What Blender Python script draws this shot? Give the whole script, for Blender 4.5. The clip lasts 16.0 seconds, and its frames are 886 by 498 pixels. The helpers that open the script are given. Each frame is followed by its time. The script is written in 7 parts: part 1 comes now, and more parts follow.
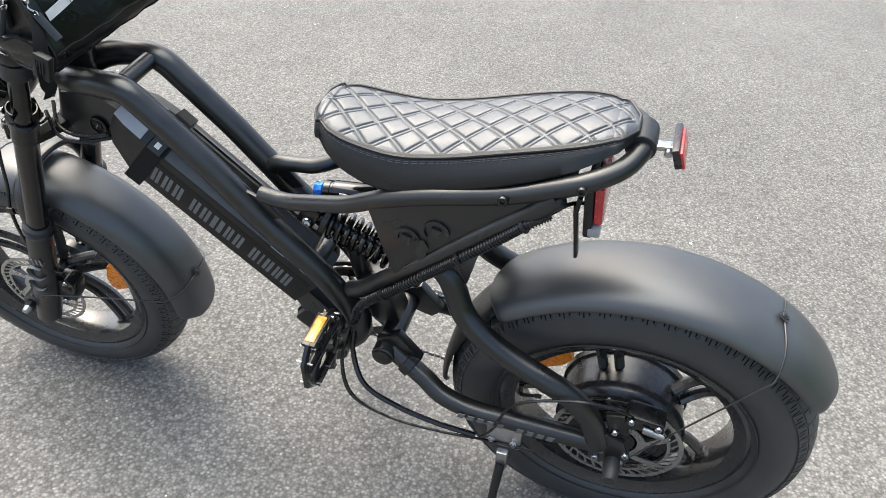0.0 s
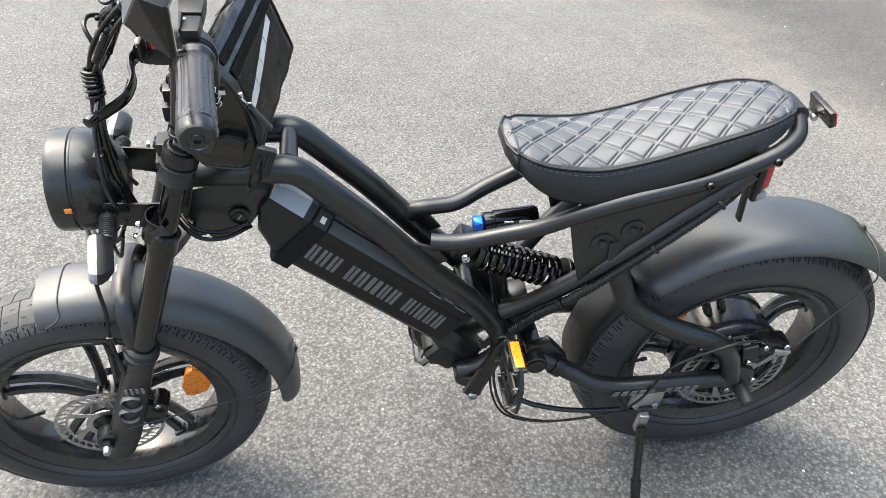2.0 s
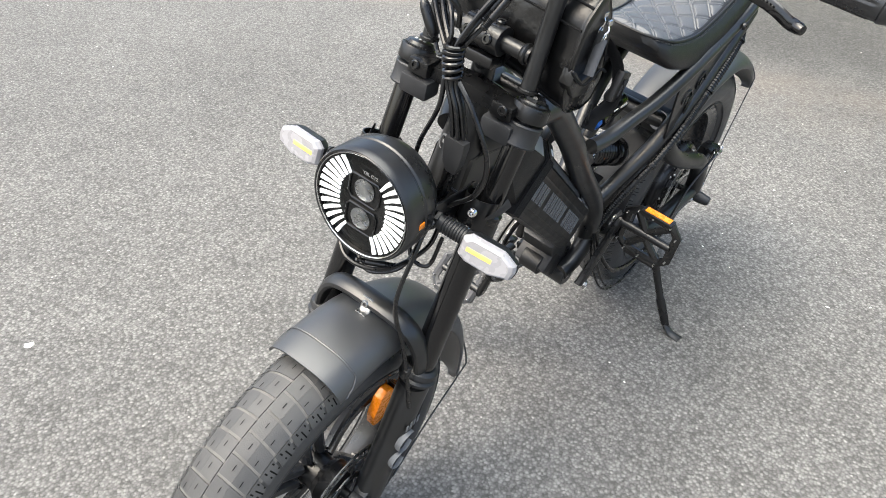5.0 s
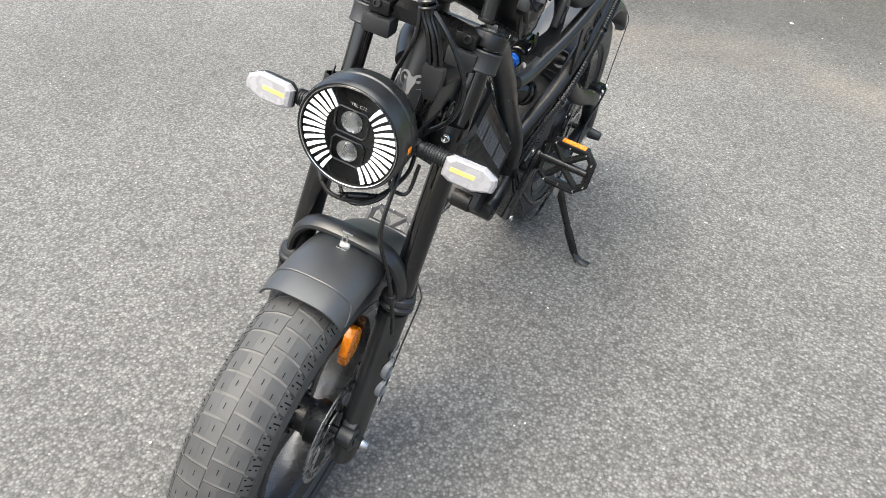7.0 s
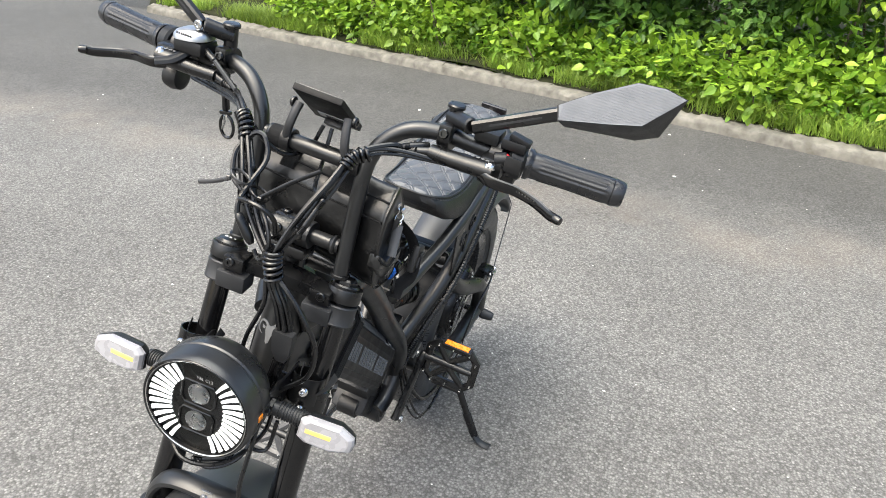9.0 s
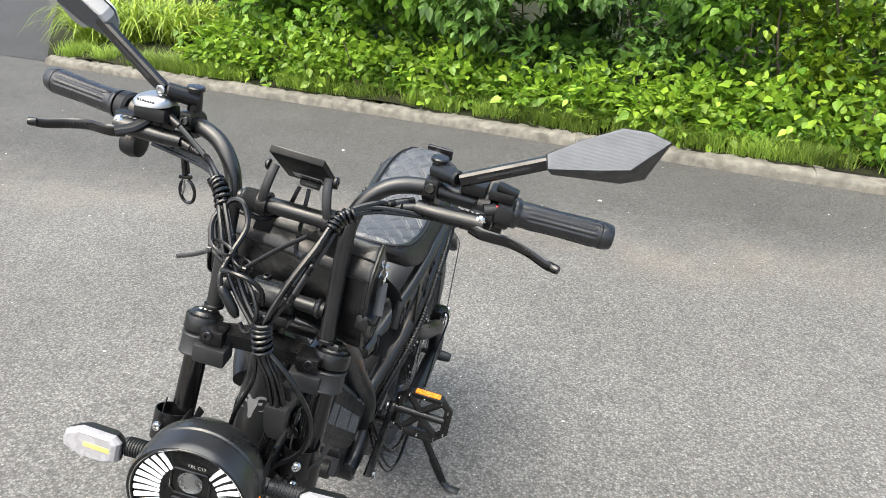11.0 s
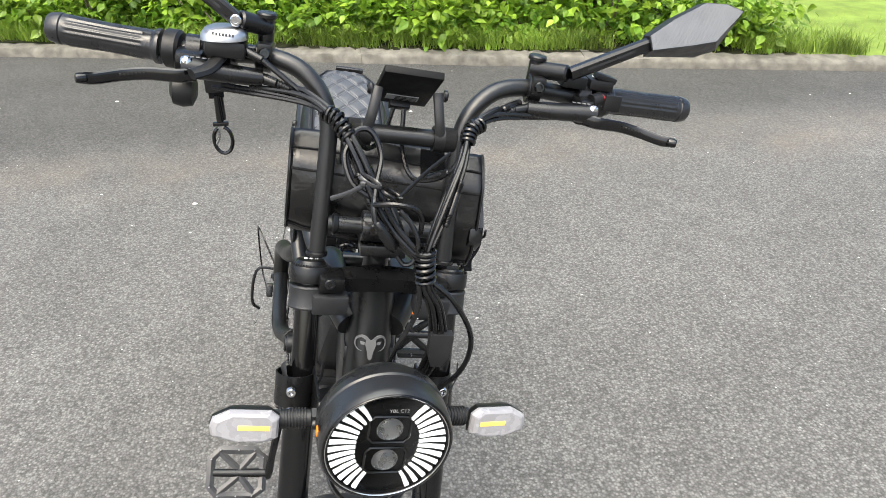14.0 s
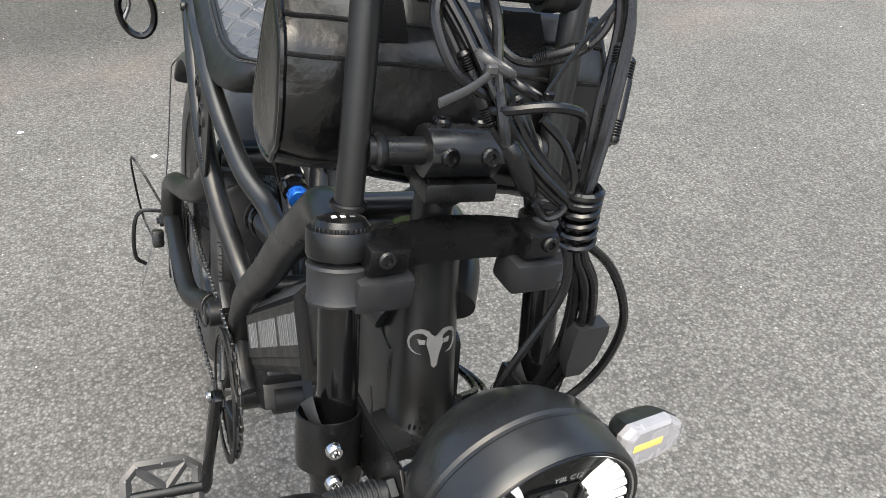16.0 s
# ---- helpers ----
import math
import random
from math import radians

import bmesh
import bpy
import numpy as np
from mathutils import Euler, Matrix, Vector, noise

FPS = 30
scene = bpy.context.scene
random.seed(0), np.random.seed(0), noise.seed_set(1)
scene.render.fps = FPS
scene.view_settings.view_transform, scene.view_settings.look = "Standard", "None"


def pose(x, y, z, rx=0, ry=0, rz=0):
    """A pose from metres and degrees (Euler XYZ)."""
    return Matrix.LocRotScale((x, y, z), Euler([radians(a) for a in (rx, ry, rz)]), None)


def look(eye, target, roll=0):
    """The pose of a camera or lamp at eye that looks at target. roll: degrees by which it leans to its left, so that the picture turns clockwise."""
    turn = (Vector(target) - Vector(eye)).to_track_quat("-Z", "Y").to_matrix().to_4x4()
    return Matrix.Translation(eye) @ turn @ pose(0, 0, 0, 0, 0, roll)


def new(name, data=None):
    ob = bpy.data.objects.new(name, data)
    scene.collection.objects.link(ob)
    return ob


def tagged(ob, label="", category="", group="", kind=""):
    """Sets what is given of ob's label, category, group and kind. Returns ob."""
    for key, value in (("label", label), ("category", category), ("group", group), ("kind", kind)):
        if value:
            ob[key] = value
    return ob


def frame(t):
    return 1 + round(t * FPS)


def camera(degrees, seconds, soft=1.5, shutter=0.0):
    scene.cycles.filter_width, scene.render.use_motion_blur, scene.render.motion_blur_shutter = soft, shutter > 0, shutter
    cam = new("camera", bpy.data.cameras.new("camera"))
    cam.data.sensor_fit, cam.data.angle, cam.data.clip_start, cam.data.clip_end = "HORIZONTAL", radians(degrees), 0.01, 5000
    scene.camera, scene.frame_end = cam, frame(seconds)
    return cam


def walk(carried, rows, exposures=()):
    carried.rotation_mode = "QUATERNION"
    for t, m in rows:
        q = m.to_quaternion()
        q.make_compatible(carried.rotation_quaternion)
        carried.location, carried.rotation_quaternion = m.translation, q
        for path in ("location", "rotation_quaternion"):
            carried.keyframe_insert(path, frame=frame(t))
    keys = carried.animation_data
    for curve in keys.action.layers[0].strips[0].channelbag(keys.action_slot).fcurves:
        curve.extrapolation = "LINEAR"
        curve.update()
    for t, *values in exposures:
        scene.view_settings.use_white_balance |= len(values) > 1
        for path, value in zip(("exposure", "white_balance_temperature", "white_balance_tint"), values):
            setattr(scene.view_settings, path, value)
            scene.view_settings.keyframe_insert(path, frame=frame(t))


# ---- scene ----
cam = camera(62.6, 16.0, soft=0.6)
PATH = [
    (0, look((1.033, -0.979, 1.208), (0.621, 0.602, 0.055), 4.5)),
    (0.5, look((0.888, -0.983, 1.218), (0.587, 0.635, 0.081), 4.2)),
    (1, look((0.745, -0.997, 1.218), (0.609, 0.648, 0.088), 3.9)),
    (1.5, look((0.559, -1.043, 1.22), (0.629, 0.616, 0.105), 3.5)),
    (2, look((0.394, -1.05, 1.223), (0.681, 0.589, 0.113), 3.0)),
    (2.5, look((0.198, -0.988, 1.216), (0.724, 0.595, 0.112), 2.6)),
    (3, look((0.033, -0.944, 1.216), (0.777, 0.553, 0.119), 2.5)),
    (3.5, look((-0.144, -0.922, 1.228), (0.793, 0.463, 0.131), 2.4)),
    (4, look((-0.287, -0.866, 1.217), (0.804, 0.394, 0.112), 2.3)),
    (4.5, look((-0.381, -0.72, 1.187), (0.826, 0.411, 0.062), 2.2)),
    (5, look((-0.441, -0.62, 1.161), (0.848, 0.386, 0.01), 2.0)),
    (5.2, look((-0.478, -0.591, 1.149), (0.841, 0.354, -0.021), 2.1)),
    (7.3, look((-0.598, -0.548, 1.137), (0.901, 0.09, -0.024), 3.8)),
    (7.5, look((-0.579, -0.553, 1.152), (0.946, 0.073, 0.02), 3.8)),
    (8, look((-0.534, -0.564, 1.195), (1.067, 0.035, 0.156), 3.7)),
    (8.5, look((-0.508, -0.576, 1.238), (1.153, 0.007, 0.288), 3.7)),
    (9, look((-0.493, -0.589, 1.272), (1.211, -0.016, 0.395), 3.6)),
    (9.5, look((-0.488, -0.59, 1.284), (1.25, -0.038, 0.465), 3.6)),
    (10, look((-0.492, -0.584, 1.281), (1.271, -0.063, 0.495), 3.4)),
    (10.2, look((-0.502, -0.583, 1.282), (1.27, -0.08, 0.502), 3.2)),
    (12.3, look((-0.462, -0.287, 1.289), (1.347, -0.215, 0.439), 0.0)),
    (12.5, look((-0.472, -0.263, 1.293), (1.334, -0.24, 0.435), -0.3)),
    (13, look((-0.513, -0.178, 1.294), (1.277, -0.267, 0.407), -0.6)),
    (13.5, look((-0.522, -0.137, 1.289), (1.242, -0.333, 0.367), -0.6)),
    (14, look((-0.51, -0.102, 1.261), (1.221, -0.384, 0.3), -0.4)),
    (14.5, look((-0.487, -0.066, 1.226), (1.198, -0.435, 0.213), -0.0)),
    (15, look((-0.399, -0.017, 1.2), (1.228, -0.479, 0.133), 0.5)),
    (15.5, look((-0.276, 0.026, 1.179), (1.286, -0.527, 0.058), 1.2)),
    (16, look((-0.166, 0.019, 1.117), (1.323, -0.616, -0.057), 1.8)),
]
walk(cam, PATH, exposures=((0, 1.97, 6560, 3), (3, 2.12, 6560, 3), (5, 1.97, 6560, 3), (7.5, 1.90, 6560, 3), (9, 1.91, 6560, 3), (14, 1.69, 6560, 3), (16, 1.64, 6560, 3)))

# ---- sky and light: a bright overcast day ----
sky_world = bpy.data.worlds.new("overcast_sky")
scene.world = sky_world
sky_world.use_nodes = True
_nt = sky_world.node_tree
_sky = _nt.nodes.new("ShaderNodeTexSky")
_sky.sky_type = "NISHITA"
_sky.sun_disc = False
_sky.sun_elevation = radians(58)
_sky.sun_rotation = radians(300)
_sky.air_density = 0.7
_sky.dust_density = 5.0
_sky.ozone_density = 0.6
_bg = _nt.nodes["Background"]
_bg.inputs["Strength"].default_value = 0.138
_nt.links.new(_sky.outputs[0], _bg.inputs["Color"])
sun_data = bpy.data.lights.new("sun", "SUN")
sun_data.energy = 1.26
sun_data.angle = radians(62)
sun_data.color = (1.0, 0.97, 0.93)
sun_ob = new("sun", sun_data)
sun_ob.matrix_world = look((0.1, 0.0, 6.0), (0.5, 0.15, 0))

# ---- materials ----
MATS = {}


def pbr(name, color, rough=0.5, metal=0.0, var=0.12, scale=30.0, bump=0.0, bscale=300.0, spec=0.5, coat=0.0,
        rvar=0.08, trans=0.0, emit=0.0, wear=0.0, wear_color=(0.3, 0.3, 0.3), island=0.0):
    """A plain surface with grain, fine relief and some wear."""
    m = bpy.data.materials.new(name)
    m.use_nodes = True
    nt = m.node_tree
    b = nt.nodes["Principled BSDF"]
    tc = nt.nodes.new("ShaderNodeTexCoord")
    n1 = nt.nodes.new("ShaderNodeTexNoise")
    n1.inputs["Scale"].default_value = scale
    n1.inputs["Detail"].default_value = 6
    nt.links.new(tc.outputs["Object"], n1.inputs["Vector"])
    ramp = nt.nodes.new("ShaderNodeMapRange")
    ramp.inputs[1].default_value, ramp.inputs[2].default_value = 0.3, 0.7
    ramp.inputs[3].default_value, ramp.inputs[4].default_value = 1 - var, 1 + var
    nt.links.new(n1.outputs["Fac"], ramp.inputs[0])
    mul = nt.nodes.new("ShaderNodeMix")
    mul.data_type, mul.blend_type = "RGBA", "MULTIPLY"
    mul.inputs["Factor"].default_value = 1.0
    mul.inputs["A"].default_value = (*color, 1)
    nt.links.new(ramp.outputs[0], mul.inputs["B"])
    col = mul.outputs["Result"]
    if island:
        geo = nt.nodes.new("ShaderNodeNewGeometry")
        r2 = nt.nodes.new("ShaderNodeMapRange")
        r2.inputs[3].default_value, r2.inputs[4].default_value = 1 - island, 1 + island
        nt.links.new(geo.outputs["Random Per Island"], r2.inputs[0])
        m2 = nt.nodes.new("ShaderNodeMix")
        m2.data_type, m2.blend_type = "RGBA", "MULTIPLY"
        m2.inputs["Factor"].default_value = 1.0
        nt.links.new(col, m2.inputs["A"])
        nt.links.new(r2.outputs[0], m2.inputs["B"])
        col = m2.outputs["Result"]
    if wear:
        n3 = nt.nodes.new("ShaderNodeTexNoise")
        n3.inputs["Scale"].default_value = scale * 0.35
        n3.inputs["Detail"].default_value = 9
        n3.inputs["Roughness"].default_value = 0.7
        nt.links.new(tc.outputs["Object"], n3.inputs["Vector"])
        r3 = nt.nodes.new("ShaderNodeMapRange")
        r3.inputs[1].default_value, r3.inputs[2].default_value = 0.55, 0.8
        r3.inputs[3].default_value, r3.inputs[4].default_value = 0.0, wear
        nt.links.new(n3.outputs["Fac"], r3.inputs[0])
        m3 = nt.nodes.new("ShaderNodeMix")
        m3.data_type = "RGBA"
        nt.links.new(r3.outputs[0], m3.inputs["Factor"])
        nt.links.new(col, m3.inputs["A"])
        m3.inputs["B"].default_value = (*wear_color, 1)
        col = m3.outputs["Result"]
    nt.links.new(col, b.inputs["Base Color"])
    r4 = nt.nodes.new("ShaderNodeMapRange")
    r4.inputs[1].default_value, r4.inputs[2].default_value = 0.3, 0.7
    r4.inputs[3].default_value, r4.inputs[4].default_value = max(0.02, rough - rvar), min(1, rough + rvar)
    nt.links.new(n1.outputs["Fac"], r4.inputs[0])
    nt.links.new(r4.outputs[0], b.inputs["Roughness"])
    b.inputs["Metallic"].default_value = metal
    b.inputs["Specular IOR Level"].default_value = spec
    b.inputs["Coat Weight"].default_value = coat
    b.inputs["Coat Roughness"].default_value = 0.1
    b.inputs["Transmission Weight"].default_value = trans
    if emit:
        b.inputs["Emission Color"].default_value = (*color, 1)
        b.inputs["Emission Strength"].default_value = emit
    if bump:
        n2 = nt.nodes.new("ShaderNodeTexNoise")
        n2.inputs["Scale"].default_value = bscale
        n2.inputs["Detail"].default_value = 3
        nt.links.new(tc.outputs["Object"], n2.inputs["Vector"])
        bp = nt.nodes.new("ShaderNodeBump")
        bp.inputs["Strength"].default_value = bump
        bp.inputs["Distance"].default_value = 0.002
        nt.links.new(n2.outputs["Fac"], bp.inputs["Height"])
        nt.links.new(bp.outputs["Normal"], b.inputs["Normal"])
    MATS[name] = m
    return m


M_FRAME = pbr("satin_black_paint", (0.0075, 0.0078, 0.0082), 0.34, 0, 0.15, 25, 0.06, 900, spec=0.62, wear=0.12, wear_color=(0.05, 0.05, 0.05))
M_SATIN = pbr("black_anodised", (0.0045, 0.0045, 0.0048), 0.30, 0, 0.12, 40, 0.04, 1200, spec=0.5)
M_GLOSS = pbr("gloss_black", (0.003, 0.003, 0.0033), 0.14, 0, 0.1, 40, spec=0.5, coat=0.1, rvar=0.05)
M_PLASTIC = pbr("black_plastic", (0.006, 0.006, 0.0064), 0.42, 0, 0.12, 60, 0.12, 1400, spec=0.42)
M_FENDER = pbr("matt_black_fender_plastic", (0.030, 0.031, 0.033), 0.41, 0, 0.14, 12, 0.05, 1500, spec=0.85, wear=0.25, wear_color=(0.045, 0.045, 0.046), rvar=0.05)
M_RUBBER = pbr("black_rubber", (0.012, 0.0122, 0.013), 0.46, 0, 0.15, 50, 0.1, 800)
M_GRIP = pbr("smooth_grip_rubber", (0.013, 0.0135, 0.015), 0.3, 0, 0.15, 50, 0.08, 900, spec=0.6)
M_LAMPSHELL = pbr("semi_gloss_lamp_shell", (0.010, 0.0104, 0.0112), 0.3, 0, 0.12, 30, 0.03, 1200, spec=0.6)
M_TYRE = pbr("tyre_rubber", (0.033, 0.033, 0.034), 0.46, 0, 0.2, 18, 0.12, 700, spec=0.5, wear=0.5, wear_color=(0.06, 0.058, 0.055))
M_TREAD = pbr("tread_rubber", (0.045, 0.0445, 0.044), 0.55, 0, 0.22, 30, 0.2, 600, wear=0.5, wear_color=(0.075, 0.072, 0.068))
M_SIDEWALL_MARK = pbr("moulded_sidewall_mark", (0.018, 0.018, 0.018), 0.5, 0, 0.1, 50)
M_RIM = pbr("black_rim_enamel", (0.016, 0.016, 0.0165), 0.26, 0.0, 0.12, 30, spec=0.6, coat=0.25, wear=0.1, wear_color=(0.03, 0.03, 0.03))
M_HUB = pbr("hub_casting", (0.03, 0.03, 0.032), 0.25, 0.5, 0.15, 40, 0.05, 900)
M_STEEL = pbr("brushed_steel", (0.42, 0.42, 0.42), 0.3, 1, 0.12, 80, 0.05, 1500)
M_CHROME = pbr("chrome", (0.62, 0.62, 0.62), 0.12, 1, 0.06, 60, rvar=0.05)
M_ALU = pbr("silver_alloy", (0.5, 0.5, 0.51), 0.34, 1, 0.1, 60, 0.05, 1200)
# seat top: base colour lifted above the sides to paint in sky sheen
M_VINYL_SHEEN = pbr("black_seat_vinyl_sky_sheen", (0.052, 0.055, 0.061), 0.46, 0, 0.12, 45, 0.22, 700, spec=0.8)
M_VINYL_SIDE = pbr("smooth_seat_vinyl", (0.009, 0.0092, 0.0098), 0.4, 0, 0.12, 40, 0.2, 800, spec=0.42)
M_THREAD = pbr("black_thread", (0.05, 0.05, 0.052), 0.7, 0, 0.2, 200)
M_FABRIC = pbr("black_bag_coating", (0.0026, 0.0026, 0.0028), 0.30, 0, 0.2, 14, 0.35, 90, spec=0.6)
M_WEB = pbr("black_webbing", (0.006, 0.006, 0.0065), 0.8, 0, 0.3, 300, 0.5, 900, spec=0.25)
M_BATT = pbr("battery_black_shell", (0.0035, 0.0035, 0.0037), 0.4, 0, 0.12, 40, 0.05, 900, spec=0.35)
M_BATTCAP = pbr("battery_grey_cap", (0.30, 0.305, 0.312), 0.34, 0.3, 0.1, 30, 0.03, 900, spec=0.5)
M_STRIP = pbr("battery_grey_strip", (0.06, 0.062, 0.066), 0.5, 0, 0.12, 60)
M_DECAL = pbr("grey_lettering", (0.105, 0.108, 0.112), 0.5, 0, 0.1, 60)
M_SILVERDECAL = pbr("silver_emblem", (0.13, 0.133, 0.136), 0.45, 0, 0.1, 60)
M_WHITE = pbr("white_print", (0.72, 0.72, 0.70), 0.5, 0, 0.06, 60)
M_REFLECT_TAPE = pbr("white_reflective_tape", (0.80, 0.80, 0.80), 0.4, 0, 0.06, 60, 0.1, 600)
M_BLUE = pbr("blue_anodised", (0.02, 0.13, 0.55), 0.28, 0.6, 0.12, 60)
M_RED = pbr("red_lens", (0.42, 0.012, 0.016), 0.2, 0, 0.15, 120, 0.25, 500, spec=0.6, coat=0.4)
M_ORANGE = pbr("amber_reflector", (0.85, 0.24, 0.01), 0.28, 0, 0.12, 140, 0.3, 420, spec=0.5, coat=0.3)
M_CLEAR = pbr("frosted_signal_lens", (0.27, 0.266, 0.278), 0.25, 0, 0.08, 60, 0.15, 300, coat=0.4)
M_AMBERLED = pbr("amber_signal_diode", (0.80, 0.55, 0.14), 0.4, 0, 0.1, 60)
M_LAMPBLACK = pbr("lamp_inner_black", (0.014, 0.015, 0.0145), 0.12, 0, 0.1, 60, coat=0.4)
M_LEDBAR = pbr("white_led_bar", (0.78, 0.80, 0.80), 0.3, 0, 0.04, 60, emit=0.1, coat=0.3)
M_GLASS = pbr("lens_glass", (0.9, 0.92, 0.92), 0.05, 0, 0.02, 30, trans=1.0, rvar=0.02)
M_MIRROR = pbr("mirror_glass", (0.75, 0.78, 0.78), 0.03, 1, 0.02, 30, rvar=0.02)
# mirror back: base colour raised to paint in the sky it reflects
M_MIRRORBACK = pbr("ribbed_mirror_plastic_sky_lift", (0.15, 0.155, 0.164), 0.36, 0, 0.1, 60, 0.05, 900, spec=0.5)
M_CABLE = pbr("black_cable", (0.0042, 0.0042, 0.0046), 0.28, 0, 0.1, 60, 0.04, 900)
M_DISPBACK = pbr("dull_black_display_shell", (0.0035, 0.0035, 0.0038), 0.55, 0, 0.1, 60, 0.08, 900, spec=0.22)
M_SCREEN = pbr("display_glass", (0.006, 0.006, 0.007), 0.08, 0, 0.05, 30, coat=0.5, rvar=0.03)
M_LABEL = pbr("grey_sticker", (0.30, 0.30, 0.295), 0.5, 0, 0.08, 60)
M_CHAIN = pbr("chain_steel", (0.16, 0.155, 0.15), 0.35, 1, 0.2, 90)
M_GREYRUBBER = pbr("grey_rubber_clamp", (0.017, 0.0175, 0.019), 0.5, 0, 0.15, 60, 0.1, 900)
M_GROOVE = pbr("dusty_tread_groove", (0.11, 0.107, 0.102), 0.85, 0, 0.25, 40, 0.2, 500, spec=0.2)
M_WIRE = pbr("dark_stay_wire", (0.05, 0.05, 0.05), 0.35, 0.6, 0.1, 60)
M_TIE = pbr("smoky_cable_tie", (0.045, 0.045, 0.046), 0.25, 0, 0.1, 60)
M_SLIT_SHADE = pbr("tread_slit_shadowed_rubber", (0.006, 0.006, 0.006), 0.8, 0, 0.1, 60, spec=0.1)


# ---- mesh helpers ----
# when set, a function that moves the points of each part built meanwhile (the turned fork, the bar)
SHAPE = None


def placed(m):
    """The same move for a part that has a matrix of its own."""
    out = (TURN.to_3x3() @ m.to_3x3()).to_4x4() if SHAPE is not bar_shape else m.copy()
    out.translation = SHAPE(m.translation)
    return out


def part(name, bm, mat, parent=None, label="", m=None, sharp=0.6, recalc=True):
    """Links a bmesh as one mesh object, under a thing or a part."""
    if SHAPE is not None and (parent is bike or parent.matrix_basis == Matrix()):
        if m is None:
            for v in bm.verts:
                v.co = SHAPE(v.co)
        else:
            m = placed(m)
    if recalc:
        bmesh.ops.recalc_face_normals(bm, faces=bm.faces)
    for f in bm.faces:
        f.smooth = True
    for e in bm.edges:
        if len(e.link_faces) == 2 and e.calc_face_angle(0) > sharp:
            e.smooth = False
    me = bpy.data.meshes.new(name)
    bm.to_mesh(me)
    bm.free()
    me.materials.append(mat)
    ob = new(name, me)
    if parent is not None:
        ob.parent = parent
    if m is not None:
        ob.matrix_basis = m
    if label:
        tagged(ob, label=label)
    return ob


def again(ob, m, parent=None):
    """Another object on the same mesh."""
    o = new(ob.name.split(".")[0], ob.data)
    o.parent = parent if parent is not None else ob.parent
    o.matrix_basis = m if SHAPE is None else placed(m)
    if "label" in ob:
        o["label"] = ob["label"]
    return o


def join(*bms):
    out = bms[0]
    for b in bms[1:]:
        me = bpy.data.meshes.new("tmp")
        b.to_mesh(me)
        b.free()
        out.from_mesh(me)
        bpy.data.meshes.remove(me)
    return out


def V(*a):
    return Vector(a[0]) if len(a) == 1 else Vector(a)


def spline(pts, n=8, closed=False):
    """Catmull-Rom points through pts."""
    P = [V(p) for p in pts]
    k = len(P)
    if k == 2:
        return [P[0].lerp(P[1], i / n) for i in range(n + 1)]
    out = []
    for i in range(k if closed else k - 1):
        p1, p2 = P[i], P[(i + 1) % k]
        p0 = P[i - 1] if (i > 0 or closed) else p1 * 2 - p2
        p3 = P[(i + 2) % k] if (i + 2 < k or closed) else p2 * 2 - p1
        for j in range(n):
            t = j / n
            out.append(0.5 * (2 * p1 + (p2 - p0) * t + (2 * p0 - 5 * p1 + 4 * p2 - p3) * t * t + (3 * p1 - p0 - 3 * p2 + p3) * t ** 3))
    if not closed:
        out.append(P[-1])
    return out


def loft(rings, closed=False, caps=True):
    bm = bmesh.new()
    vs = [[bm.verts.new(p) for p in r] for r in rings]
    k = len(vs[0])
    pairs = list(zip(vs, vs[1:])) + ([(vs[-1], vs[0])] if closed else [])
    for a, b in pairs:
        for i in range(k):
            bm.faces.new((a[i], a[(i + 1) % k], b[(i + 1) % k], b[i]))
    if caps and not closed:
        bm.faces.new(vs[0][::-1])
        bm.faces.new(vs[-1])
    return bm


def tube(pts, r, seg=10, n=6, closed=False, flat=1.0, up=None, raw=False):
    """A tube along a curve through pts; r is one radius or one for each end to blend between."""
    P = [V(p) for p in pts] if raw else spline(pts, n, closed)
    k = len(P)
    r0, r1 = (r, r) if not isinstance(r, (tuple, list)) else r
    rings = []
    t0 = (P[1] - P[0]).normalized()
    nrm = V(up) if up is not None else (V(0, 0, 1) if abs(t0.z) < 0.9 else V(0, 1, 0))
    for i, p in enumerate(P):
        a = P[(i + 1) % k] if (i + 1 < k or closed) else P[i]
        b = P[i - 1] if (i > 0 or closed) else P[i]
        t = (a - b).normalized()
        nrm = (nrm - t * nrm.dot(t)).normalized()
        bi = t.cross(nrm)
        rr = r0 + (r1 - r0) * i / max(1, k - 1)
        rings.append([p + nrm * (math.cos(w) * rr) + bi * (math.sin(w) * rr * flat) for w in (2 * math.pi * j / seg for j in range(seg))])
    return loft(rings, closed)


def basis(axis, up=(0, 0, 1)):
    z = V(axis).normalized()
    u = V(up)
    if abs(z.dot(u.normalized())) > 0.97:
        u = V(1, 0, 0)
    x = u.cross(z).normalized()
    return Matrix((x, z.cross(x), z)).transposed().to_4x4()


def lathe(profile, p0, axis, seg=24, up=(0, 0, 1), closed=False):
    """Turns (radius, height) round an axis from p0."""
    m = Matrix.Translation(V(p0)) @ basis(axis, up)
    rings = []
    for r, h in profile:
        r = max(r, 1e-5)
        rings.append([m @ V(r * math.cos(2 * math.pi * j / seg), r * math.sin(2 * math.pi * j / seg), h) for j in range(seg)])
    return loft(rings, closed, caps=not closed)


def cyl(p0, p1, r, r1=None, seg=20, bev=0.001):
    p0, p1 = V(p0), V(p1)
    h = (p1 - p0).length
    r1 = r if r1 is None else r1
    b = min(bev, h * 0.3, r * 0.4, r1 * 0.4)
    return lathe([(r - b, 0), (r, b), (r1, h - b), (r1 - b, h)], p0, p1 - p0, seg)


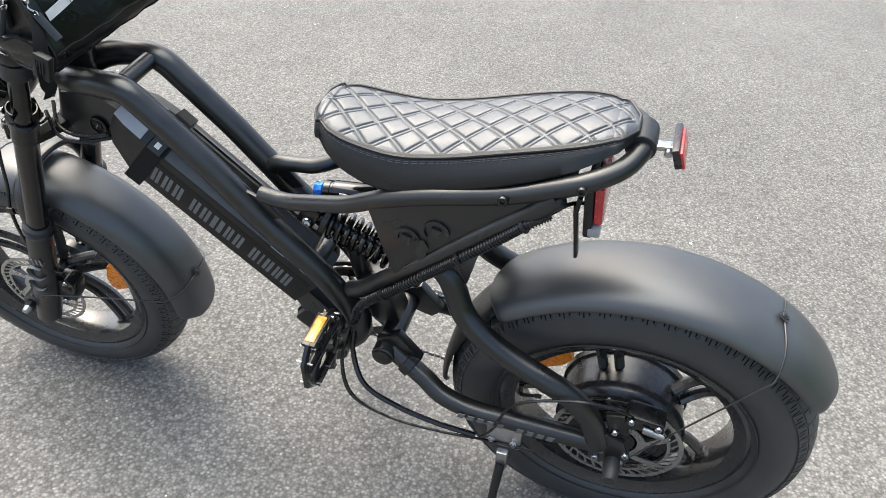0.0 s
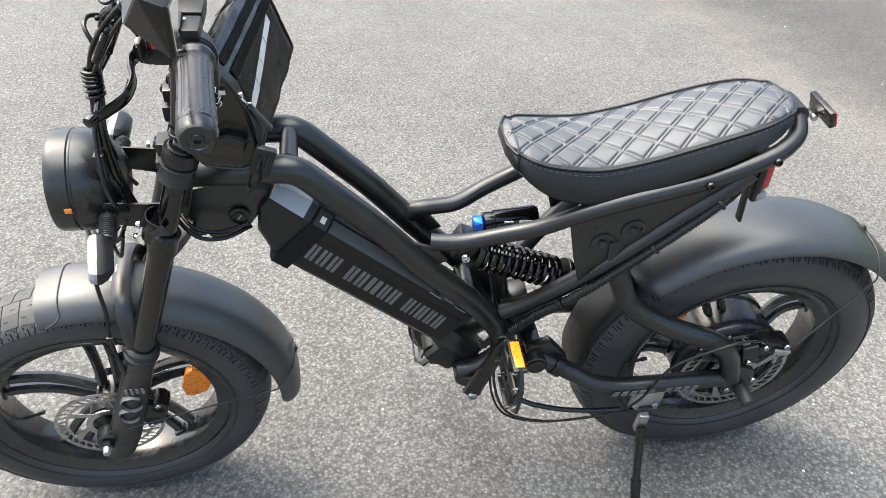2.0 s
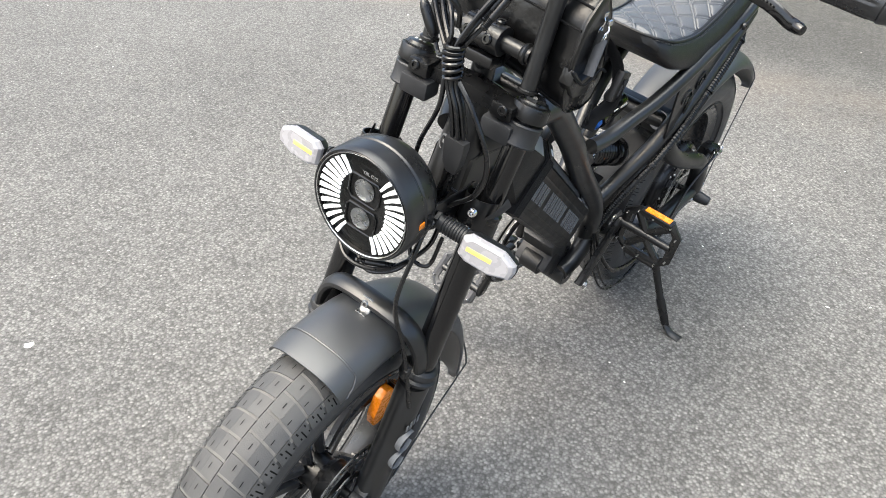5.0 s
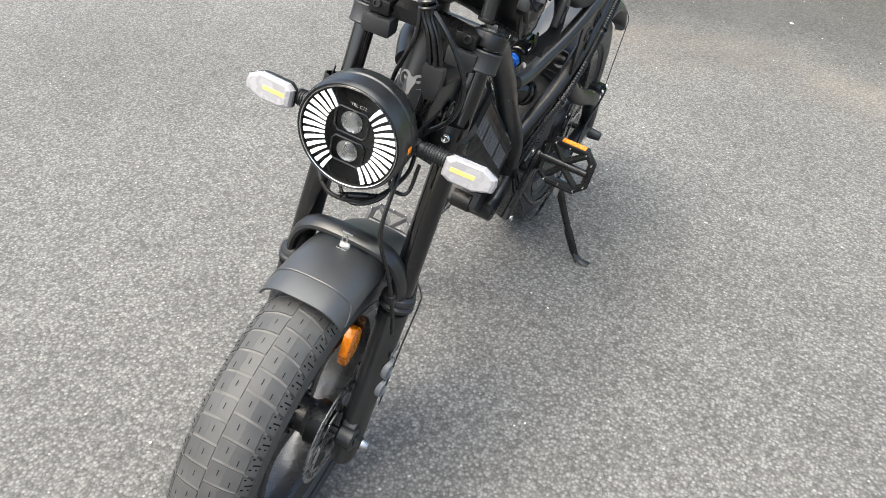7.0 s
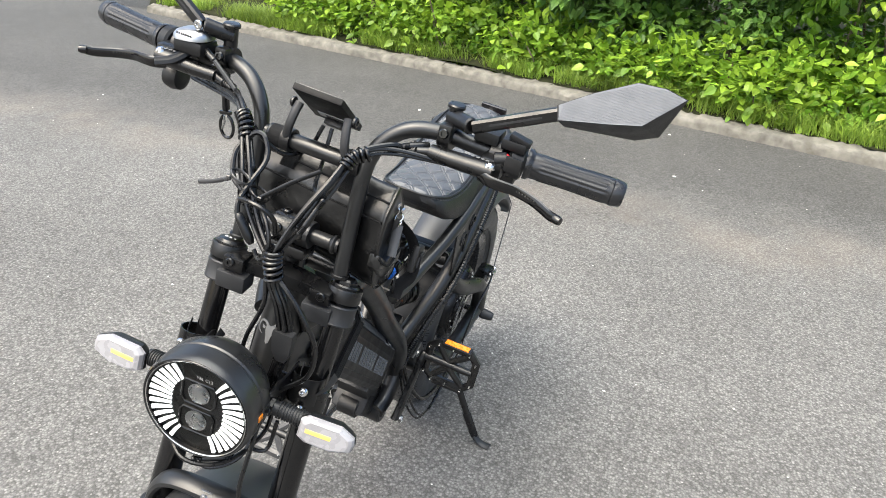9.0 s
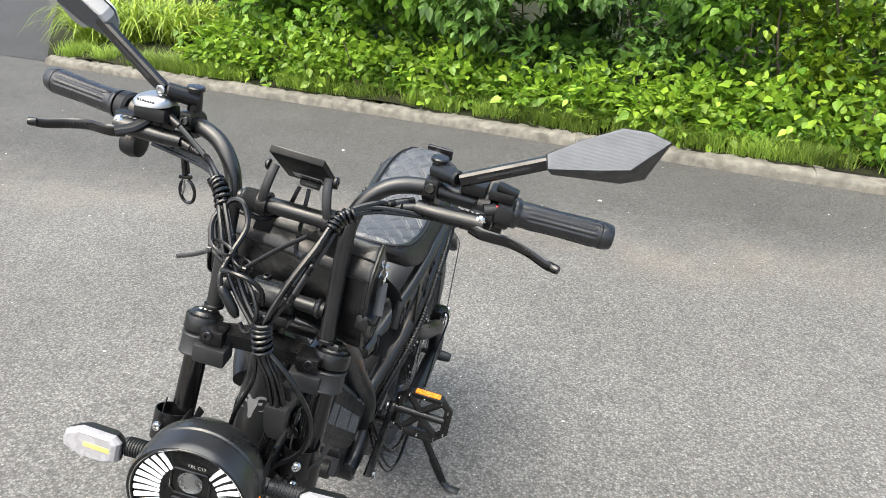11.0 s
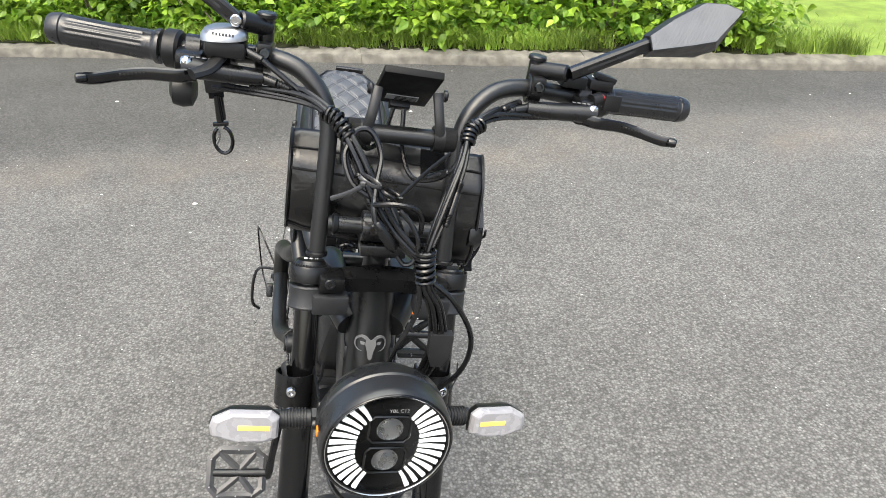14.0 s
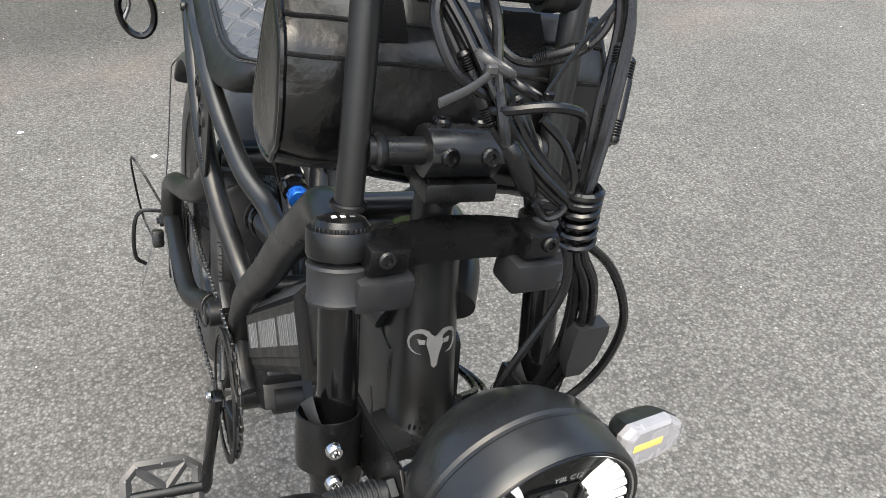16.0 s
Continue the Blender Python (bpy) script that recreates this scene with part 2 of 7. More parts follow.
def bevelled(bm, w, seg=2):
    if w > 0:
        bmesh.ops.bevel(bm, geom=[e for e in bm.edges if e.is_manifold and e.calc_face_angle(0) > 0.4], offset=w, segments=seg, profile=0.6, affect="EDGES", clamp_overlap=True)
    return bm


def rbox(c, size, bev=0.003, rot=None, seg=2):
    bm = bmesh.new()
    bmesh.ops.create_cube(bm, size=1.0)
    bmesh.ops.scale(bm, vec=V(size), verts=bm.verts)
    bevelled(bm, bev, seg)
    m = Matrix.Translation(V(c)) @ (rot if rot is not None else Matrix())
    bmesh.ops.transform(bm, matrix=m, verts=bm.verts)
    return bm


def prism(pts, y0, y1, bev=0.0, m=None, seg=2):
    """A polygon of (x, z) drawn out along y."""
    bm = bmesh.new()
    a = [bm.verts.new((x, y0, z)) for x, z in pts]
    b = [bm.verts.new((x, y1, z)) for x, z in pts]
    bm.faces.new(a)
    bm.faces.new(b[::-1])
    k = len(pts)
    for i in range(k):
        bm.faces.new((a[i], a[(i + 1) % k], b[(i + 1) % k], b[i]))
    bmesh.ops.recalc_face_normals(bm, faces=bm.faces)
    bevelled(bm, bev, seg)
    if m is not None:
        bmesh.ops.transform(bm, matrix=m, verts=bm.verts)
    return bm


def bolt(p, axis, r=0.005, h=0.004):
    """A round-headed socket bolt."""
    return lathe([(r, 0), (r, h * 0.6), (r * 0.8, h), (r * 0.48, h), (r * 0.42, h * 0.45), (0.0002, h * 0.45)], p, axis, 12)


def nut(p, axis, r=0.006, h=0.005):
    return lathe([(r, 0), (r, h * 0.8), (r * 0.85, h), (r * 0.5, h), (r * 0.5, h * 1.5), (0.0002, h * 1.5)], p, axis, 6)


def rot_y(a):
    return Matrix.Rotation(a, 4, "Y")


# ---- the bike: built upright in its own axes, x to its rear, y to its right, then leaned on its stand ----
LEAN = 9.85
bike = new("electric_bike")
bike.matrix_world = pose(0, 0, 0, LEAN, 0, 0)
tagged(bike, "matt black fat-tyre electric moped-style bike leaning on its kickstand", "electric bike")

FA = (-0.006, 0.0, 0.276)
RA = (1.126, 0.0, 0.300)


def leg_x(z):
    return 0.0015 + 0.33 * (z - 0.22)


def steer_x(z):
    return 0.237 - 0.3 * (0.84 - z)


# the fork is turned a few degrees to the left about its own axis
TURN = Matrix.Translation((0.237, 0, 0.84)) @ Matrix.Rotation(math.radians(4.0), 4, V(0.3, 0, 1)) @ Matrix.Translation((-0.237, 0, -0.84))


def turned(p):
    return TURN @ V(p)


def bar_shape(p):
    return V(p[0] + 0.001, p[1] * 0.96, p[2] - 0.002)


def lamp_shape(p):
    q = V(p[0] - 0.003, p[1] + 0.009, p[2] + 0.014)
    return TURN @ q


def loom_shape(p):
    k = min(1.0, max(0.0, (p[2] - 0.72) / 0.2))
    return lamp_shape(p).lerp(bar_shape(p), k)


# ---- wheels ----
def tyre_profile(R):
    if R > 0.28:
        # the rear tyre stands taller and wider on its rim
        return [(R - (0.268 - r) * 1.33, y * 1.1) for r, y in tyre_profile(0.268)]
    half = [(R, 0.0), (R - 0.0016, 0.012), (R - 0.005, 0.024), (R - 0.0105, 0.0345), (R - 0.019, 0.0435), (R - 0.031, 0.0505),
            (R - 0.044, 0.0525), (R - 0.056, 0.0495), (R - 0.066, 0.043), (R - 0.0715, 0.0365), (R - 0.073, 0.033)]
    return half


def tread_mesh(c, R, rows=58):
    """Raised tread blocks round the tyre: broken centre ribs, mid blocks and siped shoulders."""
    prof = tyre_profile(R)

    def at(s, lift):
        # s: metres across the crown from the middle
        sg, a = (1 if s >= 0 else -1), abs(s)
        acc = 0.0
        for (r0, y0), (r1, y1) in zip(prof, prof[1:]):
            d = math.hypot(r1 - r0, y1 - y0)
            if acc + d >= a or y1 == prof[-1][1]:
                t = min(1, (a - acc) / d)
                nr, ny = (y1 - y0) / d, -(r1 - r0) / d
                return r0 + (r1 - r0) * t + nr * lift, sg * (y0 + (y1 - y0) * t + ny * lift)
            acc += d
    verts, faces = [], []
    step = 2 * math.pi / rows
    gap = 0.0038 / R
    cols = [(-0.0205, -0.0004, 0.0), (0.0004, 0.0205, 0.5), (-0.041, -0.0205, 0.0), (0.0205, 0.041, 0.5), (-0.058, -0.0424, 0.1), (0.0424, 0.058, 0.6)]
    for i in range(rows):
        for s0, s1, ph in cols:
            for f0, f1 in ((0.0, 1.0),):
                base = len(verts)
                for lift in (-0.001, 0.0021):
                    for ua in (f0, f1):
                        for s in (s0, (s0 + s1) / 2, s1):
                            ins = 0.0001 if lift > 0 else 0
                            ss = s + (ins if s == s0 else (-ins if s == s1 else 0))
                            r, y = at(ss, lift)
                            a = (i + ua + ph + 0.16 * (abs(ss) / 0.04) ** 2) * step + (gap / 2 if ua == f0 else -gap / 2)
                            verts.append((c[0] + r * math.cos(a), c[1] + y, c[2] + r * math.sin(a)))
                for q in ((6, 7, 10, 9), (7, 8, 11, 10), (0, 6, 9, 3), (2, 5, 11, 8), (0, 1, 7, 6), (1, 2, 8, 7), (3, 9, 10, 4), (4, 10, 11, 5)):
                    faces.append([base + k for k in q])
    bm = bmesh.new()
    vs = [bm.verts.new(v) for v in verts]
    for f in faces:
        bm.faces.new([vs[k] for k in f])
    # short near-black quads laid on the blocks, painting the shade inside slits
    sl = bmesh.new()
    for i in range(rows):
        for s0, ph, along in ((-0.013, 0.0, 1), (0.013, 0.5, 1), (-0.03, 0.3, 1), (0.03, 0.8, 1), (-0.050, -0.25, 0), (0.050, 0.25, 0), (-0.053, 0.0, 0), (0.053, 0.5, 0), (-0.050, 0.25, 0), (0.050, 0.75, 0)):
            a0 = (i + ph + 0.16 * (abs(s0) / 0.04) ** 2 + (0.3 if along else 0.45)) * step
            da, ds = ((0.26 * step, 0.0011) if along else (0.0022 / R, 0.011))
            q = []
            for aa, ss in ((a0, s0 - ds / 2), (a0 + da, s0 - ds / 2), (a0 + da, s0 + ds / 2), (a0, s0 + ds / 2)):
                r, y = at(ss, 0.0023)
                q.append(sl.verts.new((c[0] + r * math.cos(aa), c[1] + y, c[2] + r * math.sin(aa))))
            sl.faces.new(q)
    return bm, sl


def disc_mesh(c, y, R):
    """A drilled brake disc: braking ring, cut-outs and swept arms."""
    bm = bmesh.new()
    n = 36

    def ring(r0, r1, th):
        rings = [[V(c[0] + r * math.cos(a), yy, c[2] + r * math.sin(a)) for a in (2 * math.pi * j / 72 for j in range(72))]
                 for r, yy in ((r0, y - th), (r1, y - th), (r1, y + th), (r0, y + th))]
        return loft(rings, closed=True)
    bm = ring(R * 0.93, R, 0.0009)
    bm = join(bm, ring(R * 0.76, R * 0.81, 0.0009), ring(R * 0.32, R * 0.44, 0.0012))
    for k in range(n):
        a0 = 2 * math.pi * k / n
        a1 = a0 + 0.13
        w = 0.045
        pts = [(c[0] + r * math.cos(a), c[2] + r * math.sin(a)) for r, a in ((R * 0.8, a0), (R * 0.94, a1), (R * 0.94, a1 + w), (R * 0.8, a0 + w))]
        bm = join(bm, prism(pts, y - 0.0008, y + 0.0008))
    for k in range(6):
        a0 = 2 * math.pi * k / 6
        pts = [(c[0] + r * math.cos(a), c[2] + r * math.sin(a)) for r, a in
               ((R * 0.42, a0), (R * 0.6, a0 + 0.26), (R * 0.77, a0 + 0.38), (R * 0.77, a0 + 0.6), (R * 0.6, a0 + 0.46), (R * 0.42, a0 + 0.3))]
        bm = join(bm, prism(pts, y - 0.0009, y + 0.0009))
    return bm


def wheel(name, c, R, motor, label):
    rr = R - 0.0725 * (1.33 if R > 0.28 else 1.0)
    wd = 1.1 if R > 0.28 else 1.0
    prof = [(rr + 0.003, 0.0385), (rr - 0.003, 0.040), (rr - 0.008, 0.037), (rr - 0.013, 0.034), (rr - 0.022, 0.030), (rr - 0.025, 0.02), (rr - 0.025, 0.0)]
    prof = [(r, y * wd) for r, y in prof]
    full = [(r, -y) for r, y in prof] + [(r, y) for r, y in prof[::-1][1:]]
    outer = [(rr + 0.001, 0.034), (rr - 0.012, 0.028), (rr - 0.012, -0.028), (rr + 0.001, -0.034)]
    rim = lathe(full + outer, c, (0, 1, 0), 96, closed=True)
    w = part(name, rim, M_RIM, bike, label)
    half = tyre_profile(R)
    tp = [(r, -y) for r, y in half[::-1]] + half[1:]
    part("tyre", lathe(tp + [(r - 0.001 if abs(y) > 0.036 else r - 0.006, y * 0.86) for r, y in tp[::-1]],
                       c, (0, 1, 0), 128, closed=True), M_TYRE, w)
    blocks, slits = tread_mesh(c, R)
    part("tread", blocks, M_TREAD, w, sharp=0.5)
    tagged(part("tread_slit_shade", slits, M_SLIT_SHADE, w), kind="stuff")
    # dusty floor between the tread blocks
    fl_ = [(r + 0.0005, y) for r, y in half[:5]]
    part("tread_groove", lathe([(r, -y) for r, y in fl_[::-1]] + fl_[1:] + [(R - 0.02, 0.03), (R - 0.012, 0.0), (R - 0.02, -0.03)], c, (0, 1, 0), 128, closed=True), M_GROOVE, w)
    # moulded rings on the sidewalls
    for sg in (-1, 1):
        part("sidewall_ring", lathe([(rr + 0.0105, 0.0), (rr + 0.012, 0.0016), (rr + 0.0135, 0.0008), (rr + 0.0125, -0.002)], (c[0], sg * 0.0478 * wd, c[2]), (0, sg, 0), 96, closed=True), M_SIDEWALL_MARK, w)
    # spokes: five pairs of cast arms
    r_in = 0.098 if motor else 0.03
    r_out = rr - 0.02
    first = None
    for k in range(5):
        a = math.radians(18 + 72 * k + (20 if motor else 0))
        for side in (-1, 1):
            if first is None:
                pts = []
                for t in (0, 0.25, 0.5, 0.75, 1.0):
                    r = r_in + (r_out - r_in) * t
                    pts.append((r, 0.012 * math.sin(math.pi * t) + 0.004, 0.013 + 0.004 * t))
                bm = tube(pts, 0.0085, 8, 3, flat=1.25)
                bm = join(bm, rbox((r_out - 0.004, 0.004, 0.017), (0.016, 0.022, 0.022), 0.004))
                first = part("spoke", bm, M_RIM, w, m=Matrix.Translation(c) @ rot_y(-a))
            else:
                m = Matrix.Translation(c) @ rot_y(-a) @ (Matrix() if side < 0 else Matrix.Diagonal((1, 1, -1, 1)))
                again(first, m, w)
    if motor:
        hub = lathe([(0.06, -0.062), (0.09, -0.056), (0.1, -0.048), (0.105, -0.04), (0.105, -0.03), (0.1, -0.028), (0.1, 0.028), (0.105, 0.03), (0.105, 0.042), (0.09, 0.052), (0.04, 0.06)],
                    c, (0, 1, 0), 64)
        part("motor_hub", hub, M_HUB, w, "black cast hub motor casing")
        for rr_h, hh in ((0.093, 0.0515), (0.085, 0.0565), (0.062, 0.0605)):
            part("hub_step", lathe([(rr_h - 0.0018, hh - 0.002), (rr_h - 0.0012, hh + 0.0022), (rr_h + 0.0012, hh + 0.0022), (rr_h + 0.0018, hh - 0.002)], c, (0, -1, 0), 64, closed=True), M_HUB, w)
        for k in range(10):
            a = 2 * math.pi * k / 10
            part("hub_screw", bolt((c[0] + 0.0905 * math.cos(a), -0.0545, c[2] + 0.0905 * math.sin(a)), (0, -1, 0), 0.0032, 0.003), M_STEEL, w)
        part("hub_ring", lathe([(0.07, -0.004), (0.07, 0.003), (0.078, 0.004), (0.079, -0.004)], (c[0], -0.058, c[2]), (0, -1, 0), 64, closed=True), M_SATIN, w)
        for k in range(6):
            a = k * math.pi / 3 + 0.3
            part("hub_bolt", bolt((c[0] + 0.083 * math.cos(a), -0.058, c[2] + 0.083 * math.sin(a)), (0, -1, 0), 0.004), M_STEEL, w)
        part("brake_disc", disc_mesh(c, -0.069, 0.106), M_STEEL, w, "drilled steel brake disc")
        part("disc_carrier", lathe([(0.03, -0.07), (0.03, -0.055), (0.02, -0.05)], c, (0, 1, 0), 32), M_SATIN, w)
    else:
        hub = lathe([(0.022, -0.058), (0.034, -0.052), (0.036, -0.03), (0.028, -0.02), (0.028, 0.02), (0.036, 0.03), (0.036, 0.045), (0.02, 0.055)], c, (0, 1, 0), 40)
        part("hub", hub, M_SATIN, w)
        part("brake_disc", disc_mesh(c, -0.062, 0.087), M_STEEL, w, "drilled steel brake disc")
    # wheel reflector between two spokes
    return w


R_T = 0.268
SHAPE = turned
front_wheel = wheel("front_wheel", FA, R_T, False, "black cast front wheel with a wide balloon tyre")
SHAPE = None
rear_wheel = wheel("rear_wheel", RA, 0.297, True, "black cast rear wheel with a hub motor")


def wheel_reflector(c, a, parent):
    pts = [(0.112, -0.03), (0.124, -0.036), (0.15, -0.03), (0.162, -0.012), (0.164, 0.012), (0.156, 0.03), (0.142, 0.036), (0.128, 0.028), (0.112, -0.005)]
    bm = prism(pts, -0.008, 0.008, 0.002, Matrix.Translation(c) @ rot_y(-a))
    return part("reflector", bm, M_ORANGE, parent, "amber plastic wheel reflector")


SHAPE = turned
wheel_reflector(V(FA) + V(0.005, -0.009, 0.005), math.radians(8), front_wheel)
SHAPE = None
wheel_reflector(V(RA) + V(-0.018, 0, 0.012), math.radians(147), rear_wheel)
for c, w, a in ((FA, front_wheel, 200), (RA, rear_wheel, 195)):
    a = math.radians(a)
    d = V(math.cos(a), 0, math.sin(a))
    p = V(c) + d * 0.176
    part("valve", join(cyl(p, p - d * 0.03, 0.0035, 0.003, 10), cyl(p - d * 0.024, p - d * 0.036, 0.0045, 0.004, 10)), M_RUBBER, w)

# axles
SHAPE = turned
part("front_axle", join(cyl((FA[0], -0.105, FA[2]), (FA[0], 0.105, FA[2]), 0.007, seg=14), nut((FA[0], -0.102, FA[2]), (0, -1, 0), 0.011, 0.009), nut((FA[0], 0.1, FA[2]), (0, 1, 0), 0.011, 0.009)), M_SATIN, bike)
for sg in (-1, 1):
    part("axle_cap", cyl((FA[0], sg * 0.11, FA[2]), (FA[0], sg * 0.122, FA[2]), 0.008, 0.006, 14), M_STEEL, bike, "steel axle end")
SHAPE = None
part("rear_axle", join(cyl((RA[0], -0.12, RA[2]), (RA[0], 0.12, RA[2]), 0.007, seg=14), nut((RA[0], 0.112, RA[2]), (0, 1, 0), 0.012, 0.01)), M_SATIN, bike)
part("axle_cover", lathe([(0.0135, 0), (0.014, 0.012), (0.0115, 0.034), (0.009, 0.038), (0.002, 0.038)], (RA[0], -0.108, RA[2]), (0, -1, 0), 20), M_GREYRUBBER, bike, "grey rubber axle nut cover")

# ---- front fork ----
SHAPE = turned
LEGY = 0.084


def on_leg(z, sg, dx=0.0):
    half = 0.0805 + 0.0035 * min(1.0, max(0.0, (0.7 - z) / 0.4))
    return (leg_x(z) + dx, sg * half, z)


AX = V(0.33, 0, 1).normalized()
bm = None
for sg in (-1, 1):
    c = on_leg(0.838, sg)
    ring = lathe([(0.0155, 0), (0.0215, 0.001), (0.0222, 0.003), (0.0222, 0.017), (0.0215, 0.019), (0.0155, 0.019)], c, AX, 28)
    bm = ring if bm is None else join(bm, ring)
    ear = rbox((c[0] - 0.012, c[1] - sg * 0.022, c[2] + 0.0095), (0.028, 0.028, 0.0185), 0.003)
    bm = join(bm, ear)
yoke = []
for y in [i * 0.01 - 0.07 for i in range(15)]:
    k = 1 - (y / 0.07) ** 2
    x0 = leg_x(0.84) - 0.012 + 0.012 * k
    d = 0.007 + 0.005 * k
    yoke.append([V(x0 - d, y, 0.834), V(x0 + d, y, 0.838), V(x0 + d, y, 0.855), V(x0 - d, y, 0.851)])
bm = join(bm, bevelled(loft(yoke), 0.0015, 1))
fork = part("front_fork", bm, M_SATIN, bike, "black double-crown suspension fork")
lo_yoke = []
for y in [i * 0.0125 - 0.0875 for i in range(15)]:
    k = 1 - (y / 0.0875) ** 2
    x0 = leg_x(0.685) + 0.006 + 0.022 * k
    d = 0.013 + 0.006 * k
    lo_yoke.append([V(x0 - d, y, 0.678), V(x0 + d, y, 0.685), V(x0 + d, y, 0.698), V(x0 - d, y, 0.691)])
part("lower_crown", bevelled(loft(lo_yoke), 0.0015, 1), M_SATIN, fork)
for sg in (-1, 1):
    part("clamp_bolt", bolt((leg_x(0.84) - 0.0265, sg * 0.0615, 0.8505), (-1, 0, 0.2), 0.006, 0.004), M_SATIN, fork)
    part("stanchion", cyl(on_leg(0.66, sg), on_leg(0.855, sg), 0.0138, seg=28), M_GLOSS, fork, "gloss black fork tube")
    # pale rubber clamp of the lamp bracket
    c = on_leg(0.8095, sg)
    cl = lathe([(0.015, 0), (0.0212, 0.001), (0.0221, 0.003), (0.0213, 0.005), (0.0213, 0.023), (0.0221, 0.025), (0.0212, 0.027), (0.015, 0.028)], c, AX, 28)
    cl = join(cl, rbox((c[0] - 0.006, c[1] - sg * 0.022, c[2] + 0.014), (0.029, 0.040, 0.024), 0.004))
    part("rubber_clamp", cl, M_GREYRUBBER, fork, "dark grey rubber fork clamp")
    # slipped-down sleeve with open collar
    part("fork_sleeve", lathe([(0.0155, 0), (0.0190, 0.001), (0.0198, 0.008), (0.0190, 0.03), (0.0198, 0.036), (0.017, 0.038)], on_leg(0.69, sg), AX, 28), M_SATIN, fork)
    for q in (-1, 1):
        flap = tube([on_leg(0.718, sg, -0.021), (leg_x(0.735) - 0.014, on_leg(0.735, sg)[1] + q * 0.018, 0.737), (leg_x(0.742), on_leg(0.74, sg)[1] + q * 0.0225, 0.748)], (0.002, 0.008), 8, 4, flat=0.14, up=(1, q, 0))
        part("sleeve_flap", flap, M_GREYRUBBER, fork)
    part("upper_tube", cyl(on_leg(0.47, sg), on_leg(0.70, sg), 0.0178, seg=28), M_GLOSS, fork)
    part("dust_seal", lathe([(0.019, 0), (0.0245, 0.001), (0.026, 0.006), (0.0225, 0.009), (0.0225, 0.012), (0.0255, 0.014), (0.0245, 0.02), (0.0195, 0.024)], on_leg(0.478, sg), AX, 28), M_RUBBER, fork)
    leg = [[V(leg_x(z) + dx + rx * math.cos(w), (sg * LEGY if z < 0.4 else on_leg(z, sg)[1]) + ry * math.sin(w), z) for w in (2 * math.pi * j / 24 for j in range(24))]
           for z, dx, rx, ry in ((0.214, -0.002, 0.006, 0.006), (0.217, -0.002, 0.018, 0.015), (0.226, -0.002, 0.0255, 0.0195), (0.27, 0, 0.0275, 0.0205), (0.36, 0, 0.0265, 0.0205), (0.44, 0, 0.0235, 0.0215), (0.478, 0, 0.0235, 0.0225))]
    lg = loft(leg)
    lug = cyl((FA[0], sg * (LEGY - 0.012), FA[2]), (FA[0], sg * (LEGY + 0.016), FA[2]), 0.019, seg=24, bev=0.003)
    web = prism([(FA[0] - 0.004, FA[2] - 0.019), (leg_x(0.25) + 0.01, 0.25 - 0.01), (leg_x(0.31) + 0.01, 0.325), (FA[0] + 0.002, FA[2] + 0.019)], sg * LEGY - 0.011, sg * LEGY + 0.011, 0.003)
    lower = part("lower_leg", join(lg, lug, web), M_FRAME, fork, "matt black fork lower")
# adjuster caps
for sg, kn in ((1, True), (-1, False)):
    c = V(on_leg(0.8515, sg))
    if kn:
        part("lockout_knob", lathe([(0.0172, 0), (0.018, 0.002), (0.018, 0.007), (0.0168, 0.0085), (0.0155, 0.0105), (0.011, 0.0118), (0.001, 0.012)], c, AX, 32), M_SATIN, fork, "black fork lockout dial")
        for k in range(32):
            a = 2 * math.pi * k / 32
            m = Matrix.Translation(c) @ basis(AX)
            if k == 0:
                kn0 = part("dial_rib", rbox((0.018, 0, 0.0042), (0.0014, 0.002, 0.0052), 0.0004, seg=1), M_SATIN, fork, m=m)
            else:
                again(kn0, m @ Matrix.Rotation(a, 4, "Z"), fork)
        for k in range(3):
            part("dial_mark", rbox(c + AX * 0.0122 + V(-0.004, (k - 1) * 0.006, 0.001), (0.004, 0.0035, 0.0008), 0.0002, seg=1), M_WHITE, fork)
    else:
        part("preload_cap", join(lathe([(0.0172, 0), (0.018, 0.002), (0.018, 0.007), (0.0165, 0.009)], c, AX, 12), lathe([(0.0135, 0.008), (0.0135, 0.013), (0.011, 0.0155), (0.001, 0.0155)], c, AX, 6)), M_SATIN, fork, "black faceted fork top cap")
# brace over the tyre
ap = [(0.080, -0.086, 0.435), (0.085, -0.088, 0.49), (0.083, -0.081, 0.536), (0.077, -0.055, 0.571), (0.074, 0, 0.580), (0.077, 0.055, 0.571), (0.083, 0.081, 0.536), (0.085, 0.088, 0.49), (0.080, 0.086, 0.435)]
arch = tube(ap, 0.0082, 12, 5, flat=1.75, up=(0, -1, 0))
part("fork_brace", arch, M_FRAME, fork, "matt black fork brace over the tyre")

# emblems on the fork lowers: plain shapes
for sg in (-1,):
    y = sg * (LEGY + 0.0212)
    for k, (z, r) in enumerate(((0.386, 0.017), (0.354, 0.016))):
        x0 = leg_x(z)
        pts = []
        for j in range(11):
            a = math.radians(40 + 28 * j)
            pts.append((x0 + r * math.cos(a), y + 0.0016 * abs(math.cos(a)) * sg * -1, z + r * math.sin(a)))
        part("emblem", tube(pts, 0.0046, 6, 2, flat=0.16, up=(0, 1, 0)), M_SILVERDECAL, fork, "silver curled emblem")
    for k in range(4):
        part("emblem_bar", rbox((leg_x(0.415) - 0.012 + 0.008 * k, y + 0.0005, 0.416), (0.0045, 0.0012, 0.012 + 0.003 * (k % 2)), 0.0003, seg=1), M_SILVERDECAL, fork)

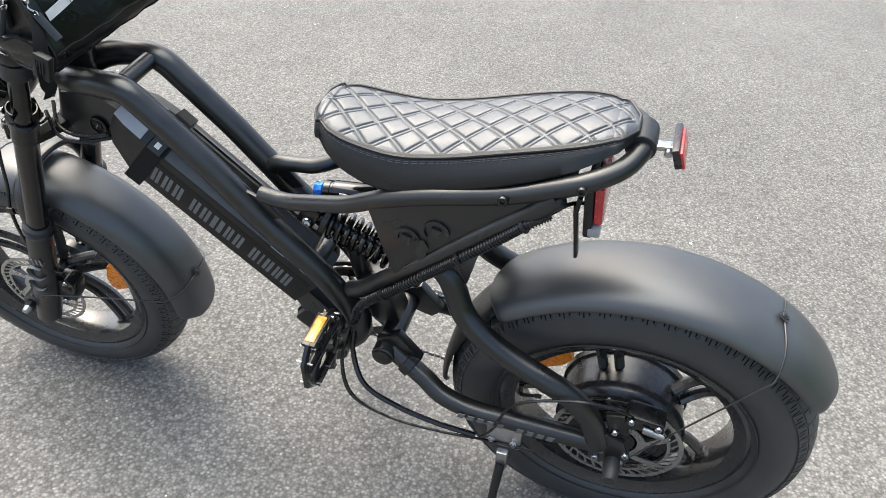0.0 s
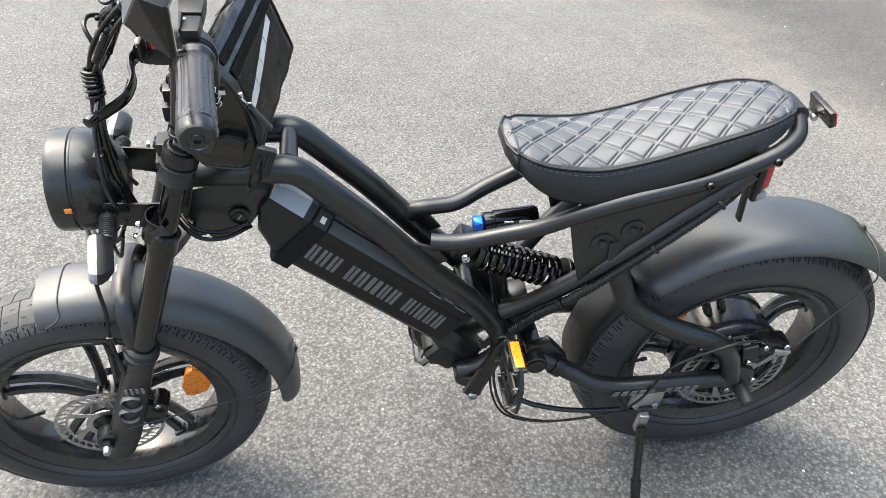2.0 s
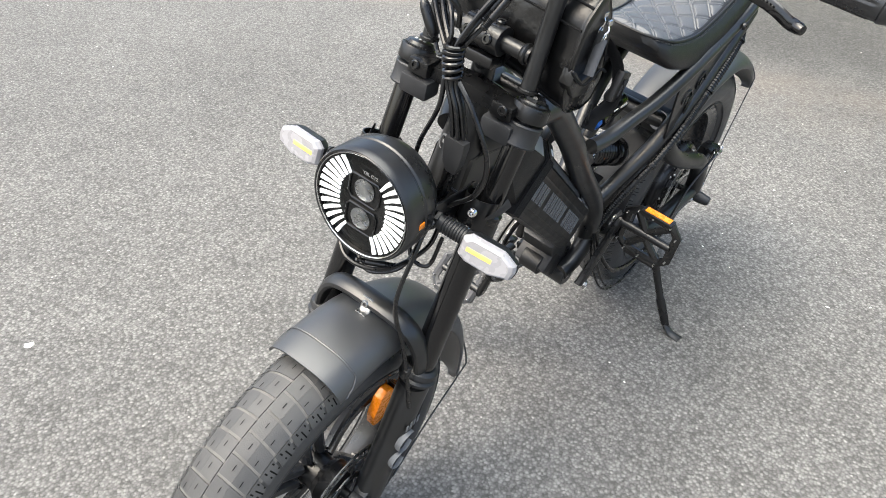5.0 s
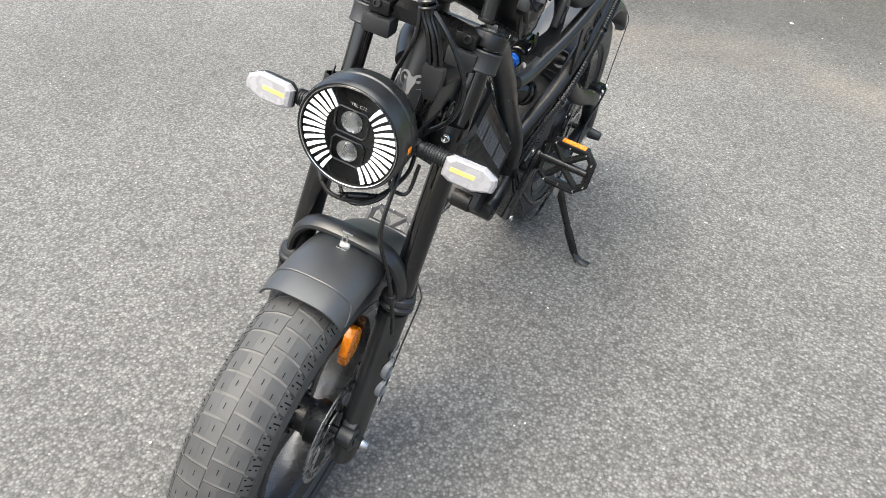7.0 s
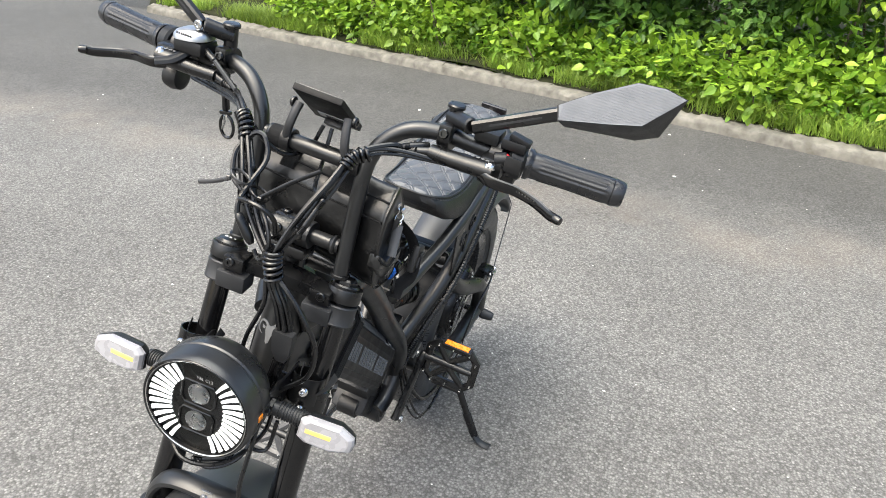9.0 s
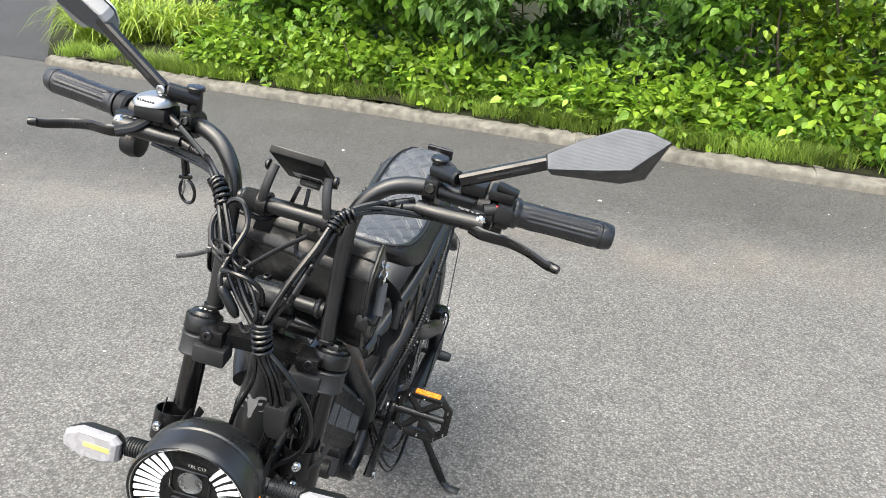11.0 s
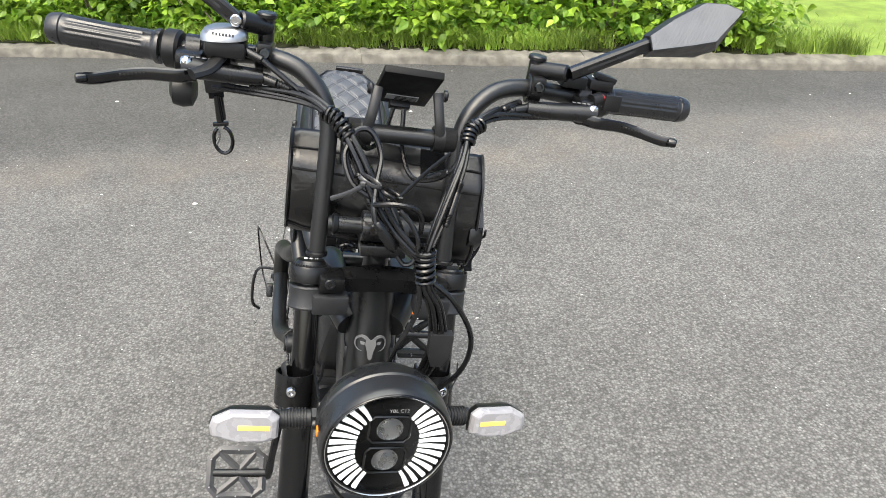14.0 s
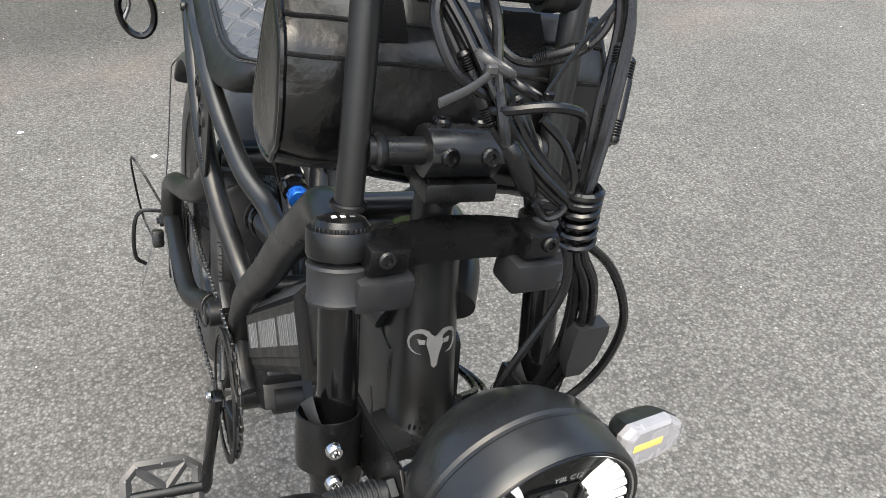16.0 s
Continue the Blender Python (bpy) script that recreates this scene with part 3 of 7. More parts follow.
# front brake caliper behind the left leg
cal = join(rbox((0.075, -0.068, 0.318), (0.04, 0.034, 0.055), 0.007, rot_y(0.35)), cyl((0.085, -0.085, 0.335), (0.085, -0.052, 0.335), 0.013), cyl((0.068, -0.085, 0.302), (0.068, -0.052, 0.302), 0.013))
caliper = part("front_brake_caliper", cal, M_SATIN, bike, "black disc brake caliper")
for p in ((0.085, -0.086, 0.345), (0.066, -0.086, 0.292)):
    part("caliper_bolt", bolt(p, (0, -1, 0), 0.0055, 0.004), M_CHROME, caliper)

SHAPE = None

# ---- head tube and frame ----
HY = 0.001
H0 = V(steer_x(0.674) + 0.006, HY, 0.674)
H1 = V(steer_x(0.824) + 0.008, HY, 0.824)
ax_h = (H1 - H0).normalized()
hl = (H1 - H0).length
head = part("head_tube", lathe([(0.024, 0), (0.0292, 0.001), (0.030, 0.003), (0.030, 0.012), (0.0292, 0.014), (0.0262, hl - 0.014), (0.0268, hl - 0.012), (0.0268, hl - 0.002), (0.0235, hl)], H0, ax_h, 40), M_FRAME, bike, "matt black head tube")
part("upper_headset", lathe([(0.0245, 0), (0.0245, 0.003), (0.0225, 0.0035), (0.0225, 0.006), (0.0245, 0.0065), (0.0245, 0.01)], H1, ax_h, 36), M_SATIN, bike)
part("lower_headset", lathe([(0.0295, 0), (0.0295, 0.006), (0.026, 0.01)], H0 - ax_h * 0.01, ax_h, 36), M_SATIN, bike)


def on_head(u, h, lift=0.0006):
    """A place on the front of the head tube, u metres round it and h up it."""
    r0 = 0.0292 - 0.0030 * (h - 0.014) / (hl - 0.028)
    a = u / r0
    r = r0 + lift
    p = H0 + ax_h * h
    return p + V(-math.cos(a) * r * ax_h.z, math.sin(a) * r, math.cos(a) * r * ax_h.x)


def head_patch(pts, name, mat):
    bm = bmesh.new()
    vs = [bm.verts.new(on_head(u, h, 0.0007)) for u, h in pts]
    vb = [bm.verts.new(on_head(u, h, -0.0005)) for u, h in pts]
    bm.faces.new(vs)
    k = len(pts)
    for i in range(k):
        bm.faces.new((vs[i], vs[(i + 1) % k], vb[(i + 1) % k], vb[i]))
    return part(name, bm, mat, head, "silver horned head emblem")


hb = 0.073
head_patch([(-0.0055, hb + 0.019), (0, hb + 0.0165), (0.0055, hb + 0.019), (0.0065, hb + 0.011), (0.0035, hb + 0.002), (0.0022, hb - 0.006), (0, hb - 0.008), (-0.0022, hb - 0.006), (-0.0035, hb + 0.002), (-0.0065, hb + 0.011)], "emblem_face", M_SILVERDECAL)
for sg in (-1, 1):
    c0 = (sg * 0.0105, hb + 0.0125)
    outer, inner = [], []
    for j in range(12):
        a = math.radians(150 - 22 * j)
        w = 0.0042 * (1 - j / 11.5)
        outer.append((c0[0] + sg * (0.0098) * math.cos(a), c0[1] + 0.0098 * math.sin(a)))
        inner.append((c0[0] + sg * (0.0098 - w) * math.cos(a), c0[1] + (0.0098 - w) * math.sin(a)))
    for j in range(11):
        head_patch([outer[j], outer[j + 1], inner[j + 1], inner[j]], "emblem_horn", M_SILVERDECAL)
    head_patch([(sg * 0.007, hb + 0.0135), (sg * 0.013, hb + 0.0145), (sg * 0.0115, hb + 0.0105), (sg * 0.0075, hb + 0.0105)], "emblem_ear", M_SILVERDECAL)
for k in range(9):
    u = -0.016 + 0.004 * k
    part("stamped_mark", rbox(on_head(u, 0.017, 0.0001), (0.0016, 0.0018, 0.005), 0.0003, seg=1), M_SATIN, head)

TR = 0.0195
main_l = [(0.222, -0.022, 0.772), (0.250, -0.036, 0.783), (0.278, -0.044, 0.789), (0.309, -0.046, 0.792), (0.345, -0.046, 0.787), (0.379, -0.046, 0.757), (0.413, -0.046, 0.723), (0.448, -0.046, 0.687), (0.485, -0.046, 0.644), (0.524, -0.046, 0.598), (0.565, -0.046, 0.556), (0.607, -0.046, 0.512), (0.636, -0.046, 0.474), (0.662, -0.044, 0.430), (0.674, -0.042, 0.375)]
for sg in (-1, 1):
    pts = [(x, sg * -y, z) for x, y, z in main_l]
    part("main_tube", tube(pts, TR, 18, 5, flat=1.0), M_FRAME, bike, "matt black bent main frame tube")
part("cross_tube", cyl((0.335, -0.032, 0.793), (0.335, 0.032, 0.793), 0.0125, seg=18), M_FRAME, bike)
part("cross_tube_lower", cyl((0.60, -0.035, 0.515), (0.60, 0.035, 0.515), 0.014, seg=18), M_FRAME, bike)
# head gusset box
gus = prism([(0.205, 0.75), (0.262, 0.762), (0.312, 0.735), (0.276, 0.683), (0.225, 0.650), (0.190, 0.70)], -0.031, 0.031, 0.006)
part("head_gusset", gus, M_FRAME, bike, "matt black head gusset plate")
lock = part("battery_lock", lathe([(0.0145, 0), (0.0145, 0.004), (0.012, 0.005), (0.0115, 0.003), (0.008, 0.003), (0.0075, 0.0045), (0.001, 0.0045)], (0.262, -0.033, 0.704), (0, -1, 0), 24), M_SATIN, bike, "black key lock")
part("key_slot", rbox((0.262, -0.0385, 0.704), (0.002, 0.001, 0.009), 0.0003, rot_y(0.6), seg=1), M_STEEL, lock)

strut = [(0.532, -0.044, 0.647), (0.553, -0.047, 0.6475), (0.585, -0.051, 0.651), (0.632, -0.058, 0.667), (0.687, -0.069, 0.69), (0.74, -0.08, 0.723), (0.80, -0.084, 0.747), (0.86, -0.084, 0.764), (0.915, -0.084, 0.781), (0.967, -0.083, 0.803), (1.005, -0.077, 0.819), (1.038, -0.055, 0.83), (1.054, -0.022, 0.836), (1.056, 0, 0.837)]
loop_pts = strut + [(p[0], -p[1] * (0.8 if p[0] < 0.6 else 1.0), p[2]) for p in strut[::-1][1:]] + [(0.517, 0.0355, 0.643), (0.508, 0.0355, 0.632)]
part("seat_rail", tube(loop_pts, 0.0128, 16, 4), M_FRAME, bike, "matt black seat rail loop")
for sg in (-1, 1):
    part("rail_bracket", prism([(0.505, 0.648), (0.54, 0.634), (0.56, 0.608), (0.54, 0.60), (0.505, 0.63)], (-0.047 if sg < 0 else 0.031), (-0.041 if sg < 0 else 0.037), 0.001), M_FRAME, bike)
low = [(0.662, -0.042, 0.478), (0.69, -0.05, 0.50), (0.735, -0.068, 0.553), (0.775, -0.078, 0.598), (0.82, -0.083, 0.643), (0.88, -0.084, 0.702), (0.94, -0.083, 0.758), (0.972, -0.082, 0.792)]
for sg in (-1, 1):
    part("lower_rail", tube([(x, -sg * y, z) for x, y, z in low], 0.0145, 16, 5), M_FRAME, bike, "matt black lower rear frame tube")
    # side panel with a cut emblem
    pn = part("side_panel", prism([(0.722, 0.715), (0.80, 0.745), (0.90, 0.775), (0.958, 0.795), (0.90, 0.725), (0.83, 0.655), (0.772, 0.596), (0.757, 0.594), (0.742, 0.64)], sg * 0.0865 - 0.002, sg * 0.0865 + 0.002, 0.001), M_FRAME, bike, "flat black side panel with a horned emblem")
    # weld beads along the tubes
    bead = None
    for k in range(60):
        t = k / 59
        p = V(0.775, sg * 0.0885, 0.611).lerp(V(0.955, sg * 0.0885, 0.783), t)
        b = bmesh.new()
        bmesh.ops.create_icosphere(b, subdivisions=1, radius=0.0034)
        bmesh.ops.translate(b, vec=p, verts=b.verts)
        bead = b if bead is None else join(bead, b)
    part("weld_bead", bead, M_FRAME, pn)
    y = sg * 0.0892
    for q in (-1, 1):
        c0 = (0.812 + q * 0.021 - 0.012, 0.684 + q * 0.012)
        horn_o, horn_i = [], []
        for j in range(13):
            a = math.radians(195 - 20 * j) if q < 0 else math.radians(-15 + 20 * j)
            w = 0.0065 * (1 - j / 13.5)
            horn_o.append((c0[0] + 0.0185 * math.cos(a), c0[1] + 0.0185 * math.sin(a)))
            horn_i.append((c0[0] + (0.0185 - w) * math.cos(a), c0[1] + (0.0185 - w) * math.sin(a)))
        part("emblem_horn", prism(horn_o + horn_i[::-1], y - 0.0024, y + 0.0024), M_LAMPSHELL, pn)
        part("emblem_ear", prism([(c0[0] - 0.006, c0[1] + 0.006), (c0[0] + 0.007, c0[1] + 0.003), (c0[0] + 0.003, c0[1] - 0.012), (c0[0] - 0.004, c0[1] - 0.008)], y - 0.0024, y + 0.0024), M_LAMPSHELL, pn)
    part("emblem_face", prism([(0.790, 0.672), (0.803, 0.676), (0.81, 0.664), (0.805, 0.640), (0.798, 0.634), (0.793, 0.642)], y - 0.0024, y + 0.0024), M_LAMPSHELL, pn)
    part("rail_bolt", bolt((0.908, sg * 0.098, 0.781), (0, sg, 0.2), 0.007, 0.005), M_SATIN, bike)
    part("rail_bolt", bolt((0.998, sg * 0.092, 0.815), (0, sg, 0.2), 0.006, 0.005), M_SATIN, bike)
# seat tube plates between the main tubes and the crank shell
for sg in (-1, 1):
    part("down_plate", tube([(0.668, sg * 0.042, 0.44), (0.676, sg * 0.045, 0.40), (0.664, sg * 0.046, 0.365), (0.63, sg * 0.045, 0.335), (0.60, sg * 0.042, 0.325)], 0.0185, 14, 5), M_FRAME, bike)
part("crank_shell", cyl((0.6195, -0.055, 0.314), (0.6195, 0.055, 0.314), 0.026, seg=28, bev=0.003), M_FRAME, bike)
part("shell_brace", prism([(0.545, 0.41), (0.575, 0.435), (0.64, 0.37), (0.625, 0.30), (0.60, 0.30)], -0.034, 0.034, 0.006), M_FRAME, bike)
part("bottom_cover", join(rbox((0.577, 0, 0.352), (0.06, 0.07, 0.05), 0.008, rot_y(0.7)), cyl((0.56, -0.02, 0.352), (0.56, 0.02, 0.352), 0.022)), M_PLASTIC, bike)

# ---- battery slung under the main tubes ----
BD = V(0.75, 0, -0.661)
BN = V(0.661, 0, 0.75)


def bat(s, n, y=0.0):
    return BD * s + BN * n + V(0, y, 0)


def bat_box(s0, s1, sect, bev, m=None):
    """A body along the battery's axis with a cross section of (y, n)."""
    return bevelled(loft([[bat(s, n, y) for y, n in sect] for s in (s0, s1)]), bev)


sect = [(-0.051, 0.686), (-0.053, 0.762), (-0.036, 0.780), (0.010, 0.780), (0.053, 0.750), (0.051, 0.686), (0.044, 0.677), (-0.044, 0.677)]
battery = part("battery", bat_box(-0.175, 0.140, sect, 0.003), M_BATT, bike, "long black battery pack under the frame tubes")
cap = loft([[bat(s, n, y) for y, n in ((-w, n0 + 0.008), (-w - 0.002, n1), (-w + 0.014, n2), (0.010, n2), (w + 0.002, n1 - 0.014), (w, n0 + 0.008), (w - 0.007, n0), (-w + 0.007, n0))]
            for s, w, n0, n1, n2 in ((-0.258, 0.040, 0.728, 0.757, 0.772), (-0.238, 0.048, 0.701, 0.762, 0.782), (-0.195, 0.052, 0.681, 0.764, 0.785), (-0.172, 0.053, 0.677, 0.765, 0.785))])
part("battery_cap", bevelled(cap, 0.004), M_PLASTIC, battery, "black faceted battery end cap")
part("cap_top", loft([[bat(s, n, y) for y, n in ((-w - 0.0024, n1 + 0.001), (-w + 0.0136, n2 + 0.001), (0.009, n2 + 0.001), (0.011, n2 - 0.002), (0.009, n2 - 0.006), (-w + 0.016, n2 - 0.006), (-w + 0.002, n1 - 0.002))]
                      for s, w, n1, n2 in ((-0.2592, 0.040, 0.757, 0.772), (-0.238, 0.048, 0.762, 0.782), (-0.208, 0.0507, 0.7636, 0.7844))]), M_BATTCAP, battery, "silver-grey shiny cap panel")
mark = [(-0.246, -0.020), (-0.247, 0.004), (-0.238, 0.008), (-0.230, 0.002), (-0.229, -0.010), (-0.222, -0.014), (-0.222, -0.022), (-0.234, -0.024)]
part("cap_mark", tube([bat(s, 0.7805 + 0.0032 * (s + 0.246) / 0.024 - (0.0025 if s < -0.238 else 0), y) for s, y in mark], 0.0007, 5, 1, closed=True, raw=True), M_STRIP, battery)
part("cap_screw", cyl(bat(-0.214, 0.7845, -0.022), bat(-0.214, 0.7858, -0.022), 0.003, seg=10), M_SATIN, battery)
for sg in (-1, 1):
    hy, hn = (0.0448, 0.7715) if sg < 0 else (0.0325, 0.7655)
    e0, e1 = bat(-0.165, hn, sg * hy), bat(0.135, hn, sg * hy)
    part("grey_strip", tube([e0, e1], 0.0105, 4, 1, flat=0.14, up=(BN.x * 0.66, -sg * 0.75, BN.z * 0.66), raw=True), M_STRIP, battery, "grey side strip")
    part("side_rib", bat_box(-0.17, 0.132, [(sg * 0.0515, 0.694), (sg * 0.0545, 0.696), (sg * 0.0548, 0.744), (sg * 0.0525, 0.749)], 0.0008), M_BATT, battery)
# plain bars in the place of the maker's name, on both sides
BARS = [("w", 0.0105), ("w", 0.011), ("w", 0.011), ("s", 0.007), ("w", 0.011), ("w", 0.011), ("w", 0.0145), ("w", 0.010), ("w", 0.011), ("s", 0.007), ("w", 0.0105), ("w", 0.005), ("w", 0.011), ("w", 0.010), ("w", 0.0105)]
for sg in (-1, 1):
    s = -0.163 if sg < 0 else 0.114
    for kind, w in BARS:
        step = 0.0202 * (w / 0.011) if kind == "w" else 0.0125
        if kind == "w":
            a, b = s, s + (step - 0.0058) * (1 if sg < 0 else -1)
            y0, y1 = sg * 0.0541, sg * 0.0556
            lo, hi = 0.7075, 0.7385
            sk = -0.004 * (1 if sg < 0 else -1)
            quads = [(a, a + (b - a) * 0.40, lo, hi), (b - (b - a) * 0.40, b, lo, hi)] if w > 0.006 else [(a, b, lo, hi)]
            g = None
            for q0, q1, l, h in quads:
                f0, f1 = sk * (l - lo) / (hi - lo), sk * (h - lo) / (hi - lo)
                bm = loft([[bat(q0 + f0, l, yy), bat(q1 + f0, l, yy), bat(q1 + f1, h, yy), bat(q0 + f1, h, yy)] for yy in (y0, y1)])
                g = bm if g is None else join(g, bm)
            part("name_bar", g, M_DECAL, battery)
        s += step * (1 if sg < 0 else -1)
# hook strap round the front of the pack
stp = [(-0.0565, 0.675), (-0.0575, 0.766), (-0.0385, 0.787), (0.011, 0.787), (0.0575, 0.754), (0.0565, 0.675), (0.045, 0.6715), (-0.045, 0.6715)]
part("hook_strap", bat_box(-0.196, -0.168, stp, 0.002), M_WEB, battery, "black hook-and-loop strap")
tag = part("strap_tag", bat_box(-0.194, -0.172, [(-0.0592, 0.768), (-0.0420, 0.788), (-0.0412, 0.787), (-0.0580, 0.767)], 0.0003), M_RUBBER, battery)
part("tag_mark", bat_box(-0.187, -0.179, [(-0.0548, 0.7745), (-0.0488, 0.7815), (-0.0483, 0.7805), (-0.0543, 0.7735)], 0.0002), M_WHITE, battery)
# labels on the tube face behind the pack
for s0, s1, mat in ((0.040, 0.066, M_LABEL), (0.068, 0.096, M_SATIN), (0.098, 0.122, M_LABEL)):
    st = part("sticker", bat_box(s0, s1, [(-0.0535, 0.7635), (-0.0375, 0.7808), (-0.0368, 0.7800), (-0.0528, 0.7627)], 0.0), mat, battery)
    for k in range(5):
        ss = s0 + 0.004 + (s1 - s0 - 0.008) * k / 5
        part("sticker_line", bat_box(ss, ss + 0.0016, [(-0.0525, 0.7655), (-0.0395, 0.7797), (-0.0390, 0.7790), (-0.0520, 0.7648)], 0.0), M_SATIN if mat is not M_SATIN else M_LABEL, battery)

# ---- rear shock ----
S0, S1 = V(0.588, 0, 0.592), V(0.772, 0, 0.515)
sd = (S1 - S0).normalized()
shock = part("rear_shock", join(cyl(S0, S0 + sd * 0.05, 0.013), cyl(S0 + sd * 0.03, S1, 0.0075), cyl(S0 + V(0, -0.022, 0), S0 + V(0, 0.022, 0), 0.012)), M_SATIN, bike, "black coil-over rear shock absorber")
coil = []
L0, L1, turns = 0.032, 0.178, 10.5
side_v = V(0, 1, 0)
up_v = sd.cross(side_v)
for k in range(int(turns * 16) + 1):
    a = 2 * math.pi * k / 16
    coil.append(S0 + sd * (L0 + (L1 - L0) * k / (turns * 16)) + side_v * (0.0245 * math.cos(a)) + up_v * (0.0245 * math.sin(a)))
part("coil_spring", tube(coil, 0.0046, 8, 1, raw=True), M_GLOSS, shock, "gloss black coil spring")
for h in (0.022, (S1 - S0).length - 0.006):
    part("spring_seat", cyl(S0 + sd * h, S0 + sd * (h + 0.01), 0.03, seg=28), M_SATIN, shock)
RV0, RV1 = V(0.618, -0.004, 0.645), V(0.705, -0.002, 0.655)
rvd = (RV1 - RV0).normalized()
part("reservoir", lathe([(0.012, 0), (0.0165, 0.002), (0.0165, 0.012), (0.0155, 0.013), (0.0155, 0.016), (0.0175, 0.018), (0.0175, 0.08), (0.014, 0.086)], RV0, rvd, 28), M_GLOSS, shock, "black gas reservoir with a white mark")
part("damping_knob", lathe([(0.009, 0), (0.0125, 0.001), (0.0135, 0.003), (0.0135, 0.014), (0.011, 0.016), (0.004, 0.0165)], RV0 - rvd * 0.016, rvd, 10), M_BLUE, shock, "blue anodised damping knob")
part("reservoir_mark", join(rbox((0.655, -0.0185, 0.656), (0.014, 0.0012, 0.006), 0.0003, seg=1), rbox((0.682, -0.0195, 0.658), (0.022, 0.0012, 0.004), 0.0003, seg=1)), M_WHITE, shock)
part("shock_link", join(tube([(0.60, 0.0, 0.595), (0.615, 0.0, 0.62), (0.64, 0, 0.64)], 0.012, 12, 4), rbox((0.592, 0, 0.60), (0.03, 0.05, 0.04), 0.006, rot_y(0.5))), M_SATIN, shock)
for sg in (-1, 1):
    part("shock_bolt", bolt((0.592, sg * 0.0265, 0.594), (0, sg, 0), 0.008, 0.006), M_CHROME, shock, "bright shock bolt")
part("shock_mount", tube([(0.655, 0, 0.54), (0.662, 0, 0.50), (0.67, 0, 0.46)], 0.015, 12, 4), M_FRAME, bike)
part("shock_guard", rbox((0.70, 0.0, 0.44), (0.05, 0.05, 0.1), 0.008, rot_y(-0.3)), M_FRAME, bike)

# ---- swingarm ----
up_arm = [(0.805, -0.050, 0.598), (0.828, -0.058, 0.585), (0.842, -0.063, 0.562), (0.855, -0.070, 0.531), (0.873, -0.077, 0.510), (0.903, -0.084, 0.489), (0.948, -0.092, 0.468), (0.995, -0.099, 0.452), (1.030, -0.102, 0.436), (1.060, -0.103, 0.411), (1.084, -0.103, 0.368), (1.096, -0.103, 0.330)]
lo_arm = [(0.735, -0.062, 0.378), (0.770, -0.072, 0.360), (0.802, -0.082, 0.346), (0.835, -0.094, 0.331), (0.884, -0.100, 0.322), (0.946, -0.102, 0.324), (1.010, -0.102, 0.326), (1.085, -0.102, 0.328)]
swing = part("swingarm", cyl((0.727, -0.085, 0.378), (0.727, 0.085, 0.378), 0.0195, seg=24, bev=0.002), M_FRAME, bike, "matt black rear swingarm")
part("arm_bridge", cyl((0.812, -0.06, 0.596), (0.812, 0.06, 0.596), 0.016, seg=20), M_FRAME, swing)
for sg in (-1, 1):
    part("upper_arm", tube([(x, -sg * y, z) for x, y, z in up_arm], 0.0185, 16, 5), M_FRAME, swing, "bent upper swingarm tube")
    part("lower_arm", tube([(x, -sg * y, z) for x, y, z in lo_arm], 0.0165, 16, 5), M_FRAME, swing)
    part("axle_plate", prism([(1.082, 0.335), (1.098, 0.368), (1.135, 0.352), (1.150, 0.312), (1.142, 0.286), (1.088, 0.288)], sg * 0.103 - 0.006, sg * 0.103 + 0.006, 0.003), M_FRAME, swing)
    part("pivot_cap", lathe([(0.0165, 0), (0.0165, 0.003), (0.013, 0.005), (0.001, 0.005)], (0.727, sg * 0.085, 0.378), (0, sg, 0), 24), M_SATIN, swing)
    part("pivot_gusset", prism([(0.71, 0.40), (0.75, 0.42), (0.79, 0.37), (0.77, 0.345), (0.715, 0.36)], sg * 0.058 - 0.009, sg * 0.058 + 0.009, 0.004), M_FRAME, swing)
    for p in ((1.1027, 0.324), (1.098, 0.300), (1.1411, 0.325), (1.136, 0.302)):
        part("plate_bolt", bolt((p[0], sg * 0.109, p[1]), (0, sg, 0), 0.006, 0.005), M_STEEL, swing)
    # plain bars in the place of the model name on the lower arm
    for k in range(10):
        if k == 5:
            continue
        x = 0.868 + 0.0165 * k
        z = 0.3225 + 0.0004 * k
        bm = loft([[V(x, yy, z - 0.0055), V(x + 0.0105, yy, z - 0.0055), V(x + 0.0135, yy, z + 0.0055), V(x + 0.003, yy, z + 0.0055)] for yy in (sg * 0.1175, sg * 0.1192)])
        part("name_bar", bm, M_DECAL, swing)
for sg in (-1, 1):
    part("stay_collar", cyl((0.762, sg * 0.070, 0.365), (0.777, sg * 0.074, 0.357), 0.0205, seg=20), M_SATIN, swing)
# rear caliper
rcal = part("rear_brake_caliper", join(rbox((1.154, -0.086, 0.404), (0.058, 0.034, 0.030), 0.006, rot_y(0.12)), cyl((1.137, -0.104, 0.402), (1.137, -0.068, 0.402), 0.012), cyl((1.172, -0.104, 0.402), (1.172, -0.068, 0.402), 0.012), rbox((1.117, -0.098, 0.387), (0.03, 0.01, 0.05), 0.003, rot_y(-0.3))), M_SATIN, bike, "black rear disc brake caliper")
part("brake_cable", tube([(1.137, -0.1, 0.417), (1.102, -0.112, 0.442), (1.042, -0.125, 0.452), (0.96, -0.122, 0.40), (0.93, -0.118, 0.31), (0.91, -0.115, 0.27)], 0.0024, 6, 8), M_CABLE, rcal)
part("caliper_arm", join(rbox((1.17, -0.105, 0.396), (0.034, 0.008, 0.010), 0.003, rot_y(0.15)), cyl((1.152, -0.108, 0.407), (1.184, -0.108, 0.4), 0.004)), M_STEEL, rcal)
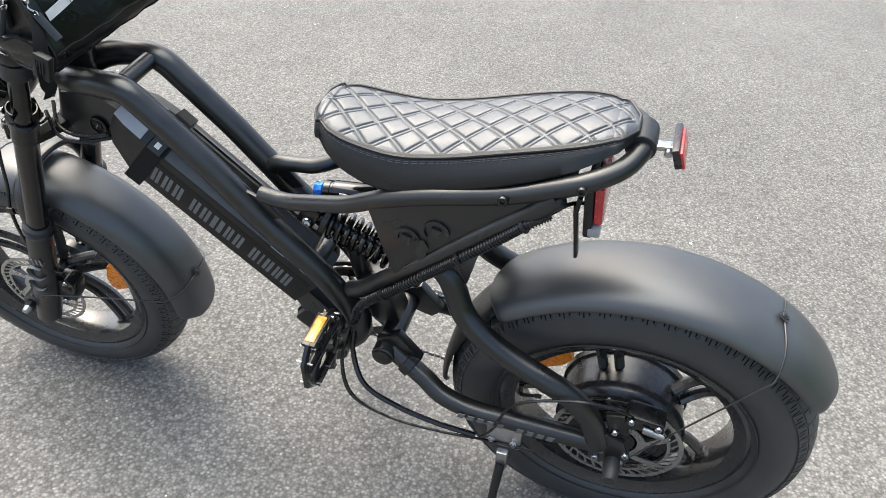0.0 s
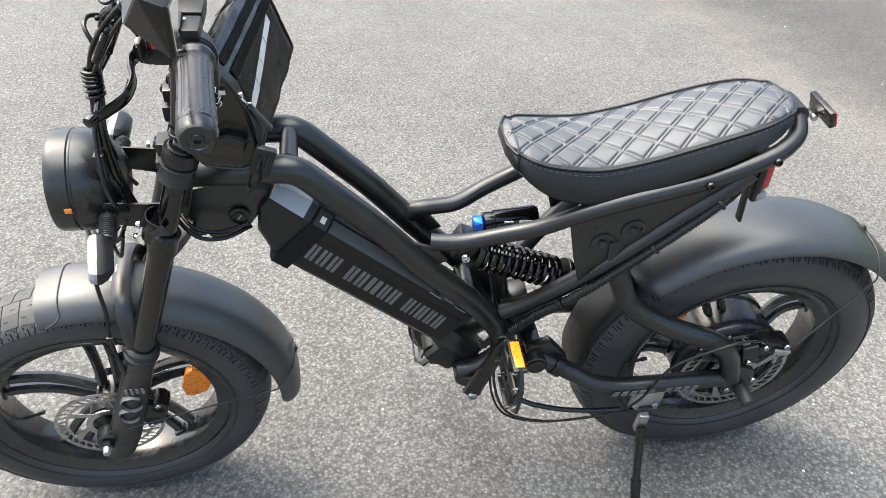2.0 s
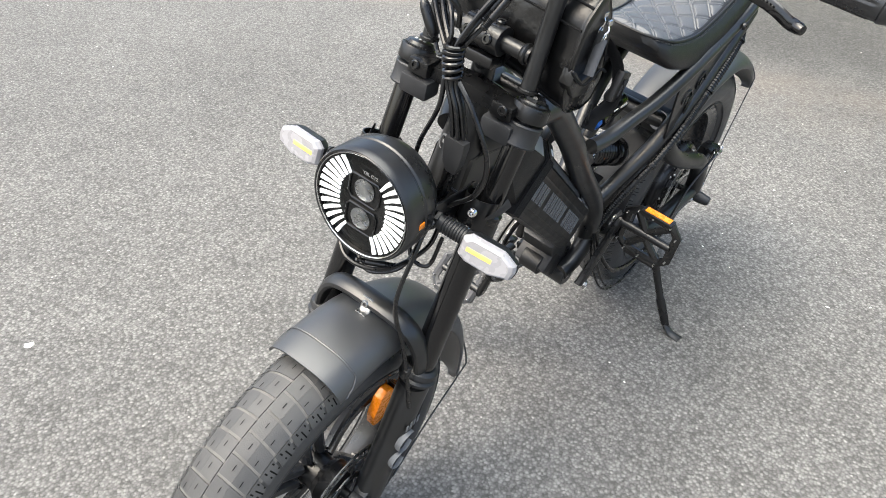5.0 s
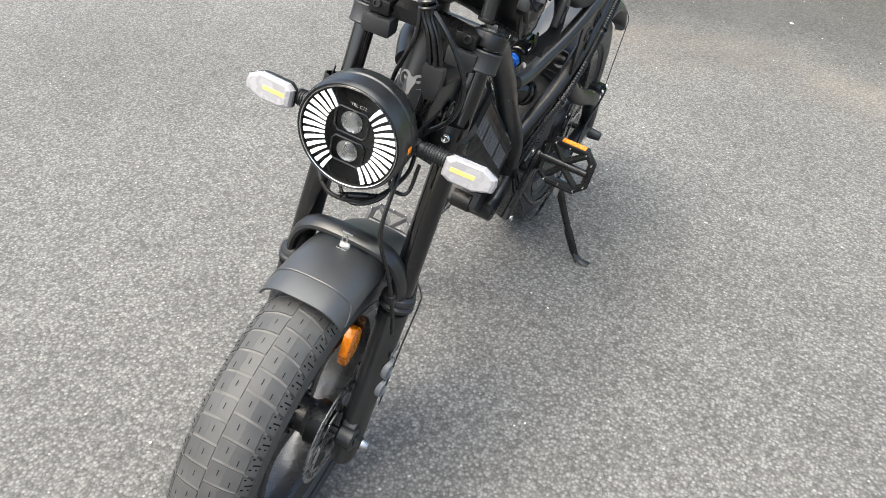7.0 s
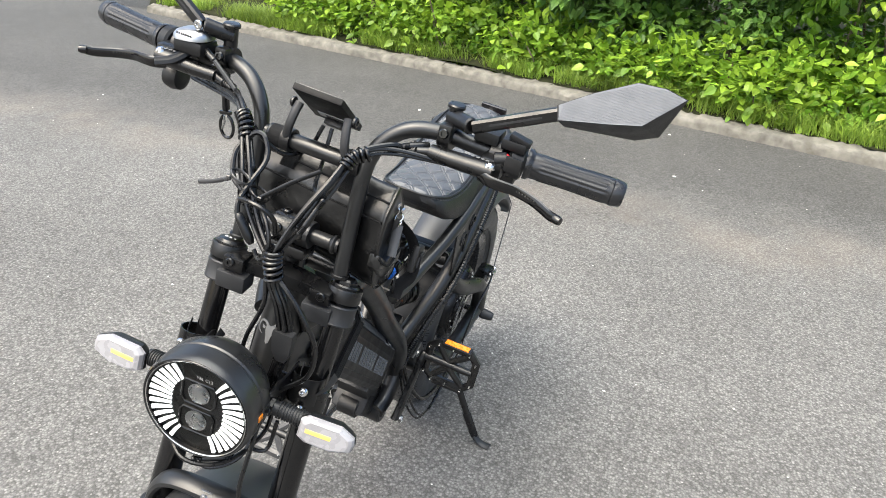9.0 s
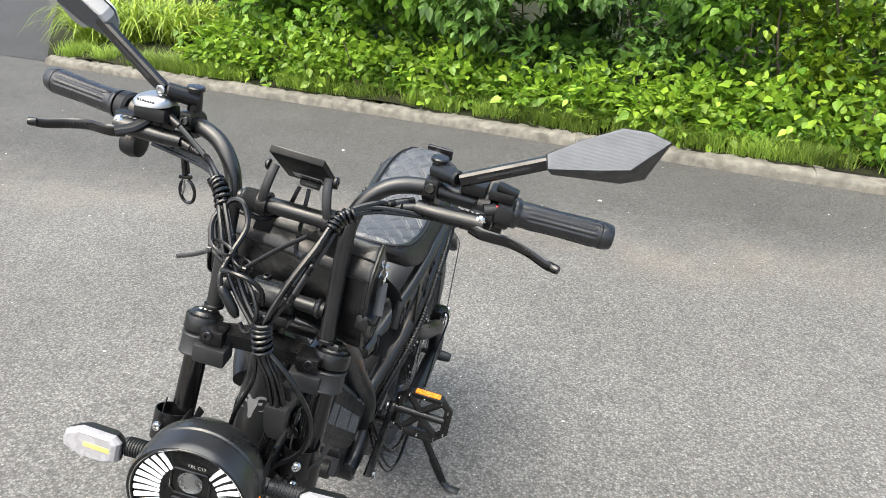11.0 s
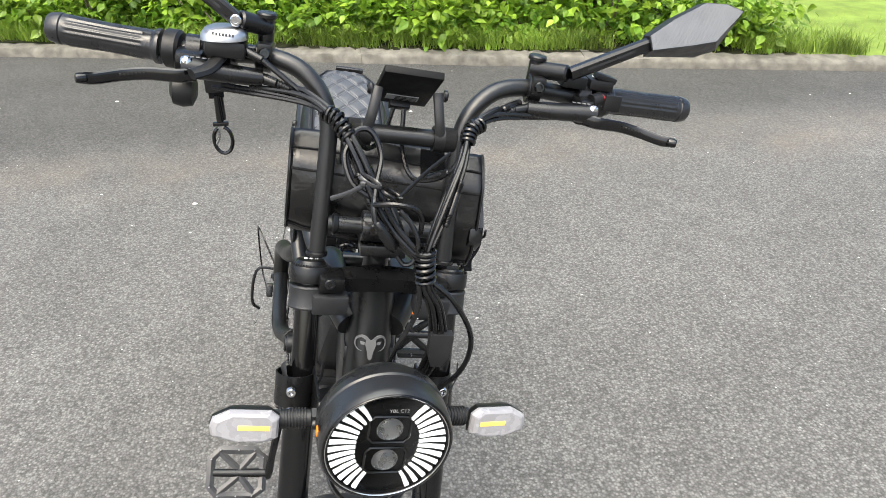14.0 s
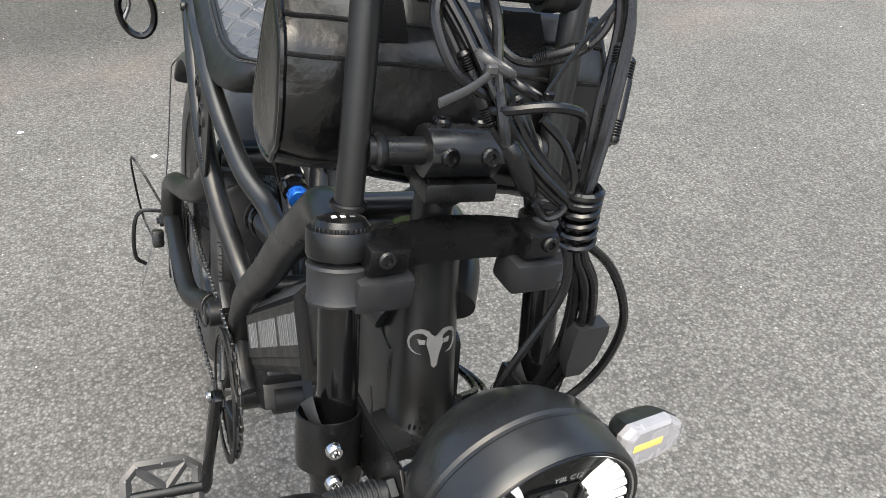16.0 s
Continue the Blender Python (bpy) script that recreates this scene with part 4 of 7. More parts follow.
for p in ((1.134, -0.105, 0.414), (1.174, -0.105, 0.414), (1.116, -0.104, 0.374)):
    part("caliper_bolt", bolt(p, (0, -1, 0), 0.0055, 0.005), M_CHROME, rcal)

# ---- mudguards ----
def guard(name, c, a0, a1, crown_r, edge_drop, half_w, label, n=48, square=False, flatness=0.0, thick=0.0028):
    rings = []
    for i in range(n + 1):
        t = i / n
        a = math.radians(a0 + (a1 - a0) * t)
        e = (1 - t if square else min(t, 1 - t)) * (math.radians(abs(a1 - a0)) * crown_r)
        k = 1.0
        if e < 0.03:
            k = math.sqrt(max(0.02, 1 - (1 - e / 0.03) ** 2)) * 0.45 + 0.55
        sec = []
        m = 18
        for side in (0, 1):
            for j in range(m + 1):
                u = -1 + 2 * j / m
                if side:
                    u = -u
                y = half_w * k * math.sin(u * math.pi / 2)
                drop = edge_drop * ((1 - flatness) * (1 - math.cos(u * math.pi / 2)) ** 1.15 + flatness * abs(y / half_w) ** 4)
                r = crown_r - drop - (thick if side else 0)
                sec.append(V(c[0] + r * math.cos(a), c[1] + y * (1 - 0.03 * side), c[2] + r * math.sin(a)))
        rings.append(sec)
    return part(name, loft(rings), M_FENDER, bike, label, sharp=1.0)


GC = (FA[0] + 0.026, 0, FA[2] - 0.002)
SHAPE = turned
ff = guard("front_mudguard", GC, 104, -5, 0.2965, 0.032, 0.060, "matt black curved front mudguard", square=True, flatness=0.55)
SHAPE = None
rf = guard("rear_mudguard", (1.130, 0, 0.300), 36, 137, 0.334, 0.028, 0.072, "matt black wide rear mudguard", flatness=0.2)
inner = guard("inner_guard", (1.130, 0, 0.300), 139, 182, 0.316, 0.012, 0.048, "matt black inner mudguard")
inner.data.materials[0] = M_PLASTIC
# raised lip near the tip of the front guard
SHAPE = turned
for c, r, a, hw, gd in ((GC, 0.2972, 97, 0.0602, ff),):
    pts = []
    for j in range(15):
        u = -1 + 2 * j / 14
        aa = math.radians(a + (0 if abs(u) < 0.75 else 5 * (abs(u) - 0.75) * 4))
        rr = r - 0.032 * (0.45 * (1 - math.cos(u * math.pi / 2)) ** 1.15 + 0.55 * abs(math.sin(u * math.pi / 2)) ** 4)
        pts.append((c[0] + rr * math.cos(aa), hw * math.sin(u * math.pi / 2), c[2] + rr * math.sin(aa)))
    part("guard_lip", tube(pts, 0.0012, 6, 3), M_FENDER, gd)
clip = part("guard_clip", join(rbox((0.0655, 0, 0.576), (0.003, 0.016, 0.022), 0.0012, rot_y(0.2)), rbox((0.060, 0, 0.5665), (0.016, 0.016, 0.003), 0.001, rot_y(0.2))), M_STEEL, ff, "bright steel mudguard clip")
part("clip_bolt", bolt((0.0635, 0, 0.579), (-1, 0, 0.2), 0.0055, 0.004), M_STEEL, ff)


def fender_wire(gd, c, r, ang, y, ends, tilt=0.0):
    """A thin wire stay over the guard and down to the axle on both sides."""
    a = math.radians(ang)
    P = []
    top = (c[0] + (r + 0.004) * math.cos(a), 0, c[2] + (r + 0.004) * math.sin(a))
    for sg in (-1, 1):
        e = math.radians(ang + tilt)
        edge = (c[0] + (r - 0.03) * math.cos(e), sg * (y + 0.006), c[2] + (r - 0.03) * math.sin(e))
        mid = (c[0] + (r - 0.005) * math.cos(e * 0.5 + a * 0.5), sg * y * 0.66, c[2] + (r - 0.005) * math.sin(e * 0.5 + a * 0.5))
        end = (ends[0], sg * ends[1], ends[2])
        m1 = V(edge).lerp(V(end), 0.1) + V(0, sg * 0.003, 0)
        part("wire_stay", tube([top, mid, edge, m1, V(edge).lerp(V(end), 0.55), end], 0.0014, 6, 5), M_WIRE, gd, "thin dark steel mudguard stay")
    part("stay_clip", join(nut(top, (math.cos(a), 0, math.sin(a)), 0.006, 0.0035), lathe([(0.009, 0), (0.009, 0.0015), (0.004, 0.0015)], top, (math.cos(a), 0, math.sin(a)), 16)), M_WIRE, gd)


SHAPE = turned
fender_wire(ff, GC, 0.297, 14, 0.062, (0.035, 0.11, 0.325), -2)
SHAPE = None
fender_wire(rf, (1.130, 0, 0.300), 0.334, 61, 0.072, (1.141, 0.112, 0.315), -4)
part("guard_bracket", join(prism([(0.80, 0.60), (0.845, 0.61), (0.86, 0.575), (0.83, 0.555)], -0.06, 0.06, 0.004)), M_FRAME, bike)

# ---- seat ----
def seat_fn(x):
    """Half widths at top and bottom, lower edge, upper edge and crown height at x."""
    xs = [0.630, 0.640, 0.662, 0.70, 0.76, 0.83, 0.90, 0.96, 1.00, 1.03, 1.045]
    tw = [0.02, 0.045, 0.058, 0.064, 0.068, 0.068, 0.067, 0.064, 0.057, 0.04, 0.015]
    bw = [0.03, 0.056, 0.071, 0.08, 0.086, 0.088, 0.088, 0.083, 0.072, 0.05, 0.02]
    bz = [0.792, 0.782, 0.762, 0.742, 0.734, 0.757, 0.785, 0.81, 0.83, 0.845, 0.85]
    ez = [0.807, 0.806, 0.800, 0.793, 0.790, 0.806, 0.829, 0.847, 0.857, 0.861, 0.859]
    cz = [0.003, 0.008, 0.011, 0.012, 0.013, 0.013, 0.012, 0.011, 0.009, 0.006, 0.003]
    return [float(np.interp(x, xs, q)) for q in (tw, bz, ez, cz, bw)]


def smooth_fn(x):
    return [sum(seat_fn(x + d)[k] * w for d, w in ((-0.02, 0.2), (-0.01, 0.2), (0, 0.2), (0.01, 0.2), (0.02, 0.2))) if 0.645 < x < 1.02 else seat_fn(x)[k] for k in range(5)]


stations = [0.630 + 0.415 * (0.5 - 0.5 * math.cos(math.pi * i / 56)) for i in range(57)]
rings = []
for x in stations:
    w, b, e, c, q = smooth_fn(x)
    half = [(q * 0.8, b - 0.002), (q * 0.97, b + 0.004), (q, b + (e - b) * 0.2), (q + (w - q) * 0.35, b + (e - b) * 0.55), (q + (w - q) * 0.75, b + (e - b) * 0.85), (w, e - 0.003), (w * 0.96, e + 0.0005)]
    rings.append([V(x, yy, zz) for yy, zz in half] + [V(x, 0, e + 0.001)] + [V(x, -yy, zz) for yy, zz in half[::-1]])
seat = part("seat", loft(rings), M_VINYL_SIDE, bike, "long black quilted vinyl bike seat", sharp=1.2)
# quilted top: diamonds pressed in by stitched seams
bm = bmesh.new()
NX, NY = 400, 150
grid = []
DX, DY = 0.0495, 0.0425
for i in range(NX + 1):
    x = 0.6315 + (1.0435 - 0.6315) * i / NX
    w, b, e, c, _q = smooth_fn(x)
    row = []
    for j in range(NY + 1):
        u = -1 + 2 * j / NY
        y = u * w * 0.985
        z = e - 0.002 + c * (1 - abs(u) ** 2.6) * 1.0
        p, q = x / DX + y / DY, x / DX - y / DY
        dp, dq = abs((p + 0.5) % 1 - 0.5), abs((q + 0.5) % 1 - 0.5)
        d = min(dp, dq) * 0.0322
        ed = (1 - abs(u)) * w
        puff = 0.0014 * (1 - math.exp(-max(0, d - 0.0024) / 0.003)) - 0.0026 * math.exp(-((d - 0.0025) / 0.0008) ** 2)
        z += puff * min(1, ed / 0.008) * min(1, max(0, x - 0.630) / 0.012) * min(1, (1.045 - x) / 0.012)
        row.append(bm.verts.new((x, y, z)))
    grid.append(row)
for i in range(NX):
    for j in range(NY):
        bm.faces.new((grid[i][j], grid[i + 1][j], grid[i + 1][j + 1], grid[i][j + 1]))
part("quilted_top", bm, M_VINYL_SHEEN, seat, "shiny black diamond-quilted top", sharp=2.0)


def seat_line(h, out=0.0008):
    """A line round the seat's side, h of the way up it."""
    pts = []
    for x in stations[1:-1]:
        w, b, e, c, q = smooth_fn(x)
        pts.append(V(x, -(np.interp(h, [0.2, 0.55, 0.85, 1], [q, q + (w - q) * 0.35, q + (w - q) * 0.75, w]) + out), b + (e - b) * h))
    return pts + [V(p.x, -p.y, p.z) for p in pts[::-1]]


line = [p for p in seat_line(0.985) if p.x > 0.6305]
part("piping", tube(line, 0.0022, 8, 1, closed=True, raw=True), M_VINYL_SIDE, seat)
for off in (0.90, 0.86):
    loop = seat_line(off)
    stitches = None
    for k in range(0, len(loop) - 1):
        a, b = loop[k], loop[k + 1]
        n = max(1, int((b - a).length / 0.006))
        for q in range(n):
            p0, p1 = a.lerp(b, (q + 0.15) / n), a.lerp(b, (q + 0.8) / n)
            t = tube([p0, p1], 0.0006, 4, 1, raw=True)
            stitches = t if stitches is None else stitches
            if t is not stitches:
                vs = [stitches.verts.new(v.co) for v in t.verts]
                t.verts.index_update()
                for f in t.faces:
                    stitches.faces.new([vs[v.index] for v in f.verts])
                t.free()
    part("stitching", stitches, M_THREAD, seat)
part("seat_base", rbox((0.86, 0, 0.775), (0.26, 0.12, 0.03), 0.008, rot_y(-0.27)), M_PLASTIC, seat)

# ---- tail light and reflector ----
tl = part("tail_light", rbox((1.009, -0.022, 0.757), (0.012, 0.084, 0.078), 0.004, rot_y(-0.10)), M_PLASTIC, bike, "red tail light on a black bracket")
part("red_lens", rbox((1.020, -0.020, 0.768), (0.013, 0.082, 0.058), 0.006, rot_y(-0.10)), M_RED, tl, "red ribbed lens")
part("clear_lens", rbox((1.020, -0.052, 0.729), (0.016, 0.026, 0.014), 0.003, rot_y(-0.10)), M_CLEAR, tl)
part("light_bracket", join(rbox((0.998, -0.058, 0.722), (0.005, 0.014, 0.085), 0.002, rot_y(-0.14)), rbox((0.995, -0.04, 0.765), (0.006, 0.05, 0.03), 0.002, rot_y(0.1))), M_PLASTIC, tl)
part("rail_socket", cyl((1.052, 0.022, 0.838), (1.052, -0.022, 0.838), 0.0185, seg=20), M_RUBBER, bike)
rr_ = part("rear_reflector", rbox((1.094, -0.012, 0.846), (0.009, 0.060, 0.027), 0.003, rot_y(-0.35)), M_HUB, bike, "rear reflector with a dull metal back")
part("red_face", rbox((1.100, -0.012, 0.8445), (0.005, 0.056, 0.023), 0.002, rot_y(-0.35)), M_RED, rr_, "red reflector face")
part("reflector_arm", join(rbox((1.075, -0.004, 0.836), (0.035, 0.014, 0.007), 0.002, rot_y(-0.1)), cyl((1.085, -0.018, 0.834), (1.085, 0.006, 0.834), 0.005)), M_STEEL, rr_)

# ---- cranks, pedals and chain ----
BB = V(0.6195, 0, 0.314)


def crank(a, b, name):
    d = (b - a).normalized()
    n = V(0, 1, 0)
    s = d.cross(n).normalized()
    rings = []
    for t, w, th in ((-0.02, 0.008, 0.004), (-0.012, 0.015, 0.008), (0, 0.0175, 0.009), (0.03, 0.015, 0.008), (0.75, 0.012, 0.0065), (0.95, 0.0135, 0.0075), (1.02, 0.0115, 0.007), (1.07, 0.006, 0.004)):
        p = a.lerp(b, t)
        rings.append([p + s * (w * cx) + n * (th * cy) for cx, cy in ((-1, -0.5), (-0.6, -1), (0.6, -1), (1, -0.5), (1, 0.5), (0.6, 1), (-0.6, 1), (-1, 0.5))])
    return part(name, loft(rings), M_SATIN, bike, "black crank arm")


cl_ = crank(V(BB.x, -0.083, BB.z), V(0.656, -0.098, 0.460), "left_crank")
cr_ = crank(V(BB.x, 0.085, BB.z), V(0.583, 0.103, 0.168), "right_crank")
part("crank_bolt", bolt((BB.x, -0.092, BB.z), (0, -1, 0), 0.009, 0.005), M_STEEL, cl_)
part("crank_bolt", bolt((BB.x, 0.094, BB.z), (0, 1, 0), 0.009, 0.005), M_STEEL, cr_)
part("pedal_bolt", bolt((0.656, -0.088, 0.460), (0, 1, 0), 0.008, 0.004), M_STEEL, cl_)


def pedal(c, nrm, sg, label, mat):
    """An open cage pedal: hexagonal frame, spindle tube, struts, pins and reflectors."""
    n = V(nrm).normalized()
    yv = V(0, sg, 0)
    zv = n.cross(yv).normalized()
    if zv.z < 0:
        zv = -zv
    m = Matrix((zv, yv, n)).transposed().to_4x4()
    m.translation = V(c)
    out = [(-0.043, -0.03), (-0.043, 0.034), (-0.026, 0.05), (0.026, 0.05), (0.043, 0.034), (0.043, -0.03), (0.03, -0.048), (-0.03, -0.048)]
    rails = tube([(x, y, 0) for x, y in out], 0.0055, 6, 1, closed=True, flat=1.7, raw=True, up=(0, 0, 1))
    pd = part("pedal_" + ("left" if sg < 0 else "right"), rails, mat, bike, label, m=m)
    part("spindle", cyl((0, -0.06, 0), (0, 0.046, 0), 0.009, 0.0075, 14), M_SATIN, pd)
    for a, b in (((0, -0.01), (0.04, 0.036)), ((0, -0.01), (-0.04, 0.036)), ((0, 0.0), (0.041, -0.034)), ((0, 0.0), (-0.041, -0.034))):
        part("strut", tube([(a[0], a[1], 0), (b[0], b[1], 0)], 0.005, 6, 1, flat=1.5, raw=True, up=(0, 0, 1)), mat, pd)
    for x, y in out + [(-0.043, 0.0), (0.043, 0.0)]:
        part("pin", join(cyl((x, y, -0.013), (x, y, 0.013), 0.0016, seg=6)), M_STEEL, pd)
    for q in (-1, 1):
        if sg > 0:
            continue
        part("pedal_reflector", rbox((q * 0.049, 0.004, 0), (0.006, 0.05, 0.015), 0.0015), M_ORANGE, pd, "amber pedal reflector")
        part("reflector_frame", rbox((q * 0.047, 0.004, 0), (0.006, 0.062, 0.022), 0.002), mat, pd)
    return pd


pedal((0.657, -0.156, 0.462), (-1, 0, 0.02), -1, "black alloy cage pedal with amber reflectors", M_SATIN)
pedal((0.582, 0.162, 0.170), (-0.75, 0, 0.66), 1, "grey alloy cage pedal with an open frame", pbr("grey_pedal_alloy", (0.05, 0.05, 0.052), 0.38, 0.5, 0.15, 60))

# chainring and chain on the right side
cy = 0.066
teeth = []
for k in range(88):
    a = 2 * math.pi * k / 88
    r = 0.087 + (0.0035 if k % 2 else -0.001)
    teeth.append((BB.x + r * math.cos(a), BB.z + r * math.sin(a)))
inner_ring = [[V(BB.x + r * math.cos(2 * math.pi * j / 64), yy, BB.z + r * math.sin(2 * math.pi * j / 64)) for j in range(64)] for r, yy in ((0.07, cy - 0.0015), (0.088, cy - 0.0015), (0.088, cy + 0.0015), (0.07, cy + 0.0015))]
cring = part("chainring", loft(inner_ring, closed=True), M_SATIN, bike, "black chainring with guard")
tb = None
for k in range(44):
    a = 2 * math.pi * k / 44
    t = rbox((BB.x + 0.0895 * math.cos(a), cy, BB.z + 0.0895 * math.sin(a)), (0.006, 0.002, 0.005), 0.0006, rot_y(-a), seg=1)
    tb = t if tb is None else join(tb, t)
part("teeth", tb, M_CHAIN, cring)
for k in range(5):
    a = 2 * math.pi * k / 5 + 0.5
    part("ring_arm", tube([(BB.x + 0.02 * math.cos(a), cy + 0.004, BB.z + 0.02 * math.sin(a)), (BB.x + 0.073 * math.cos(a), cy, BB.z + 0.073 * math.sin(a))], (0.009, 0.006), 8, 2, flat=0.5, up=(0, 1, 0)), M_SATIN, cring)
guard_ring = [[V(BB.x + r * math.cos(2 * math.pi * j / 64), yy, BB.z + r * math.sin(2 * math.pi * j / 64)) for j in range(64)] for r, yy in ((0.086, cy + 0.007), (0.098, cy + 0.007), (0.098, cy + 0.010), (0.086, cy + 0.010))]
part("chain_guard", loft(guard_ring, closed=True), M_PLASTIC, cring, "black plastic chain guard ring")
path = []
for k in range(17):
    a = math.radians(78 + 204 * k / 16)
    path.append(V(BB.x + 0.0895 * math.cos(a), cy, BB.z + 0.0895 * math.sin(a)))
low_end = V(1.089, cy + 0.012, 0.192)
path += [path[-1].lerp(low_end, t / 8) + V(0, 0, -0.012 * math.sin(math.pi * t / 8)) for t in range(1, 9)]
path += [V(1.114, cy + 0.012, 0.207), V(1.101, cy + 0.01, 0.247), V(1.134, cy + 0.01, 0.254), V(1.161, cy + 0.01, 0.284), V(1.161, cy + 0.01, 0.318), V(1.139, cy + 0.009, 0.338)]
end = path[-1]
path += [end.lerp(path[0], t / 10) for t in range(1, 10)]
dense = spline(path, 4, True)
acc, links, last = 0.0, None, dense[0]
count = 0
for i in range(len(dense)):
    a, b = dense[i], dense[(i + 1) % len(dense)]
    seg = (b - a).length
    while acc < seg:
        p = a.lerp(b, acc / seg)
        d = (b - a).normalized()
        ang = math.atan2(d.z, d.x)
        wdt = 0.0066 if count % 2 else 0.0044
        l = rbox(p, (0.0118, wdt, 0.0075), 0.0018, rot_y(-ang), seg=1)
        links = l if links is None else join(links, l)
        count += 1
        acc += 0.0127
    acc -= seg
chain = part("chain", links, M_CHAIN, bike, "steel bicycle chain")
tagged(chain, kind="stuff")
cassette = None
for k in range(6):
    r = 0.03 + 0.005 * k
    t = cyl((RA[0], 0.098 - 0.005 * k, RA[2]), (RA[0], 0.0965 - 0.005 * k, RA[2]), r, seg=40, bev=0.0004)
    cassette = t if cassette is None else join(cassette, t)
part("cassette", cassette, M_CHAIN, bike, "stacked steel sprockets")
der = part("derailleur", join(rbox((1.129, 0.125, 0.257), (0.03, 0.022, 0.035), 0.006, rot_y(0.4)), rbox((1.109, 0.105, 0.222), (0.018, 0.006, 0.08), 0.003, rot_y(0.3))), M_SATIN, bike, "black rear derailleur")
for z, x in ((0.247, 1.119), (0.200, 1.101)):
    part("jockey_wheel", cyl((x, 0.083, z), (x, 0.091, z), 0.017, seg=20), M_PLASTIC, der)
part("derailleur_guard", tube([(1.126, 0.118, 0.322), (1.126, 0.155, 0.322), (1.119, 0.168, 0.292), (1.109, 0.168, 0.232), (1.109, 0.15, 0.212)], 0.004, 8, 5), M_SATIN, der, "black wire derailleur guard")
part("gear_cable", tube([(1.079, 0.115, 0.352), (1.139, 0.16, 0.422), (1.199, 0.165, 0.382), (1.189, 0.15, 0.282), (1.139, 0.135, 0.257)], 0.0022, 6, 8), M_CABLE, bike)
part("cable_end", tube([(1.109, 0.14, 0.242), (1.089, 0.155, 0.192), (1.089, 0.16, 0.172)], 0.001, 5, 4), M_STEEL, bike)

# ---- kickstand ----
kb = part("kickstand", join(rbox((0.948, -0.104, 0.280), (0.06, 0.010, 0.06), 0.003), rbox((0.95, -0.115, 0.222), (0.02, 0.014, 0.05), 0.004)), M_ALU, bike, "black kickstand with a silver bracket, folded out")
for p in ((0.928, -0.1095, 0.269), (0.966, -0.1095, 0.27)):
    part("stand_bolt", nut(p, (0, -1, 0), 0.0065, 0.005), M_STEEL, kb)
part("stand_pivot", bolt((0.952, -0.124, 0.205), (0, -1, 0), 0.007, 0.005), M_CHROME, kb)
part("stand_leg", tube([(0.95, -0.122, 0.215), (0.948, -0.15, 0.165), (0.945, -0.19, 0.10), (0.945, -0.222, 0.05)], (0.0105, 0.008), 12, 5, flat=0.8), M_SATIN, kb, "black stand leg")
part("stand_sleeve", tube([(0.946, -0.178, 0.118), (0.945, -0.215, 0.06)], (0.0115, 0.0105), 12, 3, flat=0.85), M_SATIN, kb)
part("stand_foot", tube([(0.945, -0.215, 0.062), (0.944, -0.232, 0.047), (0.943, -0.25, 0.0435), (0.942, -0.262, 0.0445)], (0.01, 0.014), 12, 4, flat=0.5, up=(1, 0, 0)), M_RUBBER, kb, "flat rubber stand foot")

# ---- handlebar ----
SHAPE = bar_shape
BAR_R = 0.0098
bar_l = [(0.213, -0.0755, 0.868), (0.2195, -0.0745, 0.905), (0.2295, -0.0735, 0.965), (0.238, -0.0745, 1.012), (0.246, -0.086, 1.042), (0.256, -0.112, 1.063), (0.265, -0.15, 1.069), (0.272, -0.20, 1.065), (0.279, -0.25, 1.062), (0.288, -0.31, 1.063), (0.295, -0.356, 1.064)]
handlebar = None
for sg in (-1, 1):
    bm = tube([(x, -sg * y, z) for x, y, z in bar_l], BAR_R, 16, 6)
    if handlebar is None:
        handlebar = part("handlebar", bm, M_FRAME, bike, "tall black handlebar with two crossbars")
    else:
        part("bar_half", bm, M_FRAME, handlebar)
for z, x, r in ((0.905, 0.2195, 0.0092), (1.008, 0.2375, 0.0098)):
    part("crossbar", cyl((x, -0.066, z), (x, 0.066, z), r, seg=20, bev=0.0003), M_FRAME, handlebar)
    for sg in (-1, 1):
        part("weld", lathe([(r + 0.001, 0), (r + 0.0032, 0.002), (r + 0.002, 0.006), (r, 0.008)], (x, sg * 0.0615, z), (0, -sg, 0), 20), M_FRAME, handlebar)
for sg in (-1, 1):
    part("bar_end_ring", lathe([(0.0112, 0), (0.0125, 0.001), (0.0125, 0.004), (0.0112, 0.005)], (0.213, sg * 0.0755, 0.868), (0.17, 0, 1), 20), M_SATIN, handlebar)
# stem clamp on the lower crossbar
stem = part("stem", cyl((0.2325, 0.003, 0.84), (0.2365, 0.002, 0.90), 0.0155, 0.0145, 28, 0.002), M_SATIN, bike, "black stem with a four-bolt clamp")
cx, cz = 0.2195, 0.905
pts = []
for j in range(14):
    a = math.radians(-60 + 300 * j / 13 - 60)
    pts.append((cx + 0.0185 * math.cos(a), cz + 0.0175 * math.sin(a)))
part("clamp_cap", prism(pts, -0.027, 0.027, 0.002), M_LAMPSHELL, stem)
part("clamp_foot", rbox((cx - 0.003, 0, cz - 0.024), (0.03, 0.054, 0.014), 0.003, rot_y(0.1)), M_SATIN, stem)
for y in (-0.0145, 0.0145):
    part("clamp_bolt", bolt((cx - 0.0175, y, cz + 0.004), (-1, 0, 0.25), 0.0065, 0.004), M_GLOSS, stem)
    part("clamp_bolt", bolt((cx + 0.004, y, cz + 0.017), (0.1, 0, 1), 0.0065, 0.004), M_GLOSS, stem)
